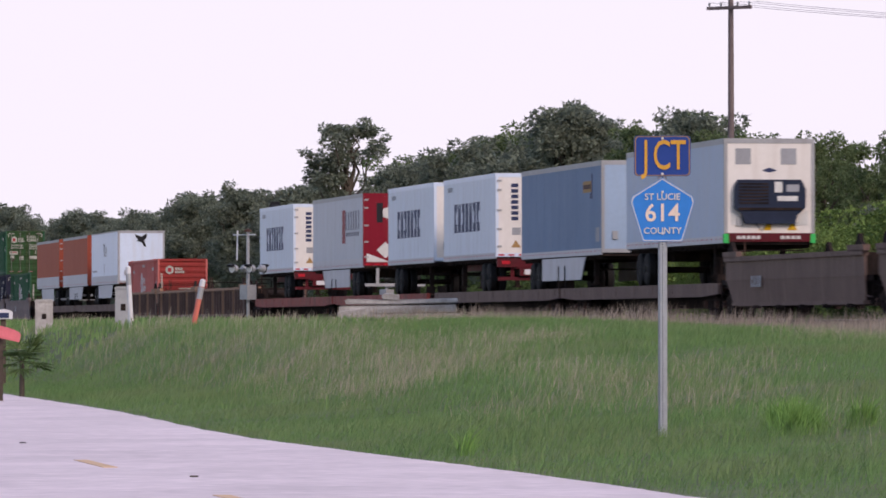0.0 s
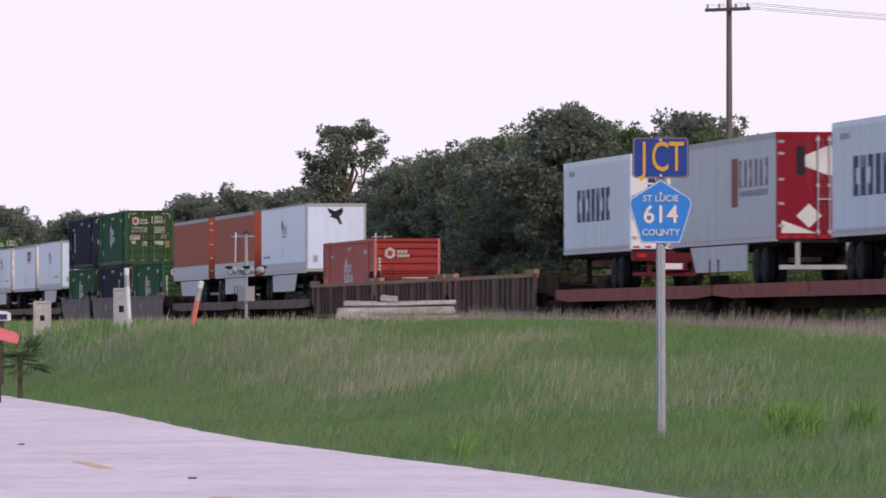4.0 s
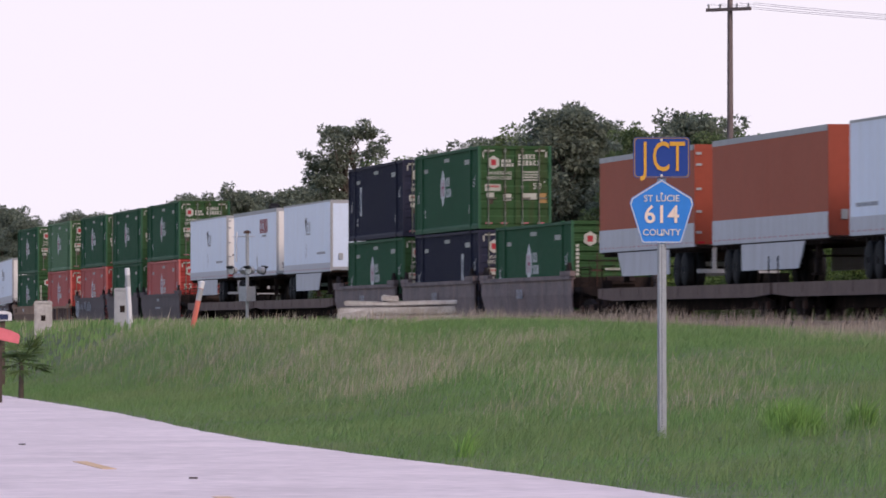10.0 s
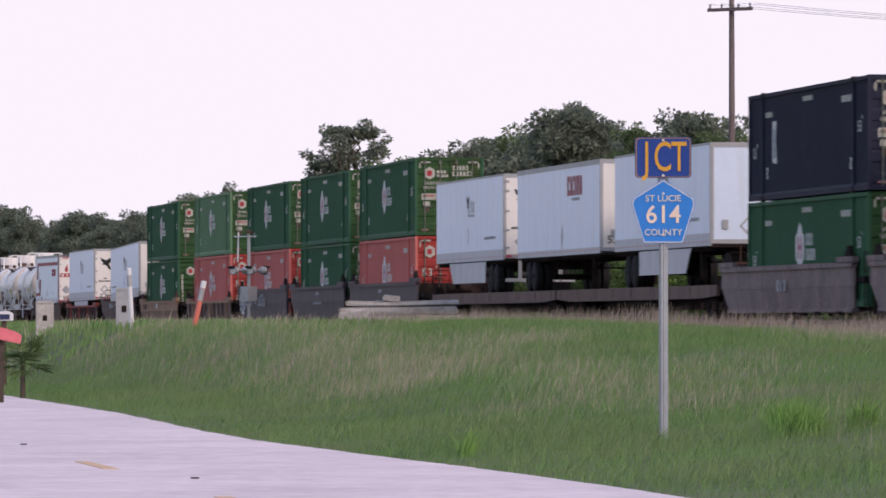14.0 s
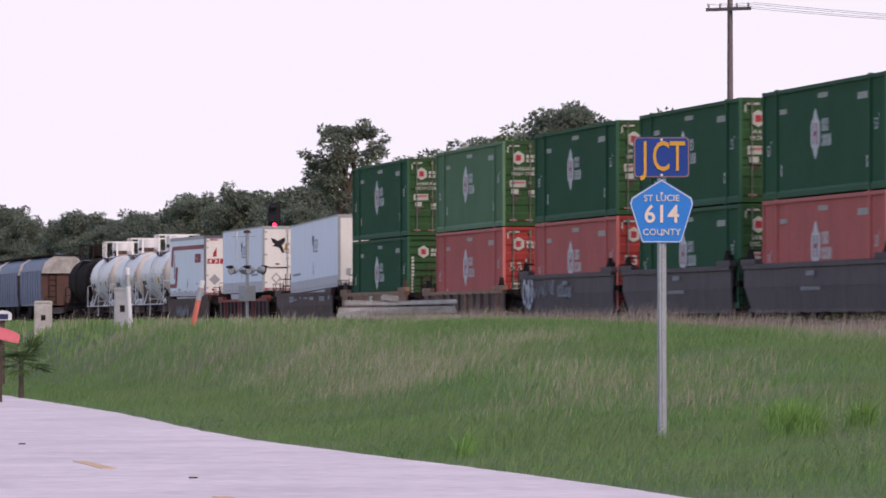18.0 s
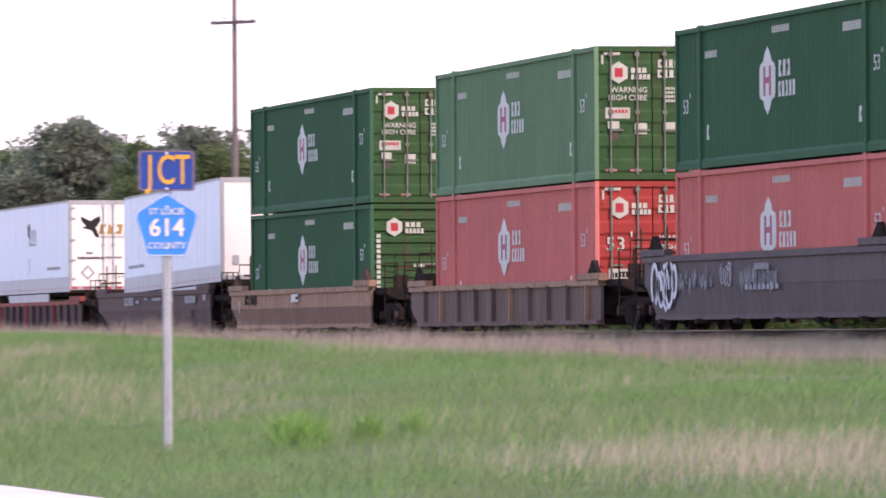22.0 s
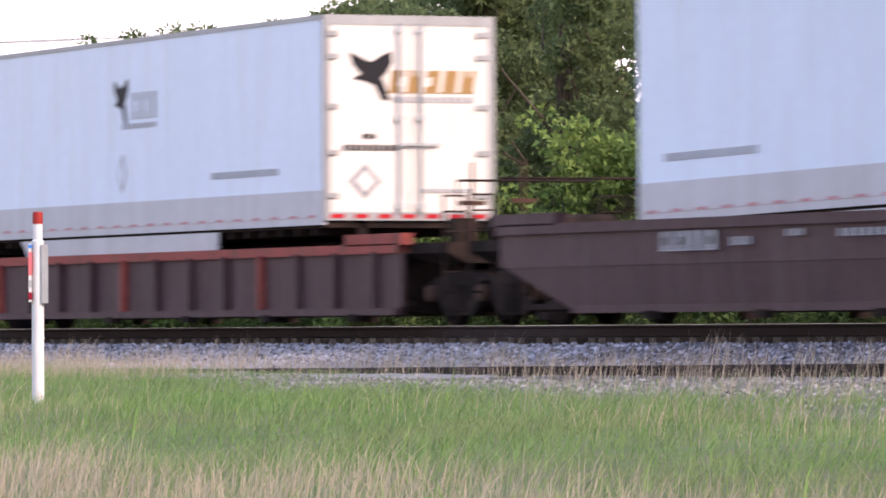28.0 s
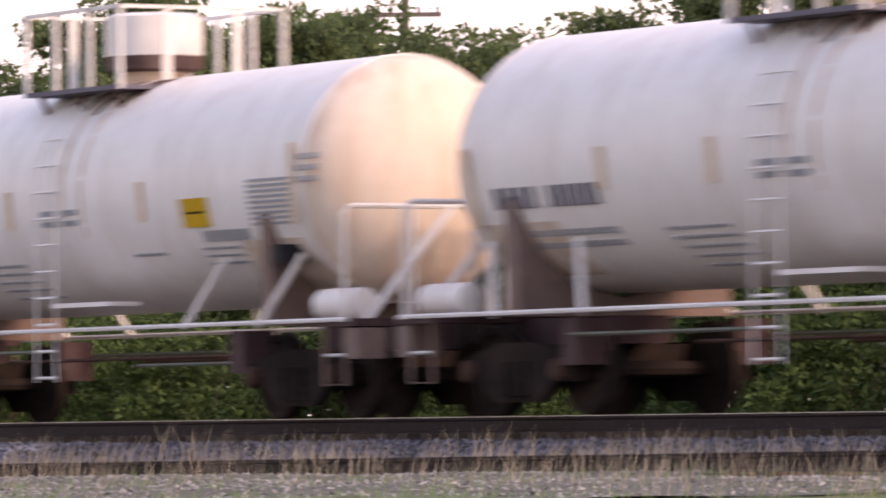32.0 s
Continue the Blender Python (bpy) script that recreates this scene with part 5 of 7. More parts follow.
        box(bm, -1.15, 1.15, ya, yb, top - 0.16, top - 0.11)
        part("platform", bm, "letter_slate", ob, "grimy steel platform")
        for sx in (-0.9, 0.0, 0.9):
            bm = bm_new()
            tube(bm, (sx, s * 1.0, top - 0.16), (sx, s * 0.86, top - 0.42), 0.035, 5)
            part("platform_bracket", bm, "stain", ob)
        for sx in (-1.15, -0.42, 0.42, 1.15):
            bm = bm_new()
            box(bm, sx - 0.038, sx + 0.038, s * 1.05 - 0.02, s * 1.05 + 0.02, top - 0.16, top + 0.78)
            part("rail_post", bm, shell, ob)
        bm = bm_new()
        box(bm, -1.2, 1.2, s * 1.05 - 0.02, s * 1.05 + 0.02, top + 0.75, top + 0.79)
        part("handrail", bm, shell, ob)
    for sx in (-1.15, 1.15):
        bm = bm_new()
        box(bm, sx - 0.02, sx + 0.02, -1.02, 1.02, top + 0.75, top + 0.79)
        part("handrail", bm, shell, ob)
        for yy in (-0.45, 0.45):
            bm = bm_new()
            box(bm, sx - 0.02, sx + 0.02, yy - 0.05, yy + 0.05, top - 0.05, top + 0.76)
            part("rail_post", bm, shell, ob)
    for s in (-1, 1):
        bm = bm_new()
        for sx in (-0.24, 0.24):
            pts = [(sx, s * 1.42, 0.45), (sx, s * 1.42, zc)] + [(sx, s * (R + 0.1) * math.cos(a), zc + (R + 0.1) * math.sin(a)) for a in (0.25, 0.5, 0.75, 1.0)]
            pipe(bm, pts, 0.014, 5)
        for k in range(10):
            z = 0.5 + k * 0.3
            yy = 1.42 if z < zc else (R + 0.1) * math.sqrt(max(0.05, 1 - ((z - zc) / (R + 0.1)) ** 2))
            tube(bm, (-0.24, s * yy, z), (0.24, s * yy, z), 0.017, 5)
        part("ladder", bm, shell, ob)
        bm = bm_new()
        tube(bm, (-6.9, s * 1.42, 1.03), (6.9, s * 1.42, 1.03), 0.026, 6)
        part("side_handrail", bm, shell, ob)
        for sx in (-3.3, 3.3, -5.0, 5.0):
            bm = bm_new()
            tube(bm, (sx, s * 1.42, 1.0), (sx - 0.5 * (1 if sx < 0 else -1), s * 1.15, 1.75), 0.04, 5)
            part("rail_stay", bm, shell, ob)
        if s < 0:
            bm = bm_new()
            box(bm, 0.3, 1.7, -1.5, -1.1, 1.28, 1.33)
            part("step_board", bm, shell, ob)
        for sx in (-1, 1):
            bm = bm_new()
            pipe(bm, [(sx * 6.82, s * 1.4, 1.0), (sx * 6.82, s * 1.4, 2.14), (sx * 6.82, s * 1.32, 2.22), (sx * 6.82, 0, 2.22)], 0.03, 6)
            tube(bm, (sx * 6.82, s * 0.57, 1.0), (sx * 6.82, s * 0.57, 2.22), 0.028, 6)
            tube(bm, (sx * 6.86, s * 1.15, 1.02), (sx * 6.82, s * 0.1, 2.2), 0.045, 6)
            part("end_rail", bm, shell, ob)
    for sx in (-1, 1):
        bm = bm_new()
        prism(bm, [(-1.25, 1.0), (1.25, 1.0), (1.28, 2.2), (1.05, 1.72), (0.6, 1.32), (0, 1.18), (-0.6, 1.32), (-1.05, 1.72), (-1.28, 2.2)], sx * 4.9 - 0.12, sx * 4.9 + 0.12, axis="x")
        part("saddle", bm, "tank_dirty" if shell == "tank" else shell, ob)
        bm = bm_new()
        box(bm, min(sx * 4.4, sx * 7.0), max(sx * 4.4, sx * 7.0), -0.3, 0.3, 0.72, 1.0)
        box(bm, min(sx * 6.2, sx * 7.0), max(sx * 6.2, sx * 7.0), -1.4, 1.4, 0.96, 1.04)
        part("stub_sill", bm, "well_maroon", ob, bevel=0.012)
        bm = bm_new()
        lathe(bm, [(-0.45, 0.02), (-0.42, 0.17), (0.42, 0.17), (0.45, 0.02)], (sx * 6.35, -1.12, 1.2), "x", 12)
        part("brake_cylinder", bm, shell, ob, smooth=True)
        truck(ob, sx * 5.15, r=0.46)
    coupler(ob, 6.6, 7.4)
    y = -R * 1.003

    def on_shell(mat, cx, z0, width, height, n, name="stencil"):
        a = math.asin(max(-1, min(1, (z0 - zc) / R)))
        yy, out = -(R + 0.008) * math.cos(a), -a
        bm = bm_new()
        w = width / n
        teeth = [(width / 2, -height / 2), (-width / 2, -height / 2)]
        for k in range(n):
            a0, b0 = -width / 2 + k * w, -width / 2 + (k + 0.6 if n > 1 else k + 1) * w
            teeth += [(a0, -height / 2 + 0.008), (a0, height / 2), (b0, height / 2), (b0, -height / 2 + 0.008)]
        prism(bm, teeth, -0.006, 0.006)
        d = part(name, bm, mat, ob)
        d.matrix_basis = Matrix.Translation((cx, yy, z0)) @ Matrix.Rotation(out, 4, "X")

    if white:
        on_shell("letter_slate", -4.76, 2.18, 0.86, 0.22, 4)
        on_shell("letter_slate", -3.66, 2.18, 0.98, 0.22, 6)
        for z in (1.82, 1.70):
            on_shell("letter_grey", -3.96, z, 1.75, 0.07, 14)
        for k, z in enumerate((1.80, 1.71, 1.62, 1.53, 1.44)):
            on_shell("letter_grey", -1.67 + 0.06 * k, z, 1.15, 0.035, 9)
        on_shell("amber", 3.36, 2.26, 0.60, 0.32, 1, "placard")
        for z in (2.35, 2.26, 2.17):
            on_shell("black", 3.36, z, 0.46, 0.028, 1)
        for k in range(9):
            on_shell("letter_grey", 5.06, 2.56 - 0.058 * k, 0.92, 0.030, 1)
        on_shell("letter_grey", 3.95, 2.0, 1.05, 0.13, 9)
        for z in (1.87, 1.79, 1.71):
            on_shell("letter_grey", 3.7, z, 0.85, 0.03, 7)
        on_shell("letter_grey", 2.0, 1.84, 0.7, 0.035, 1)
        for xx, zz, tall in ((-5.62, 2.3, 0.82), (-3.1, 2.42, 0.42), (-1.09, 2.42, 0.44), (2.14, 2.42, 0.44), (5.62, 2.5, 0.86)):
            on_shell("tank_rust", xx, zz, 0.13, tall, 1, "faded_reflector")
        for k, z in enumerate((2.78, 2.66, 2.54)):
            on_shell("letter_grey", 5.95, z, 0.5, 0.06, 4)
        for dx in (-0.12, 0.38):
            for z in (2.36, 2.24):
                on_shell("letter_grey", dx, z, 0.36, 0.06, 1)
        bm = bm_new()
        box(bm, 5.16, 5.38, -1.36, -1.02, 1.66, 1.86)
        part("defect_card_box", bm, "black", ob)
        for sx in (-1, 1):
            bm = bm_new()
            box(bm, sx * 6.9 - 0.14, sx * 6.9 + 0.14, -1.38, -1.02, 0.62, 0.94)
            part("brake_valve", bm, "tank_dirty", ob, "rust-stained brake valve", bevel=0.03)
    for s in (-1, 1):                       # brake rods, pipes and steps under the shell
        for z, x0, x1, mat in ((0.80, -3.9, -0.6, "rod"), (0.62, 1.2, 4.2, "rod"), (0.70, -2.0, 4.1, "rust")):
            bm = bm_new()
            tube(bm, (x0, s * (0.9 + 0.3 * (z > 0.7)), z), (x1, s * (0.9 + 0.3 * (z > 0.7)), z), 0.022, 5)
            part("brake_rod", bm, mat, ob)
        for sx in (-6.55, 6.55):
            bm = bm_new()
            pipe(bm, [(sx - 0.22, s * 1.36, 1.0), (sx - 0.22, s * 1.36, 0.35), (sx + 0.22, s * 1.36, 0.35), (sx + 0.22, s * 1.36, 1.0)], 0.025, 5)
            part("sill_step", bm, "tank_dirty" if white else shell, ob)
            bm = bm_new()
            tube(bm, (sx - 0.22, s * 1.36, 0.66), (sx + 0.22, s * 1.36, 0.66), 0.02, 5)
            part("step_rung", bm, "letter_white", ob)
        for sx in (-4.0, 4.0):
            bm = bm_new()
            box(bm, sx - 0.14, sx + 0.14, min(s * 0.75, s * 1.15), max(s * 0.75, s * 1.15), 0.5, 0.96)
            part("bolster_web", bm, "well_maroon", ob, bevel=0.02)
    return ride(ob, x)


def hopper_car(x0, x1, mat, label, bulge=1.35):
    """A covered hopper: curved sides, brown end wall under a pale gable, dark roof walk, hatches, outlet bays."""
    ob = thing("hopper_car", label, "hopper car")
    L = x1 - x0
    prof = [(-bulge, 1.2), (-bulge * 1.06, 2.0), (-bulge * 1.06, 3.2), (-bulge * 0.9, 3.9), (-bulge * 0.45, 4.3), (bulge * 0.45, 4.3), (bulge * 0.9, 3.9), (bulge * 1.06, 3.2), (bulge * 1.06, 2.0), (bulge, 1.2)]
    bm = bm_new()
    prism(bm, prof, 0.9, L - 0.9, axis="x")
    part("body", bm, mat, ob, smooth=True)
    bm = bm_new()
    prism(bm, [p for p in prof if p[1] < 3.5], L - 0.9, L - 0.82, axis="x")
    wall = part("end_wall", bm, "brown_box", ob, "dark brown end wall")
    for dy in (-0.95, -0.5):
        bm = bm_new()
        tube(bm, (L - 0.74, dy, 1.2), (L - 0.74, dy, 3.5), 0.025, 6)
        part("ladder_rail", bm, "steel_dark", wall)
    for k in range(6):
        bm = bm_new()
        tube(bm, (L - 0.74, -0.95, 1.4 + 0.35 * k), (L - 0.74, -0.5, 1.4 + 0.35 * k), 0.02, 6)
        part("rung", bm, "steel_dark", wall)
    bm = bm_new()
    prism(bm, [(-bulge * 1.08, 3.2)] + [p for p in prof if p[1] > 3.5] + [(bulge * 1.08, 3.2)], L - 0.88, L - 0.6, axis="x")
    part("gable", bm, "concrete", ob, "pale end of the roof")
    bm = bm_new()
    box(bm, 0.5, L - 0.5, -0.95, 0.95, 4.31, 4.38)
    part("roof_walk", bm, "steel_dark", ob)
    for k in range(3):
        c = L * (k + 1) / 4
        bm = bm_new()
        prism(bm, [(c - L * 0.11, 1.2), (c + L * 0.11, 1.2), (c + 0.35, 0.35), (c - 0.35, 0.35)], -1.1, 1.1)
        part("outlet_bay", bm, "steel_dark", ob)
        bm = bm_new()
        lathe(bm, [(0, 0.4), (0.14, 0.4), (0.18, 0.05)], (c, 0, 4.28), "z", 14)
        part("hatch", bm, mat, ob)
    bm = bm_new()
    box(bm, 0, L, -0.35, 0.35, 0.72, 1.0)
    part("centre_sill", bm, "steel_dark", ob)
    for k in range(9):
        c = 1.2 + k * (L - 2.4) / 8
        bm = bm_new()
        box(bm, c - 0.05, c + 0.05, -bulge * 1.06 - 0.06, -bulge * 1.06, 1.3, 3.4)
        part("rib", bm, mat, ob)
    truck(ob, 1.9)
    truck(ob, L - 1.9)
    return ride(ob, x0)


# ---- the train from its head to its tail
well_car(182.9, 201.8, "well_brown", "empty brown well car with scuffed sides", 1.75, 0.4, trucks=(182.0, 202.9), marks=((4.8, 1.05, 1.5, 0.3, 4, "letter_grey"),))
well_car(203.6, 222.4, "well_brown", "empty brown well car behind the locomotive's cars", 1.75, 0.4, trucks=(223.4,))
flat_car(153.6, 181.4, "well_brown", "long brown flat car carrying two trailers", trucks=(156.0, 179.0))
flat_car(124.6, 153.2, "well_brown", "long brown flat car carrying trailers", trucks=(127.0, 150.6))
flat_car(95.0, 122.6, "well_red", "long faded red flat car carrying trailers", trucks=(97.4, 120.2))
flat_car(67.0, 94.6, "well_red", "long faded red flat car carrying trailers", trucks=(69.4, 92.2))
DECK = 1.02 + 1.2
ride(trailer("pale blue refrigerated trailer with a black cooling unit", skin="reefer_skin", dress=dress_reefer, skirt=False, seams=4), 165.8, DECK)
ride(trailer("weathered blue box trailer on a flat car", skin="blue_skin", end="reefer_skin", dress=dress_blue, seams=10), 145.0, DECK - 0.1)
ride(trailer("white refrigerated box with dark lettering blocks on a red chassis", 12.5, skin="reefer_white", rear_right=True, dress=dress_dark_word, skirt=False, seams=3, rail_mat="white", chassis="chassis_red"), 126.6, DECK)
ride(trailer("white box trailer with dark lettering blocks, turned nose first", 12.5, skin="reefer_white", dress=dress_dark_word, skirt=False, seams=3, rail_mat="white"), 111.5, DECK)
ride(trailer("grey box trailer with crimson rear doors", skin="grey_skin", end="crimson", rear_right=True, dress=dress_slanted_word, band=0.3, end_frame="crimson"), 87.8, DECK)
ride(trailer("white refrigerated box with dark lettering blocks beside the empty wells", 12.5, skin="reefer_white", rear_right=True, dress=dress_dark_word, skirt=False, seams=3, rail_mat="white", chassis="chassis_red"), 68.3, DECK)
for a, b, tr in ((43.0, 63.1, (42.5, 64.3)), (23.1, 42.1, (22.6,)), (3.1, 22.3, (2.4,))):
    well_car(a, b, "well_brown", "brown ribbed well car of a three-well set", 1.62, 0.3, ribs=17, trucks=tr, chord="well_tan")
stack("red_blank", 5.9, 0.42, "faded red container with a ribbed blank end, alone in a well")
flat_car(-26.3, 1.5, "well_brown", "long brown flat car carrying trailers", trucks=(-23.9, -0.9))
flat_car(-54.8, -26.7, "well_brown", "long brown flat car carrying orange trailers", trucks=(-52.4, -29.1))
ride(trailer("white box trailer with a black bird on its nose", end="white", dress=dress_bird_nose, band=0.42, rail_h=0.07), -16.3, DECK)
ride(trailer("orange box trailer with a grey lower band", 16.4, skin="orange", end="orange_end", band=0.62, end_frame="orange_end", seams=2), -35.5, DECK)
ride(trailer("orange box trailer behind another orange one", 16.4, skin="orange", end="orange_end", band=0.62, rear_right=True, end_frame="orange_end", skirt=True, seams=2), -54.8, DECK)
for a, b, tr in ((-79.0, -59.6, (-79.9, -58.4)), (-99.2, -80.8, (-100.2,)), (-119.5, -101.3, (-120.2,))):
    well_car(a, b, "well_weathered", "weathered grey-brown well car holding stacked containers", 1.5, 0.25, trucks=tr, marks=((9.0, 0.95, 1.4, 0.3, 3, "letter_grey"),))
stack("green_blank", -76.5, 0.36, "green container with a ribbed blank end in a well")
stack("navy_low", -96.6, 0.36, "navy container in a well under a green one")
stack("green", -116.2, 0.36, "green container in a well under a navy one")
stack("green", -96.7, 3.30, "green container with door bars, on top of a navy one")
stack("navy", -116.1, 3.30, "navy container on top of a green one")
flat_car(-149.0, -120.7, "well_brown", "long brown flat car carrying white trailers", trucks=(-146.6, -123.1))
flat_car(-177.8, -149.4, "well_brown", "long brown flat car carrying white trailers", trucks=(-175.4, -151.8))
ride(trailer("white box trailer with a small bird emblem, nose first", end="white", dress=dress_bird, band=0.3, rail_h=0.07), -138.1, DECK)
ride(trailer("white box trailer with a maroon word of blocks", 16.8, dress=dress_red_word, skirt=False), -157.7, DECK)
ride(trailer("white box trailer with a bird on its rear doors", rear_right=True, dress=dress_bird_doors, band=0.3, rail_h=0.07), -177.1, DECK)
for a, b, tr, sp in ((-201.0, -181.4, (-201.9, -180.3), ()), (-220.8, -202.9, (-221.7,), ()), (-240.9, -222.6, (-240.6,), ((1.0, 0.92, 1.7, 0.85, "spray_white", 5, 0.055, False), (3.1, 1.0, 1.0, 0.62, "spray", 9, 0.014, True), (4.3, 1.02, 1.5, 0.66, "spray", 12, 0.018, True),
                                                            (6.4, 1.12, 0.9, 0.4, "spray", 14, 0.016, False), (8.0, 1.0, 2.6, 0.5, "spray", 15, 0.012, True)))):
    well_car(a, b, "well_grey", "dark grey well car holding stacked containers", 1.55, 0.24, trucks=tr, spray=sp,
             marks=((9.6, 1.25, 1.1, 0.12, 7, "letter_grey"), (9.6, 0.85, 2.6, 0.1, 8, "letter_grey")))
well_car(-264.2, -244.8, "well_brown", "brown ribbed well car with a tan top chord", 1.12, 0.17, ribs=10, trucks=(-264.3, -243.4), chord="well_tan")
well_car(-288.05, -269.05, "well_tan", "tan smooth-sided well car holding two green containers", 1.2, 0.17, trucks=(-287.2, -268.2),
         marks=((3.1, 0.93, 1.8, 0.24, 2, "steel_dark"), (9.5, 0.95, 1.7, 0.2, 1, "letter_white"), (1.6, 0.75, 0.3, 0.3, 1, "letter_grey")))
XS = (-182.8, -202.3, -222.6, -245.75, -269.6)
for x, low, up in zip(XS, ("red", "green", "red", "red", "green_blank"), ("green", "green", "green", "pale", "green")):
    stack(low, x - CON_L, 0.36, {"red": "faded red container low in a well car"}.get(low, "green container low in a well car"))
    stack(up, x - CON_L, 3.30, "paler green container stacked on top" if up == "pale" else "dark green container stacked on top")
well_car(-310.6, -291.3, "well_maroon", "dark maroon smooth-sided well car carrying a trailer", 1.3, 0.17, trucks=(-311.0, -290.0), guides=False, chamfer_left=2.3,
         marks=((6.0, 1.02, 1.7, 0.24, 6, "spray"), (7.5, 1.0, 0.6, 0.1, 4, "letter_grey"), (9.0, 1.08, 0.5, 0.08, 3, "letter_grey"), (10.9, 1.06, 1.5, 0.09, 7, "letter_grey"), (12.9, 1.04, 1.5, 0.14, 7, "spray"), (16.4, 1.02, 1.7, 0.2, 5, "spray"), (18.7, 1.06, 0.5, 0.16, 2, "spray"), (15.8, 0.62, 1.6, 0.2, 4, "well_brown")))
well_car(-333.6, -314.0, "well_maroon", "ribbed maroon well car with a red top chord", 1.12, 0.17, ribs=13, trucks=(-334.6, -312.8), chord="well_red", guides=False)
well_car(-358.0, -338.4, "well_dark", "brown smooth-sided well car with a sprayed scrawl", 1.25, 0.17, trucks=(-357.4, -337.0), guides=False, chamfer_left=2.0, spray=((5.0, 0.64, 5.9, 0.7, "spray", 21, 0.022, True),))
ride(trailer("white box trailer, nose first, with a black bird", dress=dress_bird_nose, band=0.42, rail_h=0.07, wheels=False), -306.45, 1.33, 0.0145)
ride(trailer("white box trailer with a black bird on its rear doors", rear_right=True, dress=dress_bird_doors, band=0.42, rail_h=0.07, wheels=False), -333.3, 1.47, 0.001)
ride(trailer("white box trailer with a folded maroon stripe and cream rear doors", skin="ice_white", rear_right=True, dress=dress_folded_stripe, band=0.12, tape=False, wheels=False, end_frame="letter_slate"), -357.89, 1.46, -0.004)
for x in (-367.12, -382.02, -396.92):
    tank_car(x, "white tank car with rust stains, a railed dome and yellow placard")
tank_car(-411.8, "black tank car at the end of the white ones", "steel_dark")
flat_car(-435.0, -420.6, "well_dark", "empty dark flat car behind the black tank car", trucks=(-433.0, -422.6))
for x in (-435.3, -454.3, -473.3):
    hopper_car(x - 18.2, x, "hopper_blue", "blue-grey covered hopper car with a brown end wall")

# ---------------------------------------------------------------- signs, posts, signals, poles


def at_bearing(bearing, dist):
    a = radians(bearing)
    return -math.cos(a) * dist, math.sin(a) * dist


def route_sign():
    x, y = at_bearing(10.048, 62.8)
    ob = thing("route_sign", "blue pentagon route sign under a JCT plate on steel post", "road sign",
               at=pose(x, y, ground_z(x, y), 0, 0, 90 - 10.05))
    zg = ground_z(x, y)
    bm = bm_new()
    u = [(-0.022, 0.0), (0.022, 0.0), (0.022, 0.030), (0.043, 0.030), (0.043, 0.036), (0.017, 0.036), (0.017, 0.005), (-0.017, 0.005), (-0.017, 0.036), (-0.043, 0.036), (-0.043, 0.030), (-0.022, 0.030)]
    ends = [[bm.verts.new((a, b, z)) for a, b in u] for z in (-0.3, 2.95 - zg)]
    for i in range(len(u)):
        k = (i + 1) % len(u)
        bm.faces.new((ends[0][i], ends[0][k], ends[1][k], ends[1][i]))
    bm.faces.new(ends[1])
    post = part("post", bm, "galv", ob, "galvanised channel post with holes")
    bm = bm_new()
    for k in range(100):
        z = 0.12 + k * 0.0254
        lathe(bm, [(-0.0008, 0.006), (-0.0002, 0.006)], (0, 0, z), "y", 6)
    tagged(part("post_hole", bm, "steel_dark", post), kind="stuff")

    def plate(name, outline, z, mat, rim_mat, inset, label):
        bm = bm_new()
        prism(bm, outline, -0.012, -0.008)
        p = part(name, bm, mat, ob, label)
        p.location = (0, 0, z)
        cx = sum(a for a, b in outline) / len(outline)
        cz = sum(b for a, b in outline) / len(outline)
        n = len(outline)
        k0, k1 = 1 - inset, 1 - inset - 0.035
        bm = bm_new()
        for i in range(n):
            j = (i + 1) % n
            (a, b), (c, d) = outline[i], outline[j]
            prism(bm, [(cx + (a - cx) * k0, cz + (b - cz) * k0), (cx + (c - cx) * k0, cz + (d - cz) * k0), (cx + (c - cx) * k1, cz + (d - cz) * k1), (cx + (a - cx) * k1, cz + (b - cz) * k1)], -0.0145, -0.0118)
        part("border", bm, rim_mat, p)
        return p

    def rounded(w, h, r, k=4):
        pts = []
        for sx, sz, a0 in ((1, 1, 0), (-1, 1, 90), (-1, -1, 180), (1, -1, 270)):
            for i in range(k + 1):
                a = radians(a0 + 90 * i / k)
                pts.append((sx * (w / 2 - r) + r * math.cos(a), sz * (h / 2 - r) + r * math.sin(a)))
        return pts

    zj, zp = 2.79 - zg, 2.284 - zg
    j = plate("jct_plate", rounded(0.534, 0.384, 0.035), zj, "sign_navy", "letter_gold", 0.03, "dark blue JCT plate with a worn yellow border")
    for ch, dx in (("J", -0.155), ("C", -0.005), ("T", 0.15)):
        lettering(ch, 0.40, "sign_yellow", j, dx, -0.0165, -0.005, 0, 0.002, 0.62)
    v = [(0, 0.302), (0.285, 0.125), (0.302, 0.07), (0.19, -0.29), (0.175, -0.302), (-0.175, -0.302), (-0.19, -0.29), (-0.302, 0.07), (-0.285, 0.125)]
    p = plate("pentagon_plate", v, zp, "sign_blue", "letter_white", 0.02, "bright blue pentagon plate with pale lettering")
    lettering("ST LUCIE", 0.085, "letter_white", p, 0, -0.0165, 0.118, 0, 0.001)
    lettering("614", 0.235, "sign_cream", p, 0, -0.0165, -0.038, 0, 0.003, 0.95)
    lettering("COUNTY", 0.085, "letter_white", p, 0, -0.0165, -0.203, 0, 0.001)
    for z in (zj + 0.165, zj - 0.17, zp + 0.165, zp - 0.225):
        bm = bm_new()
        lathe(bm, [(-0.022, 0.004), (-0.02, 0.012), (-0.012, 0.014)], (0, 0, z), "y", 8)
        part("bolt", bm, "letter_white", ob)


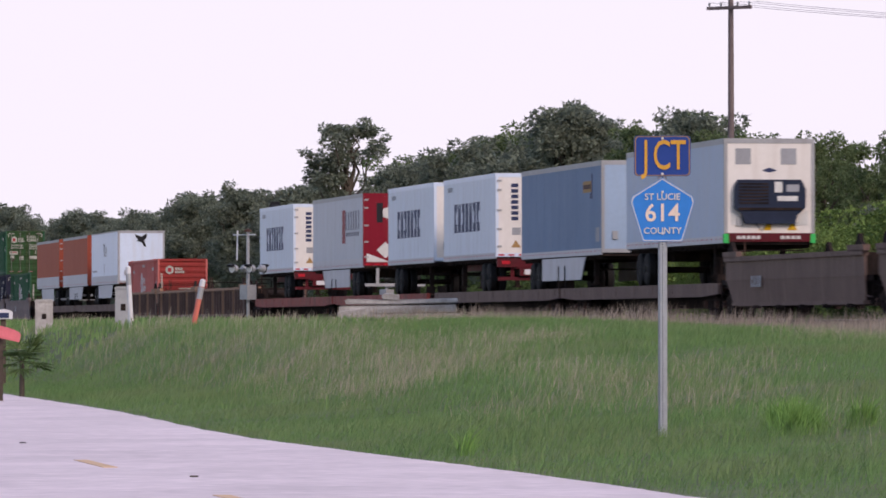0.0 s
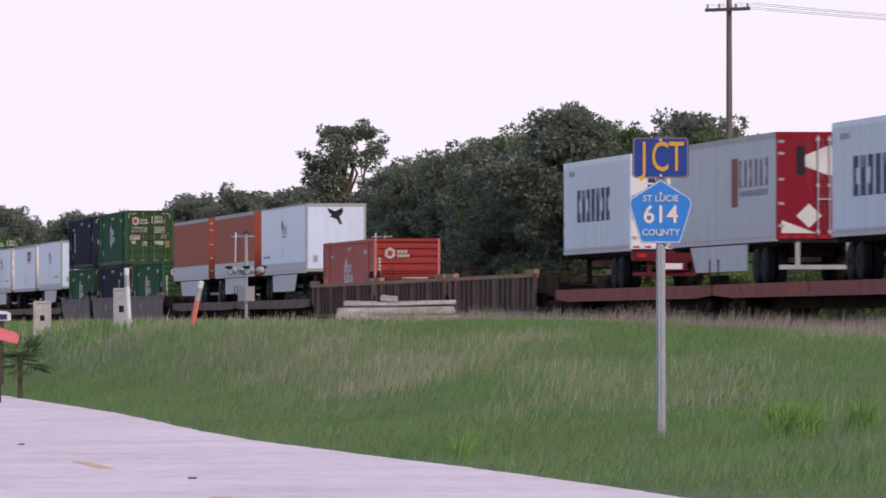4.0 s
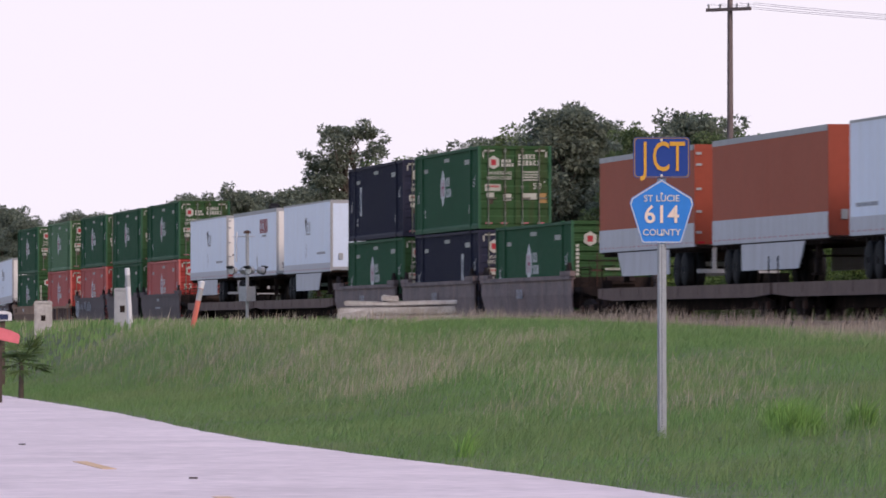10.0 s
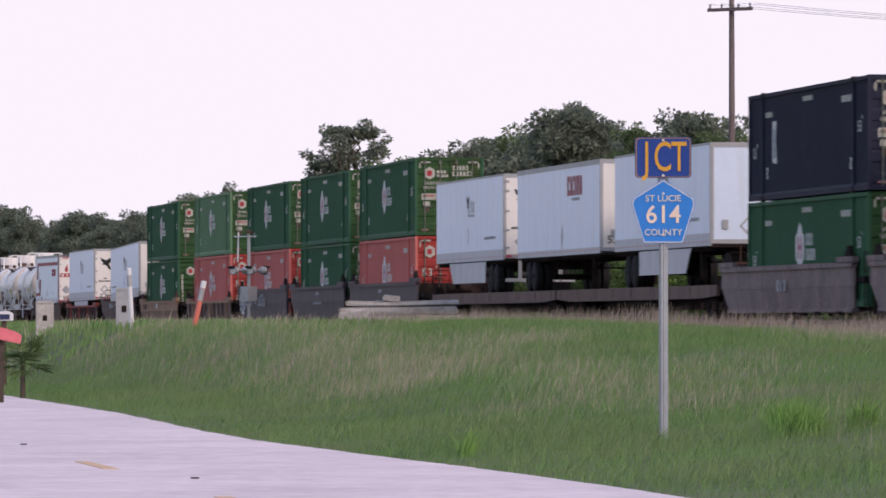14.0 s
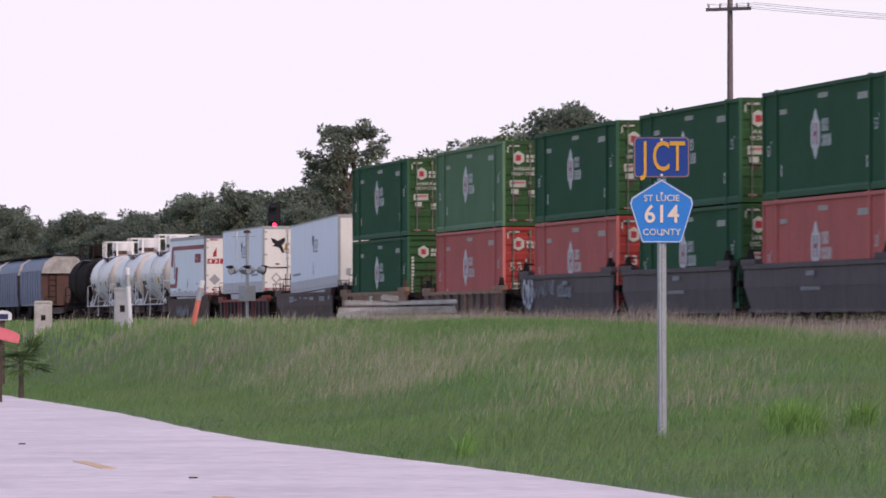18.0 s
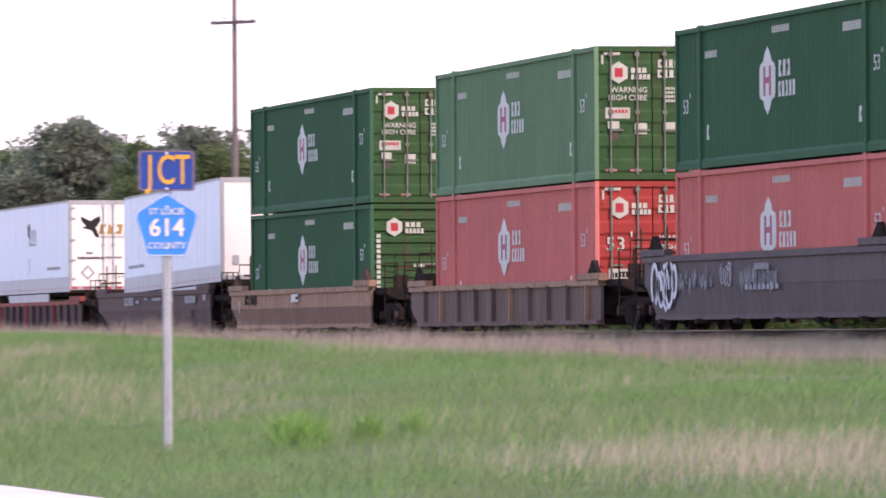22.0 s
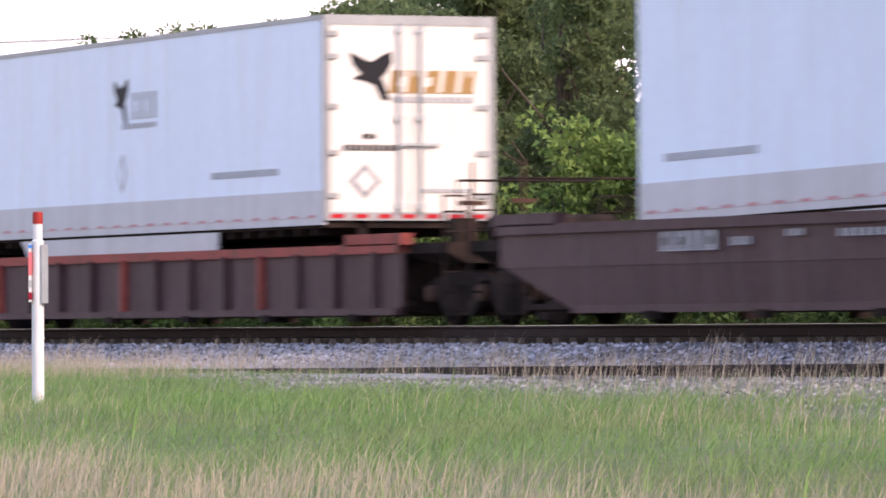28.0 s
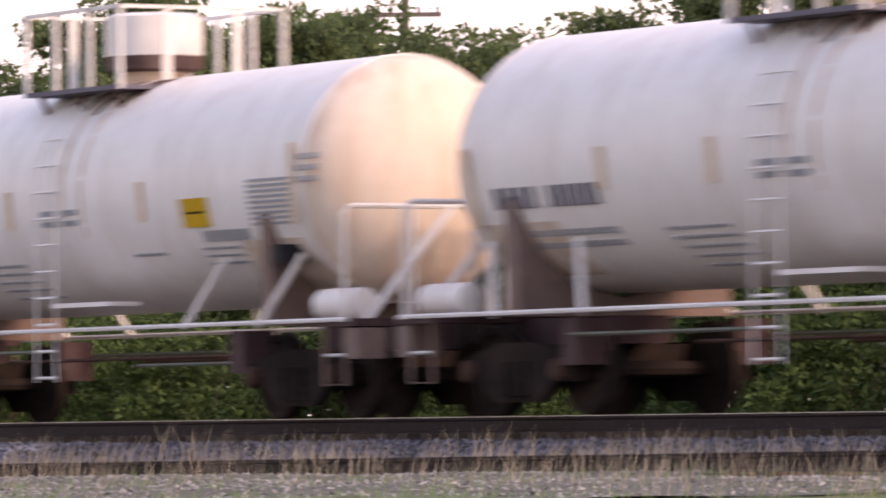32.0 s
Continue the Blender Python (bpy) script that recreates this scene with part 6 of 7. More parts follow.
M["sign_cream"] = material("cream sign lettering", (0.74, 0.62, 0.52), 0.5)
route_sign()


def marker(bearing, dist, height, mat, label, lean=(0.0, 0.0), r=0.045, band=None, cap=None, box_on=False):
    """A cable marker post with cap and bands."""
    x, y = at_bearing(bearing, dist)
    ob = thing("marker_post", label, "marker post", at=pose(x, y, ground_z(x, y) - 0.02, lean[0], lean[1], 90 - bearing))
    bm = bm_new()
    lathe(bm, [(-0.25, r), (height - 0.24, r), (height - 0.23, r * 0.8), (height - 0.10, r * 0.8)] if cap == "post_red" else [(-0.25, r), (height - 0.14, r)], (0, 0, 0), "z", 14)
    part("tube", bm, mat, ob, smooth=True)
    bm = bm_new()
    lathe(bm, [(height - (0.10 if cap == "post_red" else 0.14), r * (0.85 if cap == "post_red" else 1.06)), (height - 0.02, r * (0.85 if cap == "post_red" else 1.06)), (height, r * 0.7)], (0, 0, 0), "z", 14)
    part("cap", bm, cap or mat, ob, smooth=True)
    if band:
        bm = bm_new()
        lathe(bm, [(height - 0.38, r + 0.003), (height - 0.15, r + 0.003)], (0, 0, 0), "z", 14)
        part("band", bm, band, ob, "silver band with faint marks", smooth=True)
    if box_on:
        bm = bm_new()
        box(bm, 0.03, 0.085, -0.06, 0.06, height - 0.75, height - 0.27)
        part("terminal_box", bm, "post_grey", ob, "grey steel box", bevel=0.008)
        bm = bm_new()
        box(bm, -0.075, -0.05, -0.055, 0.055, height - 0.74, height - 0.26)
        plate = part("warning_plate", bm, "post_white", ob)
        for z0, z1, mm in ((0.27, 0.30, "sign_blue"), (0.33, 0.52, "pink"), (0.56, 0.62, "post_grey"), (0.66, 0.72, "maroon_stripe")):
            bm = bm_new()
            box(bm, -0.077, -0.048, -0.057, 0.057, height - z1, height - z0)
            part("warning_bar", bm, mm, plate)
    return ob


M["post_red"] = material("dark red cap", (0.30, 0.03, 0.025), 0.5)
marker(19.20, 54.6, 1.62, "post_white", "white plastic marker post with a red cap and a grey box", cap="post_red", box_on=True, r=0.05)

marker(17.37, 55.0, 1.38, "post_orange", "leaning orange marker post with a silver band and white cap", lean=(0, -6.5), r=0.042, band="post_grey", cap="post_white")
marker(6.00, 125.0, 0.94, "post_orange", "leaning orange marker post with a silver band beside the road", lean=(0, 12), r=0.05, band="post_grey", cap="post_white")
marker(5.47, 135.0, 1.27, "post_white", "white marker post with a grey top band beside a steel cabinet", r=0.05, band="post_grey", lean=(0, -3))


def cabinet(bearing, dist, w, h, label, mat="post_grey"):
    x, y = at_bearing(bearing, dist)
    ob = thing("cable_cabinet", label, "cabinet", at=pose(x, y, ground_z(x, y) - 0.05, 0, 0, 90 - bearing))
    bm = bm_new()
    box(bm, -w / 2, w / 2, 0, w * 0.8, 0, h)
    part("housing", bm, mat, ob, bevel=0.015)
    bm = bm_new()
    box(bm, -w / 2 + 0.03, w / 2 - 0.03, -0.012, 0, 0.1, h - 0.08)
    part("door", bm, mat, ob, bevel=0.005)
    bm = bm_new()
    box(bm, -0.05, 0.05, -0.02, -0.01, h * 0.45, h * 0.62)
    part("latch", bm, "steel_dark", ob)
    bm = bm_new()
    prism(bm, [(-w / 2 - 0.02, h), (w / 2 + 0.02, h), (w / 2 - 0.02, h + 0.05), (-w / 2 + 0.02, h + 0.05)], -0.02, w * 0.8 + 0.02)
    part("lid", bm, mat, ob)


cabinet(5.40, 140.0, 0.34, 0.84, "weathered grey steel cable cabinet behind a white post")
cabinet(4.72, 150.0, 0.40, 0.72, "squat pale concrete pedestal with a dark latch", "concrete")


def crossing_signal(x, y, label, zb, tall=4.0):
    """A level-crossing signal: mast, cross arm, hooded lights facing both ways, relay box and bell."""
    ob = thing("crossing_signal", label, "crossing signal", "crossing signals", at=pose(x, y, zb, 0, 0, 38))
    bm = bm_new()
    tube(bm, (0, 0, -0.3), (0, 0, tall), 0.065, 10)
    part("mast", bm, "post_grey", ob)
    for s in (-1, 1):
        bm = bm_new()
        tube(bm, (-0.5, s * 0.12, 2.5), (0.5, s * 0.12, 2.5), 0.035, 6)
        tube(bm, (0, 0, 2.5), (0, s * 0.3, 2.55), 0.035, 6)
        part("light_arm", bm, "post_grey", ob)
        for dx in (-0.5, 0.5):
            bm = bm_new()
            lathe(bm, [(s * 0.12, 0.05), (s * 0.2, 0.15), (s * 0.42, 0.16)], (dx, 0, 2.5), "y", 14)
            lamp = part("signal_head", bm, "post_grey", ob, smooth=True)
            bm = bm_new()
            lathe(bm, [(s * 0.40, 0.19), (s * 0.415, 0.19)], (dx, 0, 2.5), "y", 16)
            part("backboard", bm, "black", lamp)
            bm = bm_new()
            lathe(bm, [(s * 0.415, 0.17), (s * 0.43, 0.16)], (dx, 0, 2.5), "y", 14)
            part("lens", bm, "letter_white", lamp)
            bm = bm_new()
            prism(bm, [(s * 0.42, 2.69), (s * 0.42, 2.55), (s * 0.58, 2.60), (s * 0.60, 2.66)], dx - 0.12, dx + 0.12, axis="x")
            part("hood", bm, "black", lamp)
    bm = bm_new()
    tube(bm, (-0.85, 0, tall - 0.12), (0.45, 0, tall - 0.12), 0.025, 6)
    part("top_arm", bm, "post_white", ob)
    bm = bm_new()
    tube(bm, (-0.6, 0.0, tall + 0.05), (-0.64, 0.0, tall - 1.15), 0.035, 6)
    part("hanging_rod", bm, "post_white", ob)
    bm = bm_new()
    lathe(bm, [(tall, 0.16), (tall + 0.08, 0.14), (tall + 0.13, 0.04)], (0, 0, 0), "z", 14)
    part("bell", bm, "rust", ob, smooth=True)
    bm = bm_new()
    box(bm, -0.22, 0.22, -0.26, 0.26, 1.25, 1.85)
    part("relay_box", bm, "post_grey", ob, bevel=0.02)


sx, sy = at_bearing(6.475, 270)
crossing_signal(sx, sy, "crossing signal with hooded lights and a grey relay box", 0.98)
sx, sy = at_bearing(7.67, 310)
crossing_signal(sx, sy, "far crossing signal with a bell on top, beyond the line", 1.0, 4.5)


def block_signal():
    """A railway signal beyond the line: mast, ladder, hooded head with two lenses, the lower one lit red."""
    x, y = at_bearing(6.71, 340)
    ob = thing("block_signal", "dark railway signal on a mast with a lit red lamp", "railway signal", at=pose(x, y, 0.6, 0, 0, 90 - 6.71))
    bm = bm_new()
    tube(bm, (0, 0, -0.2), (0, 0, 6.9), 0.09, 10, 0.07)
    part("mast", bm, "post_grey", ob)
    bm = bm_new()
    prism(bm, [(-0.32, 5.62), (-0.22, 5.44), (0.22, 5.44), (0.32, 5.62), (0.32, 6.70), (0.2, 6.90), (-0.2, 6.90), (-0.32, 6.70)], -0.2, -0.16)
    part("backboard", bm, "black", ob)
    bm = bm_new()
    box(bm, -0.2, 0.2, -0.16, 0.12, 5.5, 6.85)
    head = part("signal_head", bm, "steel_dark", ob, bevel=0.03)
    for z, mat in ((6.50, "black"), (5.78, "signal_red")):
        bm = bm_new()
        lathe(bm, [(-0.235, 0.095), (-0.2, 0.11)], (0, 0, z), "y", 16)
        part("lens", bm, mat, head, "glowing red lens" if mat != "black" else "")
        bm = bm_new()
        prism(bm, [(-0.2, z + 0.24), (-0.2, z + 0.17), (-0.55, z + 0.13), (-0.55, z + 0.19)], -0.17, 0.17, axis="x")
        part("hood", bm, "black", head)
    bm = bm_new()
    box(bm, -0.07, 0.07, -0.14, -0.1, 4.7, 5.15)
    part("mast_plate", bm, "post_grey", ob)
    bm = bm_new()
    for sx in (-0.2, 0.2):
        tube(bm, (sx, 0.25, 0), (sx, 0.25, 5.6), 0.02, 5)
    for k in range(17):
        tube(bm, (-0.2, 0.25, 0.3 + k * 0.31), (0.2, 0.25, 0.3 + k * 0.31), 0.014, 4)
    part("ladder", bm, "steel_dark", ob)
    bm = bm_new()
    box(bm, -0.35, 0.35, -0.35, 0.35, -0.3, 0.12)
    part("footing", bm, "concrete", ob, bevel=0.02)


block_signal()


def slab_pile():
    """Old concrete slabs lying on one another in the dry grass."""
    x, y = at_bearing(7.74, 226)
    z = ground_z(x, y)
    r = random.Random(11)
    for w, d, h, dx, dz, tilt, mat in ((4.2, 1.0, 0.34, 0.15, 0.0, 1.0, "concrete"), (1.2, 1.3, 0.45, -1.3, 0.02, -5.0, "concrete"), (2.2, 0.8, 0.18, 1.05, 0.64, -1.2, "concrete"),
                                       (1.9, 0.8, 0.17, -0.75, 0.62, 1.5, "concrete"), (0.6, 0.5, 0.22, -0.15, 0.77, 6, "concrete"), (4.0, 1.1, 0.26, 0.1, 0.35, -0.6, "concrete")):
        bm = bm_new()
        box(bm, -w / 2, w / 2, -d / 2, d / 2, 0, h)
        bmesh.ops.bevel(bm, geom=list(bm.edges), offset=0.04, segments=2, affect="EDGES")
        for v in bm.verts:
            v.co += Vector((r.uniform(-0.03, 0.03), r.uniform(-0.03, 0.03), r.uniform(-0.02, 0.02)))
        ob = part("concrete_slab", bm, mat, None)
        tagged(ob, "broken pale concrete slab in a pile by the line" if h > 0.2 else "thin pale concrete plank lying on the slab pile", "slab", "slab pile")
        right = Vector((math.sin(radians(7.74)), math.cos(radians(7.74)), 0))
        ob.matrix_basis = pose(x + right.x * dx, y + right.y * dx, z + 0.46 + dz, 0, tilt, 90 - 7.74)


slab_pile()


def mailbox(bearing, dist, mat, label, lid, tilt, ztop, w):
    x, y = at_bearing(bearing, dist)
    zg = ground_z(x, y)
    h = ztop - zg
    ob = thing("mailbox", label, "mailbox", "mailboxes", at=pose(x, y, zg, 0, 0, 90 - bearing))
    bm = bm_new()
    box(bm, -0.05, 0.05, -0.05, 0.05, -0.2, h - 0.2)
    part("post", bm, "tie", ob)
    bm = bm_new()
    arch = [(-w / 2, 0), (w / 2, 0), (w / 2, 0.12)] + [(w / 2 * math.cos(radians(a)), 0.12 + 0.07 * math.sin(radians(a))) for a in (30, 60, 90, 120, 150)] + [(-w / 2, 0.12)]
    prism(bm, arch, -0.12, 0.12)
    b = part("box", bm, mat, ob, bevel=0.006)
    b.matrix_basis = Matrix.Translation((0, 0, h - 0.2)) @ Matrix.Rotation(radians(tilt), 4, "Y")
    bm = bm_new()
    box(bm, -w * 0.3, w * 0.3, -0.128, -0.12, 0.02, 0.12)
    d = part("front_plate", bm, lid, ob)
    d.matrix_basis = b.matrix_basis.copy()


mailbox(4.34, 104, "pink", "faded pink mailbox leaning on a dark wooden post", "pink", 12, 1.20, 0.62)
mailbox(4.37, 128, "post_white", "white mailbox with a blue stripe on a post", "ink_blue", 0, 1.52, 0.36)


def palmetto():
    """A small fan palm: folded blades fanning from stalks."""
    x, y = at_bearing(4.53, 110)
    ob = thing("palmetto", "small green fan palm growing on the road verge", "palm", at=pose(x, y, ground_z(x, y) - 0.02) @ Matrix.Scale(0.78, 4))
    r = random.Random(4)
    bm = bm_new()
    tube(bm, (0, 0, -0.1), (0, 0, 0.82), 0.06, 8, 0.05)
    part("stem", bm, "bark", ob)
    for k in range(19):
        a = math.tau * k / 11 + r.uniform(-0.3, 0.3)
        up = r.uniform(0.25, 1.1) if k < 11 else r.uniform(-0.4, 0.2)
        way = Vector((math.cos(a) * math.cos(up), math.sin(a) * math.cos(up), math.sin(up)))
        base = Vector((0, 0, 0.82))
        tip = base + way * r.uniform(0.28, 0.42)
        bm = bm_new()
        tube(bm, base, tip, 0.012, 4)
        side = way.cross(Vector((0, 0, 1))).normalized()
        lift = side.cross(way)
        for i in range(13):
            b = (i - 6) / 6 * 1.5
            d = (way * math.cos(b) + side * math.sin(b)).normalized()
            ln = r.uniform(0.35, 0.5)
            end = tip + d * ln - Vector((0, 0, 0.10 * ln))
            w = d.cross(lift).normalized() * 0.022
            mid = tip + d * ln * 0.5
            q = [bm.verts.new(c) for c in (tip, mid - w, end, mid + w)]
            bm.faces.new(q)
        part("frond", bm, "palm", ob)


palmetto()


def power_pole(x, y, z, tall, turn, label):
    ob = thing("power_pole", label, "utility pole", "power poles", at=pose(x, y, z, 0, 0, turn))
    bm = bm_new()
    lathe(bm, [(-0.5, 0.15), (tall * 0.5, 0.13), (tall, 0.10)], (0, 0, 0), "z", 12)
    part("pole", bm, "wood_pole", ob, smooth=True)
    bm = bm_new()
    box(bm, -1.05, 1.05, -0.16, -0.05, tall - 1.3, tall - 1.17)
    arm = part("cross_arm", bm, "wood_pole", ob, bevel=0.01)
    for a in (-0.95, -0.4, 0.4, 0.95):
        bm = bm_new()
        lathe(bm, [(0, 0.03), (0.05, 0.05), (0.08, 0.04), (0.12, 0.055), (0.17, 0.03)], (a, -0.105, tall - 1.17), "z", 8)
        part("insulator", bm, "post_grey", arm, smooth=True)
    return ob


P1 = at_bearing(10.64, 262)
P2 = at_bearing(30.08, 195)
power_pole(*P1, 0.7, 14.2, 45, "weathered wooden power pole with one cross arm")
power_pole(*P2, 0.7, 13.9, 60, "weathered wooden power pole far behind the trees")
for k, off in enumerate((-1.1, -0.45, 0.45, 1.1)):
    a = Vector((P1[0] + off * 0.7, P1[1] + off * 0.7, 13.9))
    b = Vector((P2[0] + off * 0.5, P2[1] + off * 0.86, 13.6))
    pts = [a.lerp(b, i / 24) - Vector((0, 0, 2.6 * 4 * (i / 24) * (1 - i / 24))) for i in range(25)]
    bm = bm_new()
    pipe(bm, pts, 0.007, 4)
    tagged(part("power_line", bm, "wire", None), "thin sagging overhead wire between two poles", "wire", "power lines")

# ---------------------------------------------------------------- trees, bushes, grass


def leaf_cloud(centres, radii, count, size, seed, droop=0.3):
    """Many small pointed leaves, gathered in clumps."""
    rs = np.random.RandomState(seed)
    c = np.asarray(centres)
    rad = np.asarray(radii)
    pick = rs.choice(len(c), count, p=rad ** 2 / (rad ** 2).sum())
    d = rs.normal(size=(count, 3))
    d /= np.linalg.norm(d, axis=1)[:, None]
    dist = rs.uniform(0.35, 1.0, count) ** 0.6
    pos = c[pick] + d * (rad[pick] * dist)[:, None] * np.array((1, 1, 0.75))
    # leaves lean outwards and down
    way = d + rs.normal(size=(count, 3)) * 0.8
    way[:, 2] -= droop
    way /= np.linalg.norm(way, axis=1)[:, None]
    side = np.cross(way, rs.normal(size=(count, 3)))
    side /= np.linalg.norm(side, axis=1)[:, None] + 1e-9
    s = size * rs.uniform(0.6, 1.35, count)
    tip = pos + way * s[:, None]
    wd = side * (s * 0.33)[:, None]
    return np.stack((pos + wd, tip, pos - wd), 1).reshape(-1, 3)


def leaf_mesh(name, v, mat):
    n = len(v) // 3
    me = bpy.data.meshes.new(name)
    me.vertices.add(3 * n)
    me.vertices.foreach_set("co", v.astype(np.float32).ravel())
    me.loops.add(3 * n)
    me.loops.foreach_set("vertex_index", np.arange(3 * n, dtype=np.int32))
    me.polygons.add(n)
    me.polygons.foreach_set("loop_start", np.arange(0, 3 * n, 3, dtype=np.int32))
    me.update(calc_edges=True)
    me.materials.append(M[mat])
    return me


def limb(bm, a, b, r0, r1, rs, bend=0.12):
    a, b = Vector(a), Vector(b)
    ln = (b - a).length
    pts = [a]
    for k in (0.33, 0.66):
        pts.append(a.lerp(b, k) + Vector((rs.uniform(-1, 1), rs.uniform(-1, 1), rs.uniform(-0.3, 0.6))) * bend * ln)
    pts.append(b)
    for i in range(3):
        k0, k1 = i / 3, (i + 1) / 3
        tube(bm, pts[i], pts[i + 1], r0 + (r1 - r0) * k0, 6, r0 + (r1 - r0) * k1)


def tree_kind(name, label, seed, tall, spread, trunk_to, leaves, leaf, mat, clump=0.75, clumps=46, category="tree", open_crown=0.0, stems=1):
    """One tree (built at the origin, height tall): tapered trunk, limbs that end in leaf clumps, an uneven crown with gaps."""
    rs = random.Random(seed)
    ob = thing(name, label, category)
    bm = bm_new()
    centres, radii = [], []
    tops = []
    for s in range(stems):
        lean = Vector((rs.uniform(-1, 1), rs.uniform(-1, 1), 0)) * (0.05 if stems == 1 else 0.28) * tall
        base = Vector((rs.uniform(-0.2, 0.2), rs.uniform(-0.2, 0.2), -0.3)) * (stems > 1) + Vector((0, 0, -0.2))
        top = base + lean + Vector((0, 0, tall * 0.86))
        r0 = 0.022 * tall / math.sqrt(stems)
        limb(bm, base, top, r0, r0 * 0.25, rs, 0.04)
        tops.append((base, top, r0))
    for k in range(clumps):
        base, top, r0 = tops[k % stems]
        h = trunk_to + (1 - trunk_to) * rs.random() ** 0.8
        z = tall * h
        prof = math.sin(math.pi * min(1.0, max(0.0, (h - trunk_to * 0.75) / (1.03 - trunk_to * 0.75))) ** 0.75) ** 0.6
        a = rs.uniform(0, math.tau)
        lob = 0.72 + 0.38 * math.sin(a * 2 + seed) * math.cos(h * 7 + seed) + rs.uniform(-0.1, 0.25)
        q = spread * prof * lob * rs.uniform(0.45, 1.0)
        root = base.lerp(top, max(0.1, min(0.95, h - 0.16)))
        c = Vector((root.x + q * math.cos(a), root.y + q * math.sin(a), min(z, tall * 0.96)))
        if rs.random() < open_crown:
            continue
        limb(bm, root, c, r0 * 0.28, r0 * 0.05, rs)
        centres.append(c)
        radii.append(clump * rs.uniform(0.6, 1.25))
        for j in range(2):
            e = c + Vector((rs.uniform(-1, 1), rs.uniform(-1, 1), rs.uniform(-0.4, 0.8))) * clump * 1.3
            tube(bm, c, e, r0 * 0.05, 4, r0 * 0.02)
            centres.append(e)
            radii.append(clump * rs.uniform(0.35, 0.7))
    part("trunk", bm, "bark", ob)
    part("crown", leaf_mesh("crown", leaf_cloud(centres, radii, leaves, leaf, seed), mat), mat, ob)
    return ob


KINDS = {
    "oak": [tree_kind("oak_tree", "dark green oak with a dense uneven crown", 21 + i, 10.0, 3.6, 0.15, 34000, 0.19, "leaf_hazed", 0.85, 74) for i in range(3)],
    "mid": [tree_kind("broadleaf_tree", "green broadleaf tree with an airy crown", 31 + i, 8.5, 2.7, 0.16, 26000, 0.145, "leaf_mid", 0.7, 60, open_crown=0.12) for i in range(3)],
    "airy": [tree_kind("slender_tree", "slender tree with a thin leafy top and bare branches", 41 + i, 8.5, 2.1, 0.25, 12000, 0.135, "leaf_mid", 0.55, 42, open_crown=0.2) for i in range(2)],
    "bush": [tree_kind("bush", "fresh yellow-green bush behind the railway", 51 + i, 4.4, 2.0, 0.02, 11000, 0.14, "leaf_light", 0.6, 40, "bush", stems=4) for i in range(3)],
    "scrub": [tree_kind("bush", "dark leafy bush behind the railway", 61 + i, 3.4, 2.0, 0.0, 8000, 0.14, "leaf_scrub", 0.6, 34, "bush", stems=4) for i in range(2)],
    "pine": [tree_kind("pine_tree", "tall tree with a bare trunk and an open clumped crown", 71, 13.0, 2.6, 0.60, 9500, 0.18, "leaf_hazed", 0.55, 40, open_crown=0.3)],
}
PLACED = set()


def plant(kind, i, x, y, tall, turn, wide=1.0):
    src = KINDS[kind][i % len(KINDS[kind])]
    own = {"oak": 10.0, "mid": 8.5, "airy": 8.5, "bush": 4.4, "scrub": 3.4, "pine": 13.0}[kind]
    s = tall / own
    m = pose(x, y, 0.62, 0, 0, turn) @ Matrix.Diagonal((s * wide, s * wide, s, 1))
    if src.name not in PLACED:
        PLACED.add(src.name)
        src.matrix_basis = m
        return src
    return copy_thing(src, m @ Matrix.Diagonal([1 / k for k in src.scale] + [1]))      # a copy keeps the scale of its model


# height of the skyline, metres above the eye, by bearing
SKYLINE = ((4.3, 11.8), (4.64, 10.0), (5.0, 9.4), (5.5, 8.7), (5.85, 8.4), (5.95, 9.0), (6.1, 9.5), (6.45, 9.2), (6.65, 8.2), (6.75, 8.1), (6.85, 9.0), (6.95, 9.4), (7.1, 8.6), (7.5, 8.6), (7.75, 9.5),
           (7.95, 9.8), (8.4, 10.0), (8.75, 9.5), (9.1, 9.9), (9.5, 10.1), (9.8, 9.6), (10.05, 9.0), (10.2, 9.3), (10.5, 8.9), (10.75, 8.6), (11, 8.1), (11.25, 7.7), (11.5, 7.2), (12, 6.9), (13.6, 7.8), (14.4, 8.4), (15, 7.8), (16, 7.2), (17.6, 6.7), (18.2, 6.2), (18.9, 5.9), (19.3, 6.4), (20.2, 6.2), (21, 6.4), (21.6, 5.8),
           (22.2, 6.8), (23.2, 7.2), (24.2, 7.2), (25, 6.5), (26, 6.6), (27, 6.8), (28, 7.1), (29.0, 7.2), (29.8, 7.2), (30.3, 6.4), (31, 6.3), (32, 6.5), (35, 7))


def skyline(x, y):
    b = math.degrees(math.atan2(y, -x))
    k = y / 50.0
    low = 1 - 0.09 * math.exp(-((b - 7.95) / 0.75) ** 4) - 0.07 * math.exp(-((b - 10.2) / 0.6) ** 4)      # two lower stretches
    return float(np.interp(b, [p[0] for p in SKYLINE], [p[1] for p in SKYLINE])) * k * low * (0.97 if b < 12 else 0.99) + 0.5


r = random.Random(99)
x = -760.0
i = 0
while x < -40:
    y = 51 + r.uniform(-2.5, 3.0)
    far = x < -420
    near = x > -165
    kind = "oak" if (far or r.random() < 0.55) and not near else ("mid" if r.random() < 0.62 else "airy")
    if -285 < x < -235 and r.random() < 0.6:
        kind = "airy"
    if x > -135 and r.random() < 0.5:
        kind = "airy"
    if -176 < x < -120 and kind == "oak":
        kind = "mid"
    if not (-412 < x < -372):
        plant(kind, i, x, y, skyline(x, y) * r.uniform(0.92, 1.04), r.uniform(0, 360), r.uniform(0.9, 1.25))
    else:
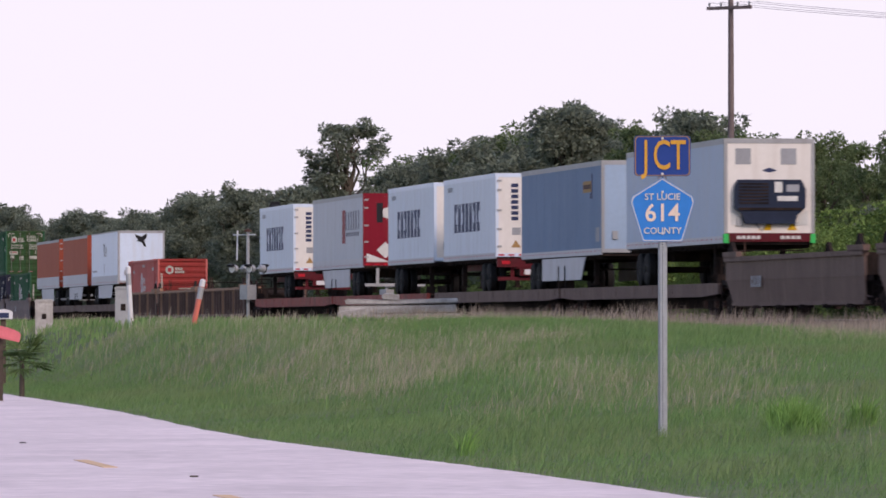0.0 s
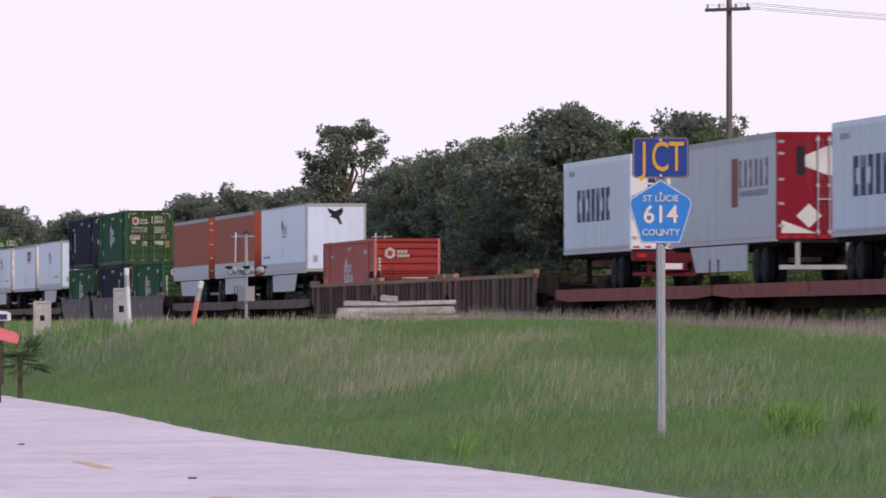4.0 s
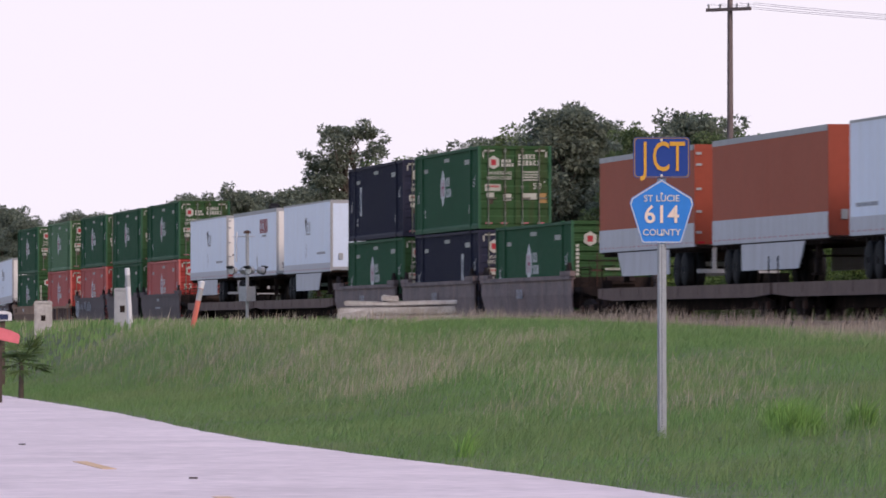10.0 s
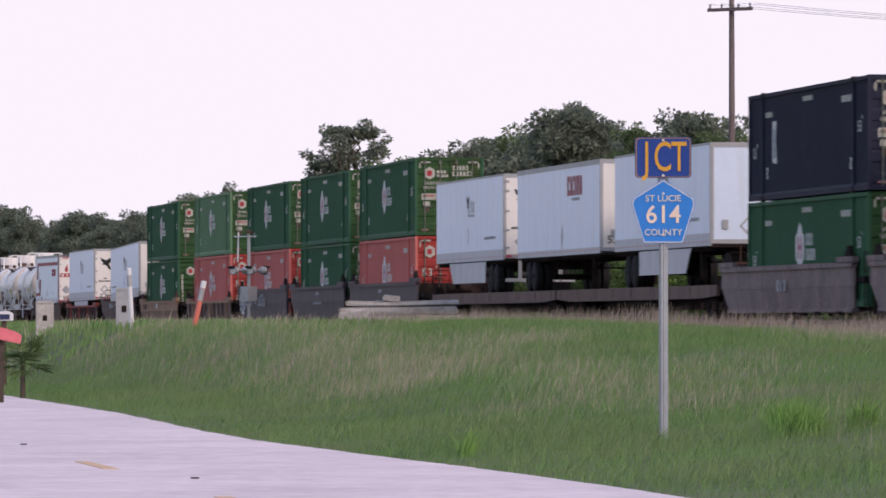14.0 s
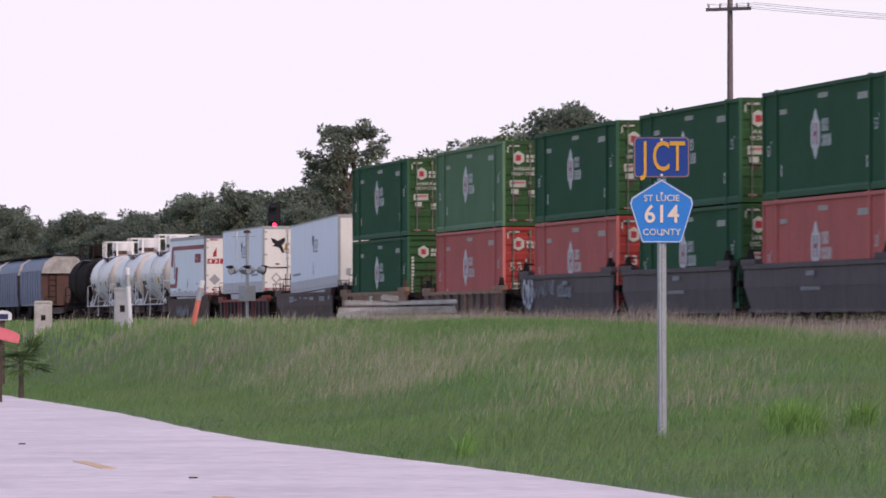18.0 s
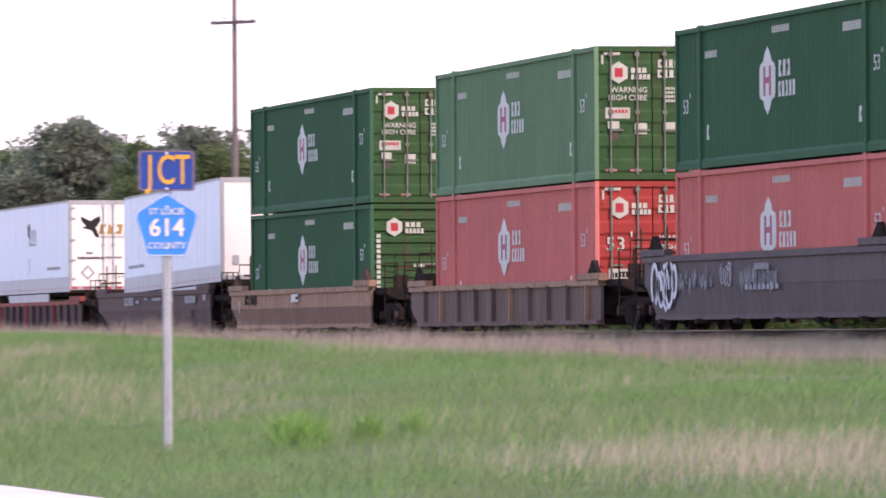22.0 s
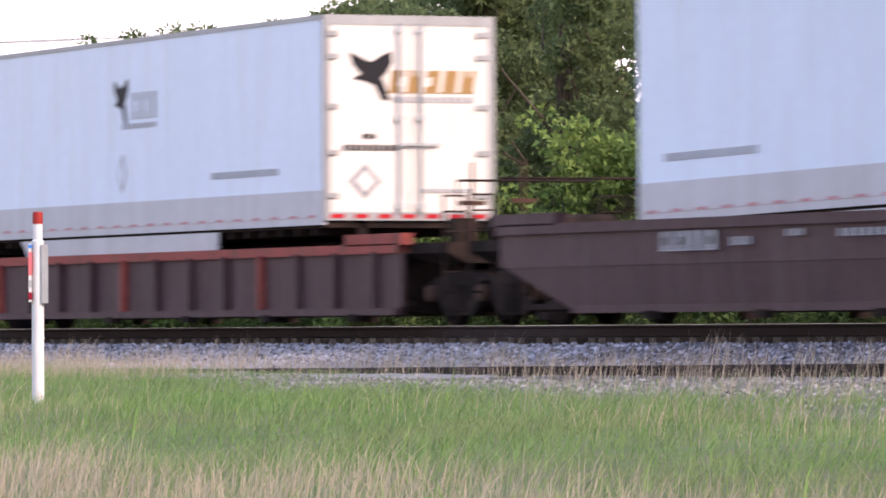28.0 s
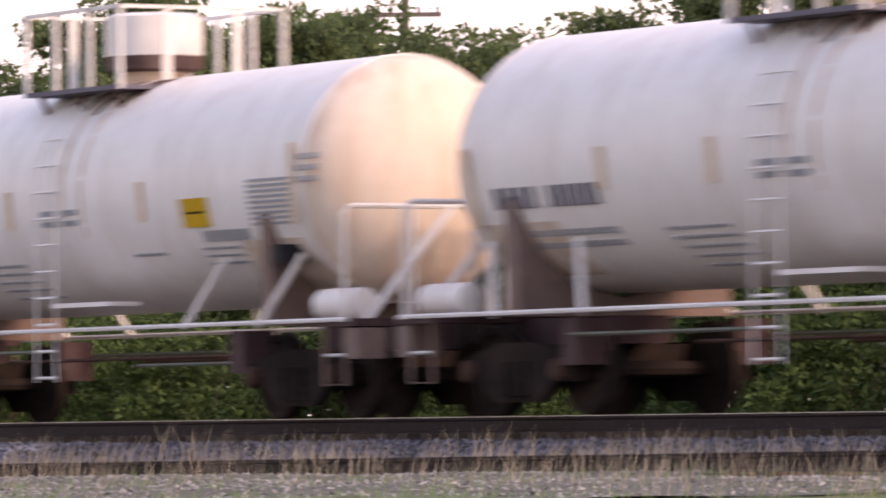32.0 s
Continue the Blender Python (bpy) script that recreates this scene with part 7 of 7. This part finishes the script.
        plant("oak", i, x, y, skyline(x, y) * 0.82, r.uniform(0, 360))
    if r.random() < 0.75 and not -412 < x < -372:
        yb = y + r.uniform(6, 10)
        plant("oak" if far else "mid", i + 1, x + r.uniform(-3, 3), yb, skyline(x, yb) * r.uniform(0.75, 0.95), r.uniform(0, 360), 1.15)
    if near:
        yb = y + r.uniform(10, 18)
        plant("mid", i + 2, x + r.uniform(-3, 3), yb, skyline(x, yb) * r.uniform(0.75, 0.95), r.uniform(0, 360), 1.1)
    x += 10.5 if far else (5.2 if not near else 4.2)
    i += 1
plant("pine", 0, -391, 50.5, 12.6, 40, 1.3)
x = -360.0
while x < -40:
    b = math.degrees(math.atan2(44, -x))
    light = 10.2 < b < 13 or 17.5 < b < 24
    y = 43.5 + r.uniform(-1.0, 2.2)
    if light:
        plant("bush", i, x, y, r.uniform(3.0, 4.6) if b < 13 else r.uniform(2.4, 4.2), r.uniform(0, 360), r.uniform(0.9, 1.3))
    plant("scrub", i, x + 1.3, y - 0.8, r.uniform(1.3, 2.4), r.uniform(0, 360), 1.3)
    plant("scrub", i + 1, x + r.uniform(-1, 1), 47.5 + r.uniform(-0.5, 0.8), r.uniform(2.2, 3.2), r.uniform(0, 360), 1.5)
    x += 5.0 if x < -170 else 3.4
    i += 1


def blades(name, n_try, x0, x1, y0, y1, h0, h1, width, mat, label, seed, keep, bend=0.35, category="grass"):
    """A field of bent blades, each of two faces; keep(x, y) gives the chance and the height of a blade there."""
    rs = np.random.RandomState(seed)
    x = rs.uniform(x0, x1, n_try)
    y = rs.uniform(y0, y1, n_try)
    d = np.hypot(x, y)
    b = np.degrees(np.arctan2(y, -x))
    chance, tall = keep(x, y)
    ok = (d > 27) & (b > 4.0) & (b < 35) & (rs.uniform(size=n_try) < chance)
    x, y, tall = x[ok], y[ok], tall[ok]
    n = len(x)
    z = np.array([ground_z(a, c) for a, c in zip(x, y)]) - 0.02
    h = rs.uniform(h0, h1, n) * tall
    a = rs.uniform(0, math.tau, n)
    w = width * rs.uniform(0.6, 1.3, n)
    lean = h * bend * rs.uniform(0.1, 1.0, n)
    la = rs.normal(1.2, 1.3, n)
    base = np.stack((x, y, z), 1)
    sd = np.stack((np.cos(a), np.sin(a), 0 * a), 1) * (w / 2)[:, None]
    ln = np.stack((np.cos(la), np.sin(la), 0 * a), 1)
    mid = base + ln * (lean * 0.3)[:, None] + np.stack((0 * a, 0 * a, h * 0.55), 1)
    tip = base + ln * lean[:, None] + np.stack((0 * a, 0 * a, h), 1)
    v = np.stack((base - sd, base + sd, mid + sd * 0.8, mid - sd * 0.8, tip), 1).reshape(-1, 3)
    me = bpy.data.meshes.new(name)
    me.vertices.add(5 * n)
    me.vertices.foreach_set("co", v.astype(np.float32).ravel())
    k = np.arange(n, dtype=np.int32)[:, None] * 5
    loops = np.concatenate((k + np.array([[0, 1, 2, 3]]), k + np.array([[3, 2, 4]])), 1).ravel().astype(np.int32)
    me.loops.add(7 * n)
    me.loops.foreach_set("vertex_index", loops)
    me.polygons.add(2 * n)
    st = np.stack((np.arange(n) * 7, np.arange(n) * 7 + 4), 1).ravel().astype(np.int32)
    me.polygons.foreach_set("loop_start", st)
    me.update(calc_edges=True)
    me.materials.append(M[mat])
    tagged(new(name, me), label, category, kind="stuff")


def wave(x, y, sx, sy, p=0.0):
    """A smooth field between 0 and 1 for patches of growth."""
    v = np.sin(x * sx + 2.1 * np.sin(y * sy * 0.7 + p)) * np.cos(y * sy + 1.7 * np.sin(x * sx * 0.6 + p * 2)) + 0.5 * np.sin(x * sx * 2.7 + y * sy * 2.2 + p)
    return np.clip(0.5 + 0.42 * v, 0, 1)


def gravelly(x, y):
    """1 where the ground by the line lies bare."""
    low = 26 - 6.5 * np.clip((x + 76) / 22, 0, 1) + 1.5 * wave(x, y, 0.7, 0.9, 3)
    return np.clip((x + 82) / 12, 0, 1) * np.clip((y - low) / 1.5, 0, 1)


def near_dry(x, y):
    """1 where tall dry stalks stand close before the line."""
    return np.clip((13.8 - y + 1.2 * wave(x, y, 0.5, 0.6, 11)) / 0.7, 0, 1) * np.clip((y - 10.8) / 1.5, 0, 1) * np.clip((x + 55) / 8, 0, 1)


def keep_green(x, y):
    edge = np.clip((y - 8.22 + 0.008 * (x + 46) + 0.5 * np.exp(-((x + 70) / 15) ** 2)) / 0.3, 0, 1)
    return edge * (1 - 0.55 * near_dry(x, y)) * (1 - gravelly(x, y) * (0.92 + 0.08 * wave(x, y, 0.9, 1.3, 5))), (0.65 + 0.6 * wave(x, y, 0.35, 0.5, 1)) * np.clip(0.62 + (y - 8.2) / 4.5, 0, 1) * (1 - 0.25 * np.clip((y - 20) / 8, 0, 1))


def keep_dry(x, y):
    fringe = np.clip((y - 27.5) / 3.5, 0, 1) * np.clip((33.2 - 1.8 * np.clip((x + 118) / 20, 0, 1) - y) / 0.7, 0, 1)
    near = near_dry(x, y)
    patch = np.clip(wave(x, y, 0.13, 0.42, 4) * 2.2 - 1.05, 0, 1)
    west = np.clip((-x - 62) / 10, 0, 1) * np.clip((x + 125) / 20, 0, 1) * np.clip((y - 9.8) / 1.2, 0, 1) * np.clip((15 - y) / 2, 0, 1) * np.clip(wave(x, y, 0.2, 0.7, 6) * 1.8 - 0.2, 0, 1) * 1.6
    patch = np.maximum(patch, west)
    return np.clip(np.maximum(fringe * (0.9 - 0.5 * np.clip((x + 105) / 15, 0, 1)), np.maximum(patch * (0.4 - 0.24 * np.clip((x + 80) / 10, 0, 1)) * np.clip((y - 10.5) / 2, 0, 1), near)) * (1 - 0.5 * gravelly(x, y)), 0, 1), (0.75 + 0.5 * wave(x, y, 0.6, 0.8, 2)) * np.where((y > 28) & (x > -130), 1.3, 1.0)


def keep_clump(x, y):
    c = wave(x, y, 1.3, 1.7, 7)
    here = np.clip((c - 0.90) * 12, 0, 1) * 0.3
    return here * (1 - gravelly(x, y)) * np.clip((y - 10.2) / 1, 0, 1) * np.clip((24 - y) / 2, 0, 1), 0.8 + 0.4 * c


blades("grass", 680000, -130, -18, 7.7, 32.6, 0.07, 0.20, 0.0065, "blade", "green field grass beside the railway", 1, keep_green, 1.4)
blades("grass", 170000, -480, -130, 8.9, 32.6, 0.12, 0.25, 0.034, "blade", "green field grass far along the railway", 2, keep_green, 0.5)
blades("dry_grass", 430000, -130, -18, 9.5, 33.0, 0.12, 0.32, 0.0042, "blade_dry", "tan dry grass stalks among the green", 3, keep_dry, 0.9)
blades("dry_grass", 80000, -480, -130, 9.5, 33.2, 0.2, 0.42, 0.014, "blade_dry", "tan dry grass stalks along the far line", 4, keep_dry, 0.35)


def keep_fringe(x, y):
    ragged = wave(x, y, 0.8, 1.1, 8)
    return np.clip((y - 29.0 - 1.5 * ragged) / 1.6, 0, 1) * np.clip((33.3 - 1.8 * np.clip((x + 118) / 20, 0, 1) - y) / 0.5, 0, 1) * (1 - 0.6 * np.clip((x + 112) / 24, 0, 1)) * (0.35 + 0.65 * ragged), 0.7 + 0.6 * ragged


blades("dry_fringe", 120000, -130, -38, 28.8, 33.3, 0.22, 0.50, 0.008, "blade_dry", "pale tan seeding grass along the foot of the ballast", 13, keep_fringe, 0.6)
blades("dry_fringe", 110000, -480, -130, 28.8, 33.3, 0.25, 0.55, 0.02, "blade_dry", "pale tan seeding grass along the far ballast", 14, keep_fringe, 0.4)


def keep_crest(x, y):
    ragged = wave(x, y, 0.25, 0.9, 9)
    return np.clip((-x - 72) / 30, 0, 1) * np.clip((y - 19.5 - 0.012 * (x + 100)) / 1.5, 0, 1) * np.clip((26 - y) / 3, 0, 1) * (0.25 + 0.75 * ragged), (0.75 + 0.5 * ragged) * np.where(x < -150, 0.7, 1.0)


blades("seeding_grass", 80000, -200, -72, 17.0, 26, 0.22, 0.48, 0.009, "blade_seed", "dull mauve seeding grass along the crest of the field", 15, keep_crest, 0.5)
blades("seeding_grass", 36000, -480, -200, 17.0, 26, 0.18, 0.38, 0.018, "blade_seed", "dull mauve seeding grass along the far crest", 16, keep_crest, 0.4)
TUFTS = ((11.2, 61, 0.24), (11.05, 62.5, 0.16), (11.75, 61.5, 0.14), (12.15, 62, 0.12), (8.35, 61, 0.08))


def keep_tuft(x, y):
    here = 0 * x
    for bearing, dist, size in TUFTS:
        px, py = at_bearing(bearing, dist)
        here = np.maximum(here, np.clip(1.25 - np.hypot((x - px) / 2.0, y - py) / size, 0, 1))
    return here, 0.55 + 0.5 * here


blades("weed_clump", 110000, -66, -57, 8.5, 14, 0.22, 0.40, 0.012, "blade_bright", "tufts of bright broad-bladed grass by the route sign", 17, keep_tuft, 0.9, "weeds")
blades("weed_clump", 120000, -130, -22, 10, 25, 0.14, 0.28, 0.008, "blade_bright", "bright green broad-bladed weed clumps in the field", 5, keep_clump, 0.7, "weeds")


def stones(name, n, area, size, mat, label, seed, height):
    """Loose angular stones lying on a slope."""
    rs = np.random.RandomState(seed)
    x0, x1, y0, y1 = area
    p = np.stack((rs.uniform(x0, x1, n), rs.uniform(y0, y1, n)), 1)
    z = np.array([height(a, b) for a, b in p])
    s = size * rs.uniform(0.5, 1.4, n)
    axes = np.array([[1, 0, 0], [-1, 0, 0], [0, 1, 0], [0, -1, 0], [0, 0, 1], [0, 0, -1]], float)
    v = axes[None] * s[:, None, None] * rs.uniform(0.5, 1.1, (n, 6, 1)) + rs.normal(size=(n, 6, 3)) * (s * 0.22)[:, None, None]
    v[..., 2] *= 0.7
    ang = rs.uniform(0, math.tau, n)
    c, q = np.cos(ang)[:, None], np.sin(ang)[:, None]
    v = np.stack((v[..., 0] * c - v[..., 1] * q, v[..., 0] * q + v[..., 1] * c, v[..., 2]), -1)
    v += np.concatenate((p, z[:, None]), 1)[:, None, :]
    tri = np.array([[0, 2, 4], [2, 1, 4], [1, 3, 4], [3, 0, 4], [2, 0, 5], [1, 2, 5], [3, 1, 5], [0, 3, 5]])
    f = (np.arange(n)[:, None, None] * 6 + tri[None]).reshape(-1, 3).astype(np.int32)
    me = bpy.data.meshes.new(name)
    me.vertices.add(6 * n)
    me.vertices.foreach_set("co", v.astype(np.float32).ravel())
    me.loops.add(f.size)
    me.loops.foreach_set("vertex_index", f.ravel())
    me.polygons.add(len(f))
    me.polygons.foreach_set("loop_start", np.arange(0, f.size, 3, dtype=np.int32))
    me.update(calc_edges=True)
    me.materials.append(M[mat])
    tagged(new(name, me), label, "stones", kind="stuff")


def bank(x, y):
    a = YC - y
    return RZ + float(np.interp(a, (1.2, 1.75, 3.1, 6.5), (-0.27, -0.29, -0.53, -0.62))) + 0.01


stones("ballast_stones", 38000, (-125, -66, 30.6, 34.5), 0.05, "stone", "loose grey ballast stones on the shoulder", 8, bank)
stones("ballast_stones", 26000, (-75, -40, 31.8, 34.5), 0.05, "stone_dark", "loose dark grey ballast stones on the shoulder", 10, bank)
stones("gravel", 26000, (-76, -38, 19.5, 32.6), 0.032, "gravel_stone", "pale gravel scattered along the disused siding", 9, lambda x, y: ground_z(x, y) + 0.005)

# ---------------------------------------------------------------- what moves


def run(t):
    """Metres that the train has gone since 17 s."""
    d = t - 17.0
    early = 1.7 * max(0.0, (4.5 - t) / 4.5) ** 1.5
    late = 0.70 * max(0.0, t - 30.0)
    return 21.2276 * d - 0.02195 * d * d + early + late


def motions():
    for ob, x, z, tilt in TRAIN:
        walk(ob, [(t, pose(x + run(t), YC, RZ + z, 0, -math.degrees(tilt), 0)) for t in range(33)])


motions()
